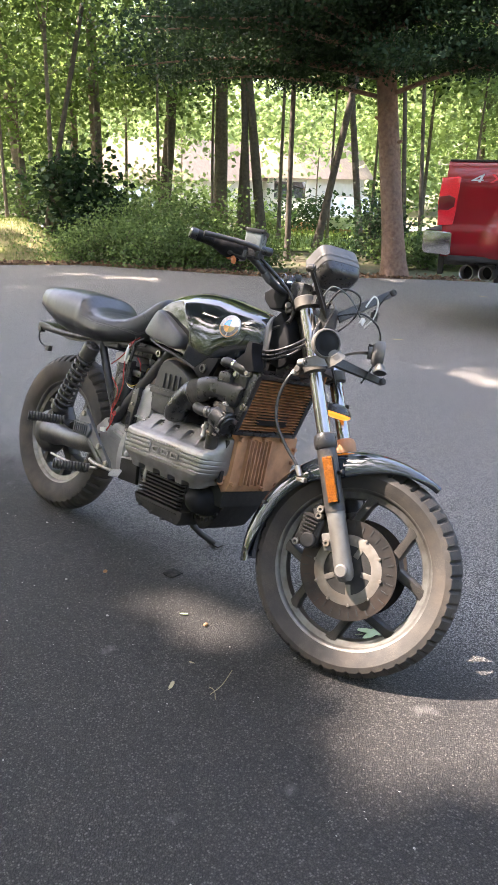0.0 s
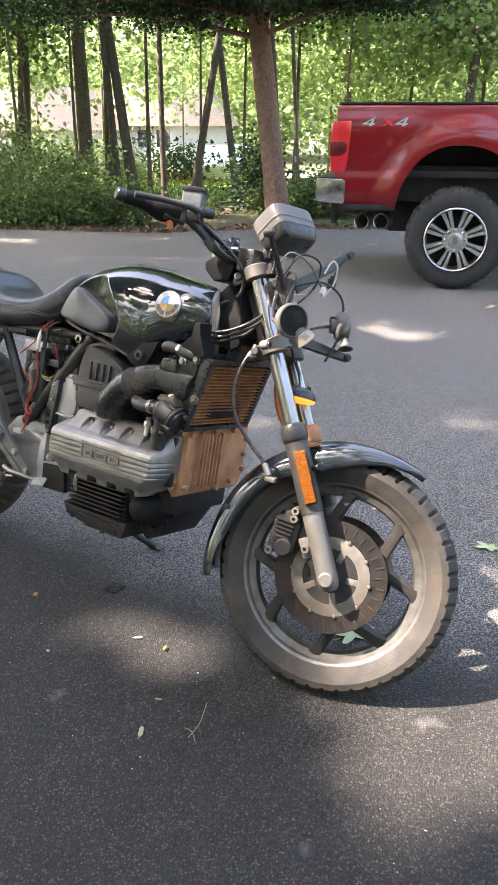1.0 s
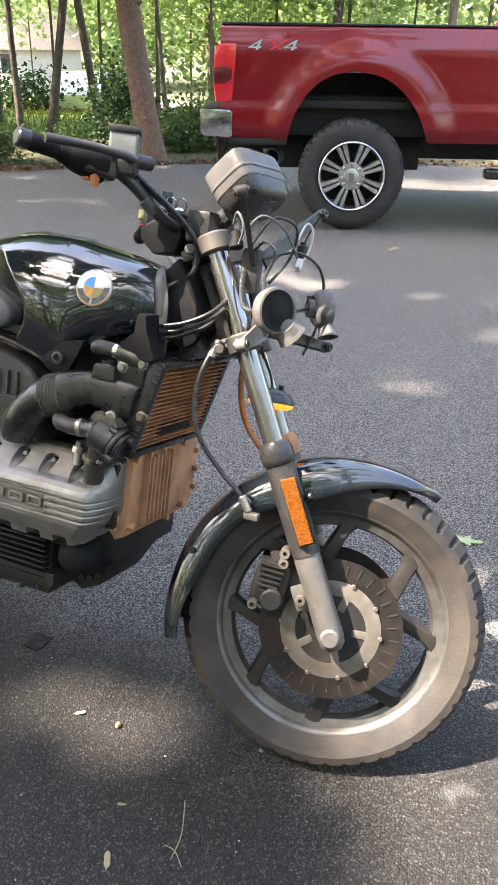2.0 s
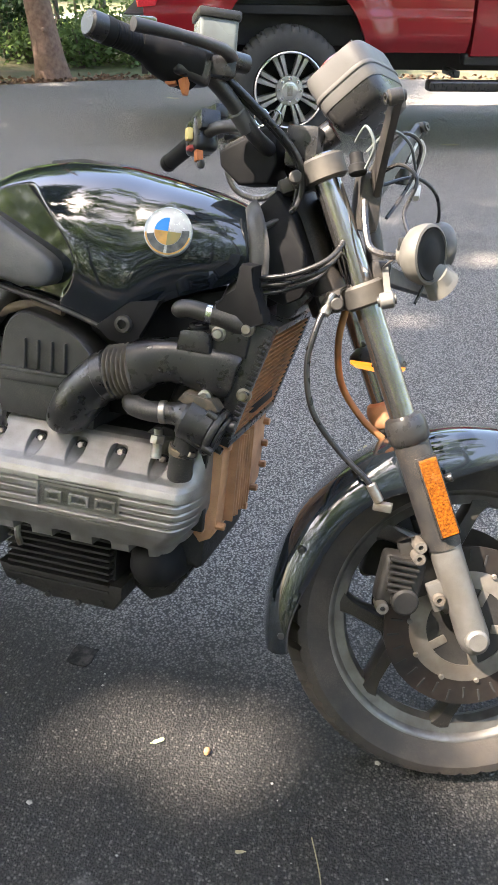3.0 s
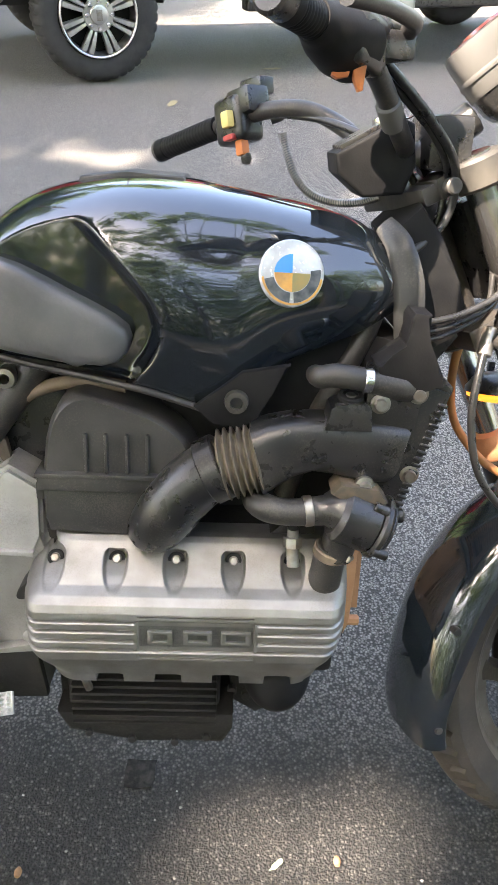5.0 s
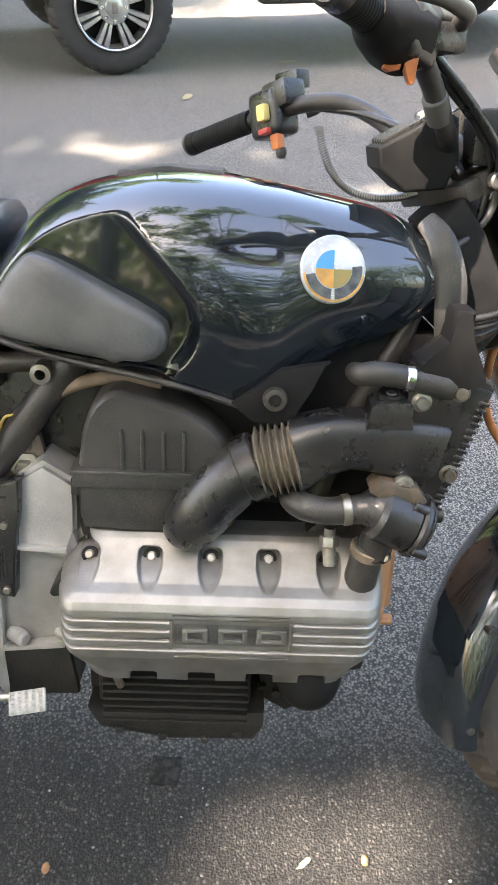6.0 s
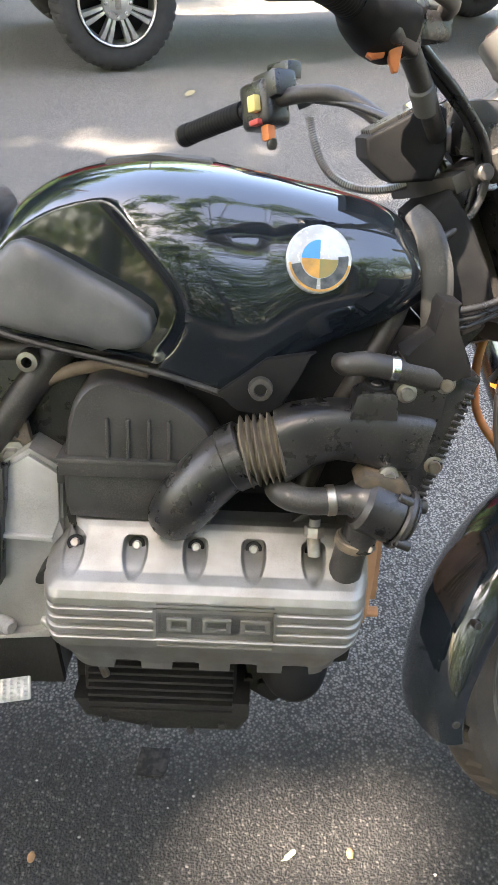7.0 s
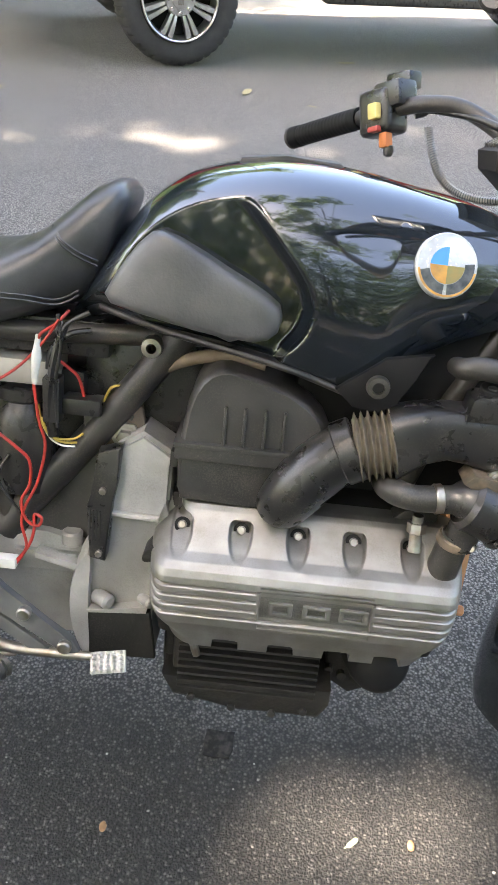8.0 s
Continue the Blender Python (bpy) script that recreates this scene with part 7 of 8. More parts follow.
# loose bulb sockets and wiring
loose = [
    (PLASTIC, [(-0.270, -0.03, 1.03), (-0.235, -0.02, 1.085), (-0.205, 0.03, 1.075), (-0.215, 0.045, 1.02), (-0.240, 0.01, 0.965)], 0.003),
    (PLASTIC, [(-0.262, 0.02, 1.01), (-0.21, 0.06, 1.03), (-0.175, 0.10, 1.01), (-0.165, 0.125, 0.97), (-0.178, 0.122, 0.945)], 0.003),
    (PLASTIC, [(-0.268, -0.03, 1.015), (-0.225, -0.07, 1.04), (-0.195, -0.09, 1.02), (-0.205, -0.10, 0.975), (-0.190, -0.13, 0.945)], 0.003),
    (PLASTIC, [(-0.27, -0.045, 0.99), (-0.26, -0.07, 0.95), (-0.245, -0.085, 0.92), (-0.21, -0.11, 0.915), (-0.19, -0.13, 0.925)], 0.0055),
    (RESERVOIR, [(-0.275, -0.05, 1.055), (-0.245, -0.055, 1.085), (-0.22, -0.02, 1.075), (-0.21, 0.02, 1.05), (-0.205, 0.055, 1.02)], 0.0024),
    (WHITE_PLASTIC, [(-0.225, 0.10, 1.055), (-0.215, 0.115, 1.09), (-0.205, 0.13, 1.075), (-0.215, 0.14, 1.03), (-0.235, 0.13, 0.995)], 0.0024),
    (RESERVOIR, [(-0.290, -0.075, 1.065), (-0.275, -0.095, 1.085), (-0.26, -0.095, 1.06), (-0.27, -0.085, 1.03)], 0.0022),
    (PLASTIC, [(-0.215, 0.19, 1.11), (-0.228, 0.18, 1.08), (-0.239, 0.176, 1.05)], 0.0022),
    (PLASTIC, [(-0.165, 0.125, 0.90), (-0.172, 0.11, 0.86), (-0.182, 0.10, 0.83)], 0.003),
]
for wm, pts, r in loose:
    part("wire", Mesh().tube(pts, r, 7), wm, bike)
sock = Mesh().cyl((-0.290, -0.062, 1.052), (-0.284, -0.066, 1.034), 0.010, 16, 0.002)
sock.cyl((-0.285, -0.066, 1.036), (-0.281, -0.069, 1.022), 0.0135, 16, 0.002)
part("bulb_socket", sock, MATT, bike)
part("connector", Mesh().box((-0.203, 0.066, 1.008), (0.010, 0.014, 0.022), 0.002, Matrix.Rotation(radians(-35), 3, "X")), WHITE_PLASTIC, bike)
sk2 = Mesh().cyl((-0.239, 0.176, 1.050), (-0.239, 0.176, 1.022), 0.0125, 14, 0.002)
sk2.cyl((-0.239, 0.176, 1.056), (-0.239, 0.176, 1.048), 0.007, 12)
part("bulb_socket", sk2, PLASTIC, bike)
# control cables and brake lines
cables = [
    (PLASTIC, [(-0.472, -0.135, 1.132), (-0.41, -0.10, 1.08), (-0.368, -0.07, 1.03), (-0.37, -0.06, 0.97), (-0.42, -0.085, 0.93)], 0.005),
    (PLASTIC, [(-0.466, -0.12, 1.118), (-0.402, -0.085, 1.065), (-0.372, -0.055, 1.02), (-0.38, -0.05, 0.95)], 0.0045),
    (PLASTIC, [(-0.56, 0.15, 1.085), (-0.49, 0.09, 1.075), (-0.42, 0.02, 1.04), (-0.385, 0.0, 0.99)], 0.005),
    (PLASTIC, [(-0.285, -0.02, 0.955), (-0.30, -0.095, 0.905), (-0.35, -0.115, 0.875), (-0.405, -0.12, 0.862)], 0.0042),
    (PLASTIC, [(-0.285, -0.01, 0.940), (-0.305, -0.09, 0.890), (-0.355, -0.11, 0.862), (-0.405, -0.118, 0.850)], 0.0038),
    (PLASTIC, [(-0.30, -0.04, 0.92), (-0.315, -0.085, 0.875), (-0.36, -0.105, 0.85), (-0.40, -0.115, 0.84)], 0.0036),
    (PLASTIC, [(-0.298, -0.060, 0.845), (-0.312, -0.085, 0.80), (-0.318, -0.10, 0.74), (-0.300, -0.105, 0.67), (-0.250, -0.10, 0.61), (-0.205, -0.10, 0.575), (-0.180, -0.10, 0.548)], 0.0050),
    (ORHOSE, [(-0.285, 0.06, 0.84), (-0.298, 0.07, 0.76), (-0.285, 0.08, 0.68), (-0.24, 0.085, 0.62), (-0.20, 0.09, 0.59)], 0.0062),
]
for wm, pts, r in cables:
    part("cable", Mesh().tube(pts, r, 10), wm, bike)
un = Mesh().cyl((-0.196, -0.100, 0.568), (-0.178, -0.100, 0.540), 0.0085, 12, 0.002)
un.box((-0.172, -0.098, 0.533), (0.03, 0.016, 0.014), 0.003)
part("brake_union", un, STEEL, bike)
part("cable_union", Mesh().cyl((-0.298, -0.06, 0.848), (-0.306, -0.075, 0.815), 0.009, 12, 0.002), STEEL, bike)
# turn signal hanging upside down between the fork tubes, its lens glowing
tc = Vector((-0.226, 0.070, 0.732))
dome_ = Mesh().lathe([(0.0, 0.024), (0.020, 0.022), (0.040, 0.014), (0.050, 0.0), (0.050, -0.006), (0.0, -0.006)], Matrix.Translation(tc) @ Matrix.Rotation(radians(-10), 4, "X"), 36)
dome_.box(tc + Vector((0, -0.053, 0.012)), (0.010, 0.010, 0.03), 0.002)
dome_.box(tc + Vector((0, 0.053, 0.010)), (0.010, 0.010, 0.03), 0.002)
sig = part("turn_signal", dome_, PLASTIC, bike, "turn signal hanging by its wire with a glowing amber lens")
part("lens", Mesh().lathe([(0.0, -0.005), (0.048, -0.005), (0.047, -0.012), (0.036, -0.018), (0.0, -0.021)], Matrix.Translation(tc) @ Matrix.Rotation(radians(-10), 4, "X"), 36), GLOW_AMBER, sig, "glowing amber lens")
part("wire", Mesh().tube([tc + Vector((0, 0, 0.022)), tc + Vector((-0.01, 0.005, 0.05)), tc + Vector((-0.03, 0.0, 0.09)), Vector((-0.25, 0.03, 0.86))], 0.003, 8), PLASTIC, sig)
# panels round the steering head
pn = Mesh().prism([(-0.435, 0.955), (-0.400, 0.990), (-0.372, 0.955), (-0.345, 0.90), (-0.330, 0.862), (-0.345, 0.835), (-0.372, 0.820), (-0.405, 0.832), (-0.408, 0.88)], -0.075, 0.075, 0.010)
part("head_cover", pn, MATT, bike, "black plastic cover round the steering head")
flap = Mesh().tube([(-0.440, -0.060, 0.965), (-0.425, -0.085, 0.945), (-0.412, -0.095, 0.905), (-0.408, -0.100, 0.86), (-0.404, -0.100, 0.815)], [0.012, 0.016, 0.018, 0.018, 0.016], 12, 4, flat=0.35)
part("rubber_flap", flap, FADED, bike, "grey perished rubber flap")
tri = Mesh().prism([(-0.385, 0.838), (-0.345, 0.852), (-0.335, 0.835), (-0.36, 0.80), (-0.385, 0.80)], -0.06, 0.06, 0.006)
part("lower_cover", tri, PLASTIC, bike)


# ---- trees ----
def trunk_mesh(base, top, r, seg=14, knots=0, seed=0, rings=18):
    rnd = random.Random(seed)
    base, top = Vector(base), Vector(top)
    s = Mesh()
    rows = []
    bend = Vector((rnd.uniform(-1, 1), rnd.uniform(-1, 1), 0)) * 0.012 * (top - base).length
    for k in range(rings + 1):
        t = k / rings
        c = base.lerp(top, t) + bend * math.sin(math.pi * t)
        rad = r * (1 - 0.55 * t) * (1 + 0.55 * math.exp(-t * (top - base).length / 0.35))
        rows.append([c + rad * (1 + 0.10 * noise.noise((math.cos(a) * 2 + seed, math.sin(a) * 2, t * 9))) * Vector((math.cos(a), math.sin(a), 0)) for a in [2 * math.pi * j / seg for j in range(seg)]])
    s.rings(rows)
    for k in range(knots):
        t = rnd.uniform(0.05, 0.45)
        a = rnd.uniform(0, 6.28)
        c = base.lerp(top, t) + bend * math.sin(math.pi * t)
        d = Vector((math.cos(a), math.sin(a), 0.3))
        s.tube([c + d * r * 0.7, c + d * r * 1.05, c + d * r * 1.22], [r * 0.22, r * 0.17, r * 0.06], 8, 1)
    return s


def leaves(centres, spread, count, size, seed, flat=0.6, droop=0.0):
    """Many small folded leaves scattered in clumps: vertices and faces."""
    rng = np.random.default_rng(seed)
    cs = np.asarray(centres, float)
    idx = rng.integers(0, len(cs), count)
    off = rng.normal(0, 1, (count, 3)) * np.array([spread, spread, spread * flat])
    p = cs[idx] + off
    d = rng.normal(0, 1, (count, 3))
    d[:, 2] = d[:, 2] * 0.55 - droop
    d /= np.linalg.norm(d, axis=1, keepdims=True)
    s = np.cross(d, rng.normal(0, 1, (count, 3)))
    s /= np.linalg.norm(s, axis=1, keepdims=True) + 1e-9
    n = np.cross(d, s)
    L = size * rng.uniform(0.6, 1.3, (count, 1))
    w = L * 0.36
    v = np.stack([p - d * L * 0.5, p + s * w + n * L * 0.10 + d * L * 0.05, p + d * L * 0.5, p - s * w + n * L * 0.10 + d * L * 0.05], 1).reshape(-1, 3)
    f = np.arange(count * 4).reshape(-1, 4)
    return v, f


def leaf_object(name, v, f, material, parent=None):
    me = bpy.data.meshes.new(name)
    n = len(f)
    me.vertices.add(len(v))
    me.vertices.foreach_set("co", np.asarray(v, np.float32).ravel())
    me.loops.add(n * 4)
    me.loops.foreach_set("vertex_index", np.asarray(f, np.int32).ravel())
    me.polygons.add(n)
    me.polygons.foreach_set("loop_start", np.arange(0, n * 4, 4, dtype=np.int32))
    me.update(calc_edges=True)
    me.materials.append(material)
    ob = new(name, me)
    if parent:
        ob.parent = parent
    return ob


def clump_points(rnd, n, c, r, squash=0.7):
    out = []
    while len(out) < n:
        q = Vector((rnd.uniform(-1, 1), rnd.uniform(-1, 1), rnd.uniform(-1, 1)))
        if 0.25 < q.length < 1:
            out.append((c[0] + q.x * r, c[1] + q.y * r, c[2] + q.z * r * squash))
    return out


def tree(base, lean_top, r, height, bark, leaf, label, seed, crown=(), count=5000, size=0.14, spread=0.45, knots=0):
    """A tree with a tapered trunk, limbs and a broken crown of leaf clumps; crown: (centre, radius, clumps)."""
    rnd = random.Random(seed)
    base = Vector(base)
    t = new("tree")
    t.matrix_basis = Matrix.Translation(base)
    tagged(t, label, "tree", "trees in the wood")
    way = (Vector(lean_top) - base)
    top = way * (height / max(way.z, 0.1))
    part("trunk", trunk_mesh((0, 0, -0.15), top, r, 14, knots, seed), bark, t, angle=80)
    cl = []
    for c, rad, n in crown:
        cl += clump_points(rnd, n, Vector(c) - base, rad)
    limbs = Mesh()
    for k, p in enumerate(cl):
        if k % 3 == 0:
            p = Vector(p)
            z0 = min(max(p.z - 0.35 * math.hypot(p.x, p.y) - 0.3, 0.25 * height), height * 0.95)
            a = top * (z0 / max(top.z, 0.1))
            mid = a.lerp(p, 0.5) + Vector((0, 0, 0.12 * (p - a).length))
            limbs.tube([a, mid, p], [r * 0.26, r * 0.15, r * 0.05], 6, 3, False)
    if cl:
        part("limb", limbs, bark, t, angle=80)
        v, f = leaves(cl, spread, count, size, seed)
        leaf_object("crown", v, f, leaf, t)
    return t


EYE0 = Vector((1.045, -1.649, 0))


def spot(bearing, d, z=0.0):
    """A place d metres from where the walk begins, that many degrees left of north."""
    b = radians(bearing + 0.5)
    return (EYE0.x - d * math.sin(b), EYE0.y + d * math.cos(b), z)


# trunks that stand clear of the leaves
TRUNKS = [  # base x, y, top x, y, z of a second point, radius, bark, words
    (-14.79, 7.83, -14.89, 7.67, 2.72, 0.17, BARK, "grey tree trunk leaning a little over a mossy bank"),
    (-12.15, 6.49, -11.78, 7.04, 2.73, 0.065, BARK_DARK, "slim dark tree trunk leaning over the bushes"),
    (-17.14, 10.74, -17.16, 10.74, 3.9, 0.14, BARK, "straight grey-brown tree trunk behind bushes"),
    (-14.39, 9.44, -14.43, 9.39, 3.8, 0.17, BARK, "tall brown tree trunk behind bushes"),
    (-15.45, 12.21, -15.3, 12.39, 3.89, 0.20, BARK_DARK, "thick dark tree trunk rising from bushes"),
    (-12.76, 11.82, -12.78, 11.8, 3.33, 0.205, BARK, "thick pale grey tree trunk with flaky bark"),
    (-11.95, 11.63, -11.92, 11.65, 3.28, 0.09, BARK_DARK, "slim dark tree trunk in a close group"),
    (-11.41, 11.39, -11.49, 11.31, 2.9, 0.10, BARK_DARK, "slim brown tree trunk in a close group"),
    (-11.13, 11.6, -11.4, 11.34, 3.22, 0.135, BARK_DARK, "dark tree trunk leaning at the edge of a group"),
    (-7.69, 8.49, -7.66, 8.52, 2.53, 0.055, BARK_DARK, "thin straight dark trunk at the edge of the drive"),
    (-8.78, 10.54, -8.4, 10.84, 2.61, 0.09, BARK_DARK, "slim trunk leaning strongly over sunny grass"),
    (-8.29, 11.45, -8.51, 11.3, 2.0, 0.085, BARK_DARK, "slim mottled trunk beside a dark shrub"),
    (-6.74, 11.17, -6.87, 11.09, 2.27, 0.045, BARK_DARK, "very thin dark sapling trunk"),
    (-7.53, 11.87, -7.65, 11.78, 2.22, 0.055, BARK_DARK, "thin dark sapling trunk"),
    (-10.06, 19.62, -10.16, 19.58, 3.0, 0.15, BARK, "grey-brown trunk far back in the wood"),
    (-2.74, 14.47, -2.84, 14.47, 3.0, 0.10, BARK, "grey trunk behind the parked truck"),
    (-5.35, 15.44, -5.25, 15.45, 3.0, 0.13, BARK_DARK, "dark trunk behind the parked truck"),
]
for k, (x, y, tx, ty, tz, r, bark, words) in enumerate(TRUNKS):
    crown = [((x + (tx - x) * 2.6, y + (ty - y) * 2.6, 8.5), 2.2, 9)]
    z0 = hill(x, y)
    tree((x, y, z0), (tx, ty, tz), 0.86 * r, 9.0, bark, LEAF, words, 100 + k, crown, 1300, 0.26, 0.55)

# the red-barked conifer at the edge of the drive, its low dark boughs over the asphalt
rnd = random.Random(5)
A0 = Vector((-5.15, 7.97, -0.03))
conifer = new("tree")
conifer.matrix_basis = Matrix.Translation(A0)
tagged(conifer, "red-brown barked conifer with low dark boughs beside the drive", "tree", "trees in the wood")
part("trunk", trunk_mesh((0, 0, -0.1), (-1.0, -0.65, 11), 0.155, 20, 16, 3, 30), BARK_RED, conifer, angle=80)
cl, limbs = [], Mesh()
for k in range(64):
    z = rnd.uniform(2.3, 4.6) if k < 50 else rnd.uniform(4.6, 8.5)
    ang = rnd.uniform(0, 2 * math.pi) if k > 40 else rnd.uniform(radians(-180), radians(30))
    ln = rnd.uniform(1.6, 4.4) * (0.62 if math.cos(ang) > 0.3 else 1.0)
    root = Vector((-1.0 * z / 11, -0.65 * z / 11, z))
    tip = root + Vector((math.cos(ang) * ln, math.sin(ang) * ln, 0.10 * ln - 0.25))
    tip.z = max(tip.z, 2.62)
    mid = root.lerp(tip, 0.5) + Vector((0, 0, 0.18))
    limbs.tube([root, mid, tip], [0.035, 0.022, 0.006], 6, 4, False)
    for j in range(9):
        t = 0.22 + 0.78 * j / 8
        p = root.lerp(tip, t) + Vector((0, 0, 0.18 * math.sin(math.pi * t)))
        cl.append((p.x + rnd.uniform(-0.25, 0.25), p.y + rnd.uniform(-0.25, 0.25), p.z + rnd.uniform(-0.02, 0.15)))
part("limb", limbs, BARK_RED, conifer, angle=80)
v, f = leaves(cl, 0.27, 130000, 0.060, 7, 0.30, 0.3)
leaf_object("crown", v, f, LEAF_DARK, conifer)

# broad-leaved understorey, near and far
UNDER_TREES = [  # bearing, distance, crown height, crown radius, leaves, size
    (59.0, 17.5, 3.2, 2.0, 4200, 0.13), (55.5, 20.5, 3.9, 2.1, 4200, 0.14), (52.0, 24.0, 5.2, 2.3, 3600, 0.16), (49.0, 19.0, 3.5, 1.1, 1700, 0.12), (45.8, 20.0, 4.6, 1.5, 2200, 0.13), (41.0, 19.5, 4.9, 1.6, 2600, 0.13),
    (37.5, 19.5, 4.6, 1.4, 3400, 0.12), (34.5, 21.5, 4.8, 1.5, 3600, 0.13), (31.0, 20.0, 4.6, 1.6, 3200, 0.13), (27.5, 18.5, 4.2, 1.7, 4400, 0.13), (23.5, 19.5, 3.8, 2.1, 4600, 0.14), (19.0, 20.0, 4.0, 2.3, 4600, 0.15), (15.0, 19.0, 4.0, 2.2, 4200, 0.15), (10.5, 19.0, 4.0, 2.3, 3600, 0.16),
    (48.0, 34.0, 4.6, 2.0, 2200, 0.20), (38.5, 31.0, 4.2, 2.0, 2200, 0.20), (25.0, 24.0, 3.0, 2.2, 3000, 0.17), (17.0, 25.0, 3.2, 2.4, 3000, 0.18), (60.0, 16.0, 5.0, 2.0, 4200, 0.13), (54.0, 18.5, 5.4, 2.0, 4200, 0.13), (57.0, 15.5, 4.7, 1.6, 3000, 0.12), (49.5, 17.5, 5.6, 1.6, 3000, 0.12), (57.0, 27.0, 4.0, 3.0, 4200, 0.20), (44.0, 30.0, 7.2, 3.0, 3600, 0.22), (33.0, 27.0, 4.2, 2.6, 4200, 0.18), (28.5, 28.0, 5.0, 3.0, 4200, 0.20), (22.0, 29.0, 5.0, 3.2, 4200, 0.20), (63.0, 21.0, 3.6, 2.6, 4000, 0.17),
]
# far trees and those at low bearings take the leaf with brightness painted in
for k, (b, d, h, r, n, s) in enumerate(UNDER_TREES):
    x, y, _ = spot(b, d)
    z0 = hill(x, y)
    tree((x, y, z0), (x + 0.1, y, z0 + 4), 0.035 + 0.008 * (k % 3), h + 0.6, BARK, LEAF_LIGHTENED if d > 23 or b < 29 else LEAF, "young broad-leaved tree with sunlit green leaves", 300 + k, [((x, y, z0 + h), r, int(10 + 5 * r))], n, s, 0.34 + 0.10 * r)

# far woods close the view, haze put into their leaf colour
rng = np.random.default_rng(11)
cs = []
for k in range(260):
    b = rng.uniform(-20, 100)
    d = rng.uniform(48, 75)
    x, y, _ = spot(b, d)
    cs.append((x, y, rng.uniform(1.0, 15.0)))
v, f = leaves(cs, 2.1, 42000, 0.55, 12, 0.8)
tagged(leaf_object("far_wood", v, f, LEAF_LIGHTENED), "sunlit green wood in the distance", "wood", kind="stuff")
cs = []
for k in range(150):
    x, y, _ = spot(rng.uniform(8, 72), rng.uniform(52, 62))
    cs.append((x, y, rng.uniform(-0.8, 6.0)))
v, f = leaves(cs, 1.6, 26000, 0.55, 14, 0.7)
tagged(leaf_object("far_thicket", v, f, LEAF_LIGHTENED), "sunlit green thicket behind the houses", "thicket", kind="stuff")
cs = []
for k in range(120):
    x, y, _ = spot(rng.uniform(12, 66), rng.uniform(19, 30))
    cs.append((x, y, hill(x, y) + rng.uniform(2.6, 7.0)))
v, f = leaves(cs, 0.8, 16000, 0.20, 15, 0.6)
# leaf colour lightened so that the backlit boughs come out bright
tagged(leaf_object("leafy_boughs", v, f, LEAF_LIGHTENED), "light green leafy boughs of the wood", "foliage", kind="stuff")
cs = []
for k in range(240):
    b = rng.uniform(100, 340)
    d = rng.uniform(24, 40)
    x, y, _ = spot(b, d)
    cs.append((x, y, rng.uniform(1.5, 13.0)))
v, f = leaves(cs, 1.6, 15000, 0.55, 13, 0.8)
tagged(leaf_object("far_wood", v, f, LEAF), "green wood behind the drive", "wood", kind="stuff")

# an unseen high canopy, added on the near side to keep the ground there in shade
for k, (x, y) in enumerate(((-12.5, -14.0), (-6.0, -15.5), (0.5, -12.0), (-2.0, -18.0))):
    cr = [((x + 1.6 * math.cos(q), y + 1.6 * math.sin(q), 11.5 + 1.6 * math.sin(3 * q + k)), 2.6, 16) for q in (0.4, 2.5, 4.6)]
    tree((x, y, -0.05), (x + 0.1, y + 0.1, 4.0), 0.24, 12.5, BARK, LEAF, "tall unseen shade tree added on the near side", 760 + k, cr, 3800, 0.30, 0.55)

# an unseen crown added high beside the drive, broken by sky, for the tank's reflections
tree((3.6, -5.8, -0.05), (3.4, -5.6, 4.0), 0.26, 12.0, BARK, LEAF, "tall unseen shade tree added beside the drive, crown broken", 790, [((-1.0, -4.2, 11.0), 1.7, 12), ((1.4, -5.4, 11.8), 1.8, 12), ((3.2, -2.6, 11.0), 1.8, 12), ((0.4, -7.6, 10.4), 1.8, 12), ((-2.4, -6.6, 11.6), 1.6, 10), ((0.8, -2.2, 12.4), 1.5, 8), ((4.6, -7.0, 10.0), 1.8, 10), ((-0.6, -9.6, 9.4), 1.6, 10), ((-2.6, -2.6, 12.8), 1.4, 9), ((1.0, -1.4, 13.4), 1.4, 9), ((0.4, 1.2, 11.8), 1.2, 8), ((-1.4, 2.8, 12.4), 1.3, 8), ((1.8, 3.2, 12.6), 1.3, 8), ((-2.8, 0.4, 12.8), 1.1, 7)], 12000, 0.24, 0.34)

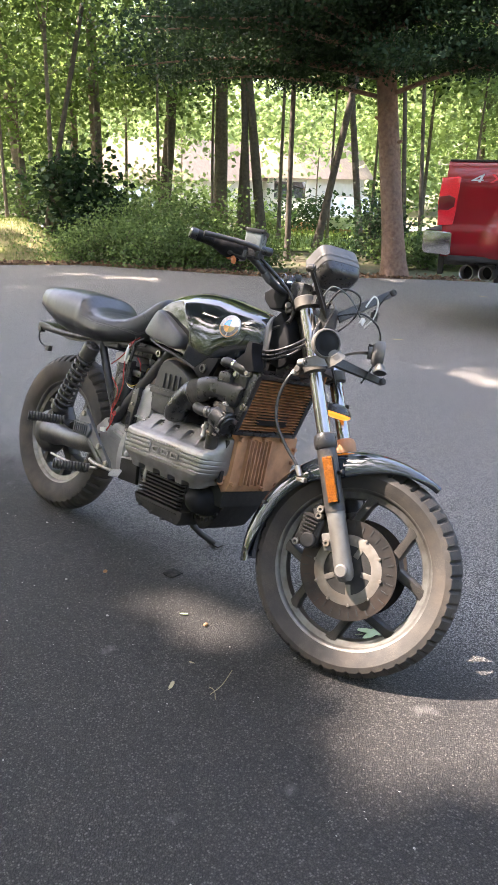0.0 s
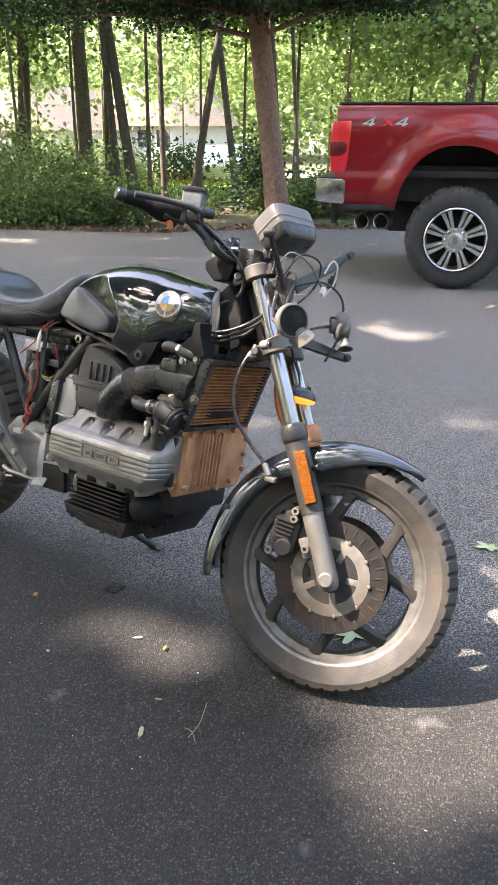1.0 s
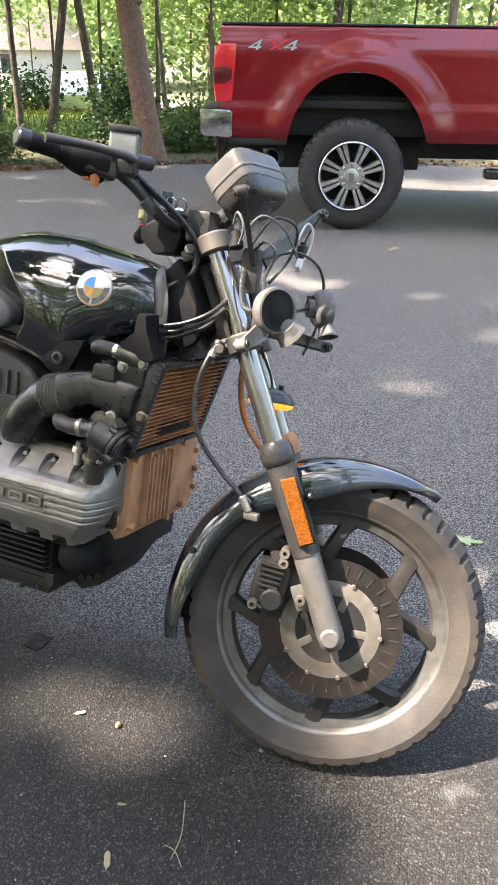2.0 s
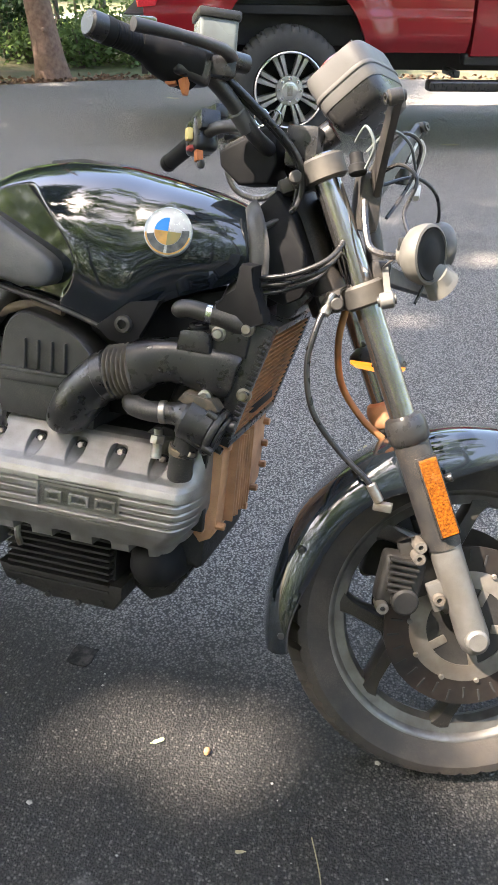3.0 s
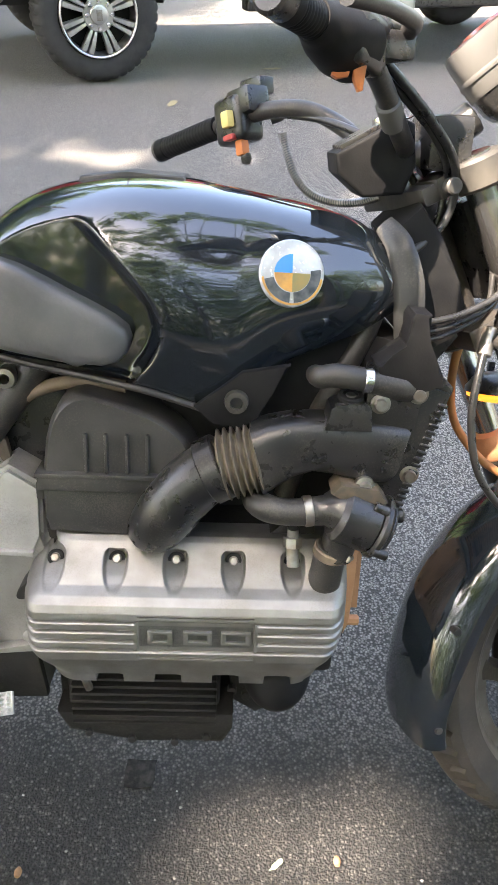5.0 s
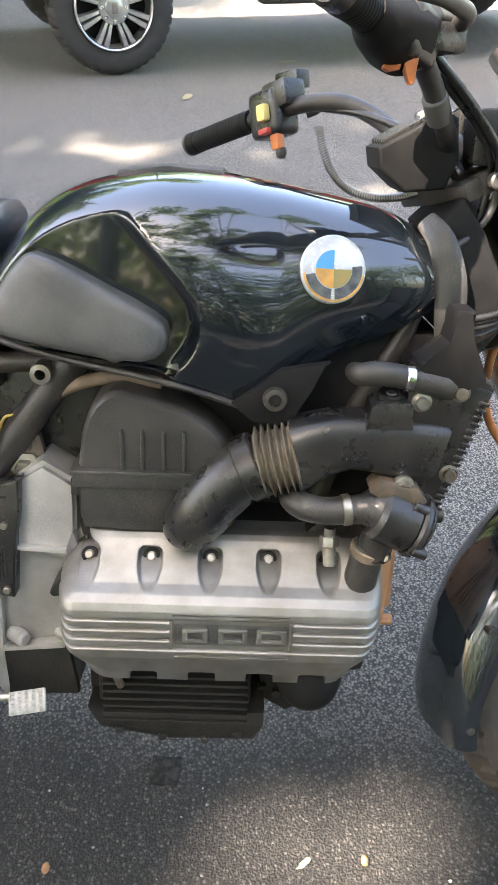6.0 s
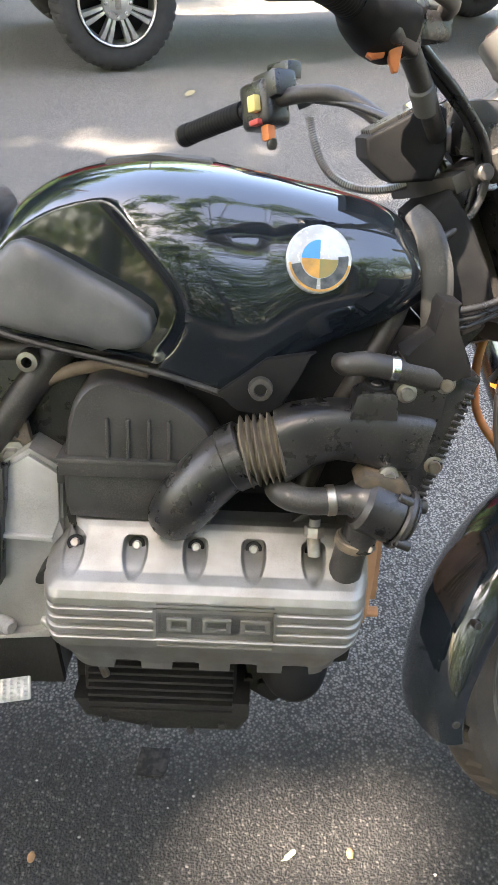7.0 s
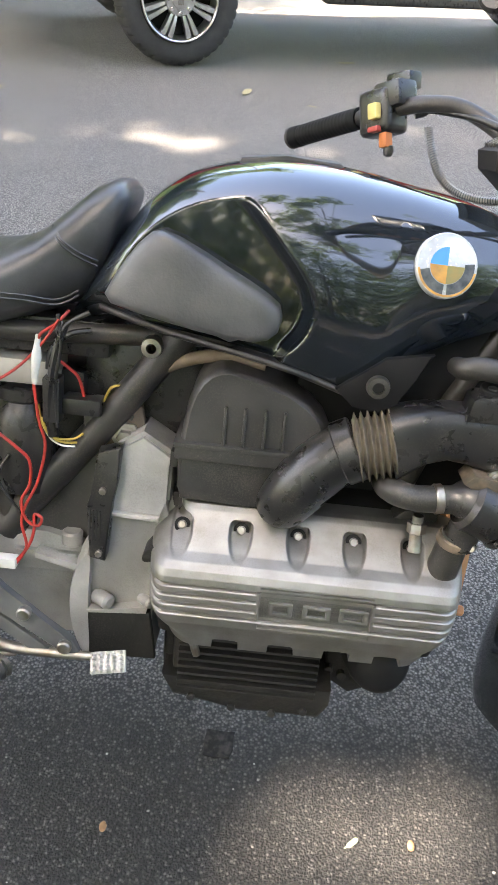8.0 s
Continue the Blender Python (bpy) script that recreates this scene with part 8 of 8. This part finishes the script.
# two unseen shade trees added on the near side of the drive; sun comes through gaps cut in their crowns
GAPS = [  # x, y, half length, half width, turn: where the sun reaches the asphalt
    (-0.38, -0.20, 0.15, 0.07, 10), (-0.62, -0.13, 0.09, 0.05, 20), (0.46, -0.08, 0.38, 0.17, 34), (0.22, 0.50, 0.10, 0.17, 10), (-0.24, 1.97, 0.24, 0.10, -35), (-0.48, 3.42, 0.36, 0.13, 10), (0.03, 2.9, 0.16, 0.10, 20), (0.05, 3.95, 0.30, 0.12, 15),
    (-1.35, 3.55, 0.55, 0.16, 8), (-2.05, 3.30, 0.30, 0.12, 10), (-3.10, 4.20, 0.28, 0.12, 40), (-2.45, 3.45, 0.22, 0.07, 20), (-1.35, 3.35, 0.28, 0.12, 30), (-4.55, 3.12, 0.30, 0.10, 30), (-7.7, 4.6, 0.9, 0.16, 35), (-7.0, 4.75, 0.5, 0.10, 35), (-5.8, 6.0, 0.5, 0.10, 30), (-7.2, 3.35, 0.4, 0.10, 40), (-4.4, 5.05, 0.35, 0.12, 30),
    (0.52, 0.14, 0.26, 0.13, 30), (0.22, 0.0, 0.12, 0.08, 20), (-0.10, -1.9, 0.25, 0.15, 20), (1.6, 0.6, 0.5, 0.3, 30), (1.9, 2.0, 0.5, 0.25, 20), (-5.6, 4.3, 0.3, 0.08, 30)]
rng = np.random.default_rng(21)
N = 100000
g = np.stack([rng.uniform(-11.0, 4.0, N), rng.uniform(-6.6, 7.4, N)], 1)
keep = np.ones(N, bool)
for x, y, a, b, t in GAPS:
    c, s = math.cos(radians(t)), math.sin(radians(t))
    dx, dy = g[:, 0] - x, g[:, 1] - y
    room = 0.05 if y > 1.0 else 0.105 if x > 0 else 0.06
    q = ((dx * c + dy * s) / (a + room)) ** 2 + ((-dx * s + dy * c) / (b + room)) ** 2
    fill = 0.24 if y > 1.0 else 0.01 if x < 0 else 0.0
    keep &= (q > 1.0) | (rng.uniform(0, 1, N) < fill)
# ragged margins: clumps and holes outside the thick of the crowns
lump = np.array([noise.noise((x * 0.9, y * 0.9, 3.0)) + 0.6 * noise.noise((x * 2.3, y * 2.3, 8.0)) for x, y in g])
thin = np.clip((g[:, 0] - 1.3) / 1.3, 0, 1) + np.clip((-3.4 - g[:, 1]) / 1.6, 0, 1) + np.clip((-9.0 - g[:, 0]) / 2.0, 0, 1)
keep &= (thin <= 0) | (lump > -0.55 + 0.95 * thin)
h = rng.uniform(11.0, 15.0, N)
P = np.stack([g[:, 0] - 0.55 * h, g[:, 1] - 0.43 * h, h], 1)[keep]
for k, (bx, by) in enumerate(((-9.5, -8.5), (-14.0, -3.5))):
    mine = (np.hypot(P[:, 0] + 9.5, P[:, 1] + 8.5) <= np.hypot(P[:, 0] + 14.0, P[:, 1] + 3.5)) == (k == 0)
    t = new("tree")
    t.matrix_basis = Matrix.Translation((bx, by, -0.05))
    tagged(t, "tall unseen shade tree added to shade the drive", "tree", "trees in the wood")
    part("trunk", trunk_mesh((0, 0, -0.1), (0.3, 0.4, 14), 0.30, 14, 0, 40 + k), BARK, t, angle=80)
    lm = Mesh()
    some = P[mine][:: max(1, int(mine.sum() / 26))]
    for p in some:
        p = Vector(p) - Vector((bx, by, -0.05))
        a = Vector((0.15, 0.2, min(9.0, 0.6 * p.z)))
        lm.tube([a, a.lerp(p, 0.5) + Vector((0, 0, 0.5)), p], [0.05, 0.03, 0.01], 6, 3, False)
    part("limb", lm, BARK, t, angle=80)
    own = P[mine] - np.array([bx, by, -0.05])
    v, f = leaves(own, 0.03, int(mine.sum()), 0.28, 50 + k)
    leaf_object("crown", v, f, LEAF, t)


# unseen trees added on the near side of the drive, behind the walk, to block sky and be mirrored
for k, (x, y, h, r) in enumerate(((-7.5, -9.0, 5.2, 3.0), (-2.6, -10.0, 5.6, 3.0), (2.2, -9.5, 5.0, 2.8), (6.5, -8.5, 5.4, 3.0), (9.5, -4.0, 5.2, 2.8), (-11.5, -7.0, 5.5, 3.0), (0.0, -14.0, 8.0, 3.6), (-5.0, -14.5, 8.5, 3.6), (5.0, -13.5, 8.2, 3.6), (11.0, -9.5, 7.5, 3.6), (13.5, -4.5, 6.5, 3.6), (15.0, 1.0, 7.0, 3.6), (9.0, -13.0, 6.0, 3.4), (16.0, -10.0, 8.5, 3.8), (17.0, 6.0, 7.0, 3.8))):
    tree((x, y, -0.05), (x + 0.1, y, 4.0), 0.16, h + 1.5, BARK, LEAF, "unseen broad-leaved tree added on the near side", 700 + k, [((x, y, h), r, 24)], 1700, 0.24, 0.55)

# dense unseen understorey, added to close the near side and darken the tank's reflection
rng = np.random.default_rng(41)
cs = []
for k in range(420):
    q = rng.uniform(0, 1)
    cs.append((-22 + 36 * q, -11.5 - 5.0 * rng.uniform() - 2.0 * math.sin(6 * q), rng.uniform(0.1, 1.0) ** 1.3 * 5.0))
v, f = leaves(cs, 0.75, 21000, 0.30, 42, 0.8)
v[:, 2] = np.maximum(v[:, 2], 0.0)
tagged(leaf_object("understorey", v, f, LEAF), "dense unseen understorey added on the near side", "undergrowth", kind="stuff")

# ---- bushes and grass along the edge ----
def bush(x, y, w, h, n, size, leaf, words, seed, group="bushes by the drive"):
    rnd = random.Random(seed)
    z0 = hill(x, y)
    b = new("bush")
    b.matrix_basis = Matrix.Translation((x, y, z0))
    tagged(b, words, "bush", group)
    cl = [(rnd.gauss(0, w * 0.42), rnd.gauss(0, w * 0.42), abs(rnd.gauss(0.45, 0.28)) * h + 0.05) for _ in range(26)]
    tw = Mesh()
    for p in cl:
        tw.tube([(p[0] * 0.15, p[1] * 0.15, -0.02), (p[0] * 0.5, p[1] * 0.5, p[2] * 0.6), p], [0.012, 0.008, 0.003], 5, 3, False)
    part("branchwork", tw, BARK_DARK, b, angle=80)
    v, f = leaves(cl, 0.20 * w + 0.06, n, size, seed, 0.7)
    v[:, 2] = np.maximum(v[:, 2], 0.01)
    leaf_object("foliage", v, f, leaf, b)


for k, (b, d, w, h, n, s, m, words) in enumerate([
        (55.0, 13.2, 0.75, 0.50, 3400, 0.055, LEAF_BUSH, "leafy green azalea bush along the drive"), (52.3, 12.9, 0.70, 0.55, 3400, 0.055, LEAF_BUSH, "leafy green azalea bush along the drive"),
        (49.8, 12.3, 0.75, 0.47, 3600, 0.055, LEAF_BUSH, "leafy green azalea bush along the drive"), (47.2, 12.3, 0.70, 0.58, 3400, 0.055, LEAF_BUSH, "leafy green azalea bush along the drive"), (44.3, 12.0, 0.60, 0.46, 2600, 0.055, LEAF_BUSH, "leafy green azalea bush along the drive"),
        (42.0, 12.1, 0.40, 0.42, 1500, 0.05, LEAF_BUSH, "low leafy bush along the drive"), (50.5, 14.2, 0.8, 0.85, 2600, 0.07, LEAF_BUSH, "taller leafy bush behind the azaleas"), (46.0, 14.2, 0.7, 0.80, 2200, 0.07, LEAF_BUSH, "taller leafy bush behind the azaleas"),
        (55.3, 15.2, 0.9, 1.5, 3200, 0.13, LEAF_DARK, "dark broad-leaved rhododendron behind the azaleas"), (53.8, 15.4, 0.6, 1.1, 1800, 0.13, LEAF_DARK, "dark broad-leaved rhododendron behind the azaleas"),
        (37.2, 12.9, 0.26, 0.34, 700, 0.05, LEAF_BUSH, "small green bush at the drive's edge"), (34.0, 14.0, 0.55, 1.0, 1600, 0.08, LEAF_DARK, "dark shrub beneath slim trunks"), (33.0, 13.4, 0.3, 0.42, 800, 0.07, LEAF_BUSH, "small green bush at the drive's edge"),
        (30.2, 12.8, 0.3, 0.5, 900, 0.07, LEAF_BUSH, "small sunlit bush behind the conifer"), (29.0, 13.4, 0.5, 0.8, 1200, 0.08, LEAF_BUSH, "small sunlit bush behind the conifer"), (26.6, 13.0, 0.5, 0.7, 1200, 0.08, LEAF_BUSH, "green bush behind the truck"), (24.0, 13.6, 0.6, 0.8, 1200, 0.08, LEAF_BUSH, "green bush behind the truck"),
        (58.5, 17.5, 0.9, 1.0, 1800, 0.09, LEAF_BUSH, "green bush on the mossy bank"), (50.5, 17.0, 0.9, 1.3, 1800, 0.10, LEAF_LIGHTENED, "bright green bush in the wood"), (42.5, 24.0, 0.8, 0.9, 1200, 0.12, LEAF_LIGHTENED, "bright yellow-green bush by the lawn"), (33.5, 22.0, 0.7, 1.1, 1200, 0.12, LEAF_LIGHTENED, "bright yellow-green bush by the lawn"), (47.0, 26.0, 1.6, 1.6, 1500, 0.16, LEAF_LIGHTENED, "sunlit garden bush by a house"), (51.5, 27.0, 1.4, 1.5, 1500, 0.16, LEAF_LIGHTENED, "sunlit garden bush by a house"), (39.8, 29.0, 1.6, 1.5, 1500, 0.16, LEAF_DARK, "clipped dark hedge by a house")]):
    x, y, _ = spot(b, d)
    bush(x, y, w, h, n, s, m, words, 500 + k)

# mossy bank and lawns
bank = Mesh()
rows = []
for i in range(15):
    t = i / 14
    row = []
    for j in range(11):
        u = j / 10
        x, y, _ = spot(65 - 9.3 * t, 11.55 + 4.0 * u + 0.8 * t)
        row.append(Vector((x, y, -0.06 + 0.50 * smoothstep(0.0, 0.75, u) * smoothstep(1.05, 0.6, t) + 0.03 * noise.noise((x, y, 0)))))
    rows.append(row)
tagged(part("bank", bank.rings(rows, False, False), mat("moss", (0.11, 0.115, 0.03), (0.17, 0.15, 0.06), 6, (0.9, 1.0), bump=0.8, bscale=40, wear=(0.14, 0.10, 0.06), wscale=1.2, wamt=0.6)), "mossy grass bank beside the drive", kind="structure")


def grass(name, pts, size, seed, words):
    rng = np.random.default_rng(seed)
    pts = np.asarray(pts, float)
    n = len(pts)
    a = rng.uniform(0, 2 * math.pi, n)
    d = np.stack([np.cos(a), np.sin(a), np.zeros(n)], 1)
    L = (size * rng.uniform(0.5, 1.3, n))[:, None]
    up = np.stack([rng.normal(0, 0.35, n), rng.normal(0, 0.35, n), np.ones(n)], 1)
    v = np.stack([pts - d * L * 0.06, pts + d * L * 0.06, pts + up * L + d * L * 0.01, pts + up * L - d * L * 0.01], 1).reshape(-1, 3)
    tagged(leaf_object(name, v, np.arange(n * 4).reshape(-1, 4), GRASS), words, "grass", kind="stuff")


rng = np.random.default_rng(31)
pts = []
for _ in range(9000):
    t, u = rng.uniform(0, 1), rng.uniform(0.02, 1)
    x, y, _ = spot(65 - 9.3 * t, 11.55 + 4.0 * u + 0.8 * t)
    pts.append((x, y, -0.06 + 0.50 * smoothstep(0.0, 0.75, u) * smoothstep(1.05, 0.6, t)))
grass("bank_grass", pts, 0.05, 32, "short yellowish grass on the bank")
pts = []
for _ in range(9000):
    b, d = rng.uniform(14, 47), rng.uniform(15.5, 32)
    x, y, _ = spot(b, d)
    pts.append((x, y, hill(x, y)))
grass("lawn_grass", pts, 0.16, 33, "sunlit lawn grass beyond the trees")
lawn_m = mat("lawn", (0.16, 0.24, 0.05), (0.20, 0.28, 0.07), 3, (0.9, 1.0), bump=0.5, bscale=40)
bm_ = Mesh()
rows = []
for i in range(18):
    row = []
    for j in range(12):
        x, y, _ = spot(14 + 34 * i / 17, 15.2 + 16 * j / 11)
        row.append(Vector((x, y, hill(x, y) + 0.03)))
    rows.append(row)
tagged(part("lawn", bm_.rings(rows, False, False), lawn_m), "bright sunlit lawn beyond the trees", kind="structure")
# leaf litter along the edge of the drive
pts = []
for k in range(len(EDGE) - 1):
    (x0, y0), (x1, y1) = EDGE[k], EDGE[k + 1]
    for _ in range(260):
        t, w = rng.uniform(0, 1), abs(rng.normal(0, 0.22))
        pts.append((x0 + (x1 - x0) * t - 0.55 * w, y0 + (y1 - y0) * t + 0.8 * w - 0.06, 0.015))
v, f = leaves(pts, 0.01, len(pts), 0.07, 34, 0.2)
v[:, 2] = np.clip(v[:, 2], 0.004, 0.05)
tagged(leaf_object("leaf_litter", v, f, mat("litter", (0.20, 0.12, 0.065), (0.12, 0.07, 0.04), 8, (0.8, 1.0), island=0.5)), "brown leaf litter along the drive's edge", "leaf litter", kind="stuff")

# ---- beyond the wood: street, houses and cars ----
def house(bearing, d, turn, w, h, words, windows):
    x, y, _ = spot(bearing, d)
    hs = new("house")
    hs.matrix_basis = pose(x, y, -1.25, 0, 0, turn)
    tagged(hs, words, "house", "houses beyond the wood")
    part("wall", Mesh().box((0, 3, h / 2), (w, 6, h), 0.02), SIDING, hs)
    part("roof", Mesh().prism([(-w / 2 - 0.4, h), (-w / 2 + 1.2, h + 2.0), (w / 2 - 1.2, h + 2.0), (w / 2 + 0.4, h)], -0.5, 6.5, 0.02), ROOFING, hs)
    for wx, wz in windows:
        wd = part("window", Mesh().box((wx, -0.02, wz), (1.0, 0.10, 1.0), 0.01), SIDING, hs)
        part("pane", Mesh().box((wx, -0.06, wz), (0.84, 0.06, 0.84), 0.005), GLASS_CAR, wd)
    return hs


house(50.6, 42, 8, 6.4, 2.2, "sunlit white house with a tan roof beyond the wood", [(-1.6, 1.6), (1.6, 1.6)])
house(41.2, 44, 6, 3.8, 2.4, "sunlit white house with dark windows beyond the wood", [(0.2, 1.8), (1.4, 1.8)])
wl = spot(39.6, 31)
gw = new("garden_wall")
gw.matrix_basis = pose(wl[0], wl[1], -0.95, 0, 0, 39)
tagged(gw, "low red brick garden wall beyond the lawn", "wall")
part("brickwork", Mesh().box((0, 0, 0.28), (5.0, 0.25, 0.56), 0.02), BRICKWORK, gw)
part("coping", Mesh().box((0, 0, 0.59), (5.1, 0.32, 0.06), 0.015), CONCRETE, gw)
road_pts = [spot(b, d) for b, d in ((64, 27), (50, 29.5), (40, 32.5), (28, 34), (12, 34))] + [spot(b, d) for b, d in ((12, 38), (28, 38), (40, 36.5), (50, 33.5), (64, 31))]
bm_ = Mesh()
n = 5
tops = [Vector((p[0], p[1], hill(p[0], p[1]) + 0.10)) for p in road_pts]
bm_.rings([[tops[i], tops[9 - i]] for i in range(5)], False, False)
tagged(part("road", bm_, CONCRETE), "pale sunlit street beyond the lawn", kind="structure")


def small_car(bearing, d, turn, paint, words):
    x, y, _ = spot(bearing, d)
    car = new("car")
    car.matrix_basis = pose(x, y, hill(x, y) + 0.02, 0, 0, turn)
    tagged(car, words, "car", "cars beyond the wood")
    body = [(-2.15, 0.35), (-2.2, 0.75), (-1.9, 0.92), (-1.0, 0.98), (-0.45, 1.38), (0.85, 1.42), (1.55, 1.0), (2.1, 0.92), (2.2, 0.6), (2.15, 0.35)]
    part("body", Mesh().prism(body, -0.85, 0.85, 0.06), paint, car)
    part("side_glass", Mesh().prism([(-0.85, 1.0), (-0.40, 1.32), (0.80, 1.36), (1.30, 1.02)], -0.862, 0.862, 0.01), GLASS_CAR, car)
    for wx in (-1.35, 1.35):
        for wy in (-0.80, 0.80):
            wl_ = part("wheel", Mesh().lathe([(0.15, 0.11), (0.30, 0.11), (0.32, 0.08), (0.32, -0.08), (0.30, -0.11), (0.15, -0.11)], Matrix.Translation((wx, wy, 0.32)) @ WHEEL_TURN, 24, loop=True), TYRE, car)
            part("rim", Mesh().lathe([(0.0, 0.09), (0.16, 0.09), (0.16, -0.09), (0.0, -0.09)], Matrix.Translation((wx, wy, 0.32)) @ WHEEL_TURN, 20), ALLOY, wl_)


small_car(50.9, 26.0, 140, CAR_SILVER, "silver car parked beyond the wood")
small_car(34.8, 36.0, 110, CAR_BLUE, "blue-grey car parked beyond the lawn")
small_car(35.6, 31.0, 120, CAR_SILVER, "pale car parked on the far street")

# ---- small things on the asphalt ----
def fallen_leaf(x, y, size, turn, m, words, lobes=0):
    s = Mesh()
    n = 26
    ring = []
    for k in range(n):
        a = 2 * math.pi * k / n
        r = size * (0.5 + 0.5 * abs(math.cos(a)) ** 0.7) * (1 + (0.42 * math.cos(lobes * a) if lobes else 0.0))
        ring.append(Vector((r * math.cos(a), 0.5 * r * math.sin(a) if not lobes else 0.75 * r * math.sin(a), 0.004 + 0.10 * size * abs(math.sin(a)) + 0.05 * size * math.cos(2 * a))))
    up = [s.bm.verts.new(p) for p in ring]
    dn = [s.bm.verts.new(p - Vector((0, 0, 0.0012))) for p in ring]
    s.bm.faces.new(up)
    s.bm.faces.new(dn[::-1])
    for i in range(n):
        s.bm.faces.new((up[i], dn[i], dn[(i + 1) % n], up[(i + 1) % n]))
    s.tube([(-size * 0.9, 0, 0.004), (-size * 1.35, size * 0.1, 0.004)], 0.0011, 5, 1)
    tagged(part("fallen_leaf", s, m, at=pose(x, y, 0.001, 0, 0, turn)), words, "leaf", "leaves on the asphalt")


for x, y, s, t, m, w, lb in (
        (-0.270, -0.470, 0.017, 120, DRY_LEAF, "small curled pale dry leaf on asphalt", 0), (-0.02, 0.16, 0.050, 60, GREEN_LEAF, "pale green lobed oak leaf on asphalt", 5), (-0.364, 5.72, 0.075, 20, DRY_LEAF, "dry tan leaf on asphalt near the truck", 0),
        (-1.05, 4.55, 0.075, 80, DRY_LEAF, "dry tan leaf on asphalt near the truck", 0), (0.14, 0.86, 0.040, 10, GREEN_LEAF, "yellow-green lobed leaf on asphalt", 5), (-0.30, 0.92, 0.034, 100, DRY_LEAF, "dry tan lobed leaf on asphalt", 5),
        (-0.52, -0.20, 0.012, 40, GREEN_LEAF, "tiny yellow-green leaf on asphalt", 0), (-0.31, -0.36, 0.008, 200, DRY_LEAF, "tiny pale dry leaf on asphalt", 0), (-2.55, 4.1, 0.05, 30, DRY_LEAF, "dry tan leaf on asphalt", 0), (-3.31, 7.1, 0.07, 0, DRY_LEAF, "dry leaf near the edge of the asphalt", 0), (-0.62, 4.35, 0.03, 150, DRY_LEAF, "small dry leaf on asphalt near the truck", 0)):
    fallen_leaf(x, y, s, t, m, w, lb)
for x, y in ((-0.424, -0.194), (-0.926, -0.217)):
    ac = Mesh().lathe([(0.0, 0.009), (0.004, 0.008), (0.006, 0.003), (0.006, -0.002), (0.003, -0.007), (0.0, -0.009)], Matrix.Translation((x, y, 0.006)) @ Matrix.Rotation(radians(80), 4, "X"), 12)
    tagged(part("acorn", ac, ACORN), "small tan acorn on asphalt", "acorn", "acorns on the asphalt")
TAR = mat("old_tar", (0.010, 0.0098, 0.0095), (0.018, 0.017, 0.016), 90, (0.75, 0.9), bump=1.0, bscale=220, wear=(0.07, 0.064, 0.056), wscale=90, wamt=0.45, spec=0.2)
tp = Mesh().prism([(-0.026, -0.024), (-0.008, -0.027), (0.020, -0.025), (0.026, -0.010), (0.024, 0.016), (0.027, 0.026), (0.002, 0.023), (-0.024, 0.027), (-0.027, 0.004)], -0.004, 0.003, 0.0012, Matrix.Rotation(radians(-90), 4, "X"))
tagged(part("tar_patch", tp, TAR, at=pose(-0.754, -0.05, 0.0)), "small square dark tar patch on the asphalt", "tar patch")
tw = Mesh().tube([(-0.20, -0.30, 0.004), (-0.17, -0.37, 0.006), (-0.165, -0.42, 0.004)], 0.0012, 5)
tw.tube([(-0.19, -0.40, 0.004), (-0.165, -0.405, 0.008), (-0.14, -0.425, 0.004)], 0.001, 5)
tagged(part("twig", tw, DRY_LEAF), "thin pale twig on asphalt", "twig")
rng = np.random.default_rng(77)
pv, pf = [], []
for _ in range(700):
    x, y = rng.uniform(-2.6, 1.6), rng.uniform(-1.4, 2.8)
    r = rng.uniform(0.0012, 0.0034) if rng.uniform() < 0.93 else rng.uniform(0.004, 0.007)
    b = len(pv)
    for k in range(5):
        a = 2 * math.pi * k / 5 + rng.uniform(-0.3, 0.3)
        pv.append((x + r * math.cos(a), y + r * 0.8 * math.sin(a), 0.0))
    pv.append((x + rng.uniform(-0.3, 0.3) * r, y, r * 0.7))
    pf += [(b + k, b + (k + 1) % 5, b + 5) for k in range(5)]
tagged(pydata("pebbles", pv, pf, PEBBLE), "scattered pale grit on the asphalt", "grit", kind="stuff")
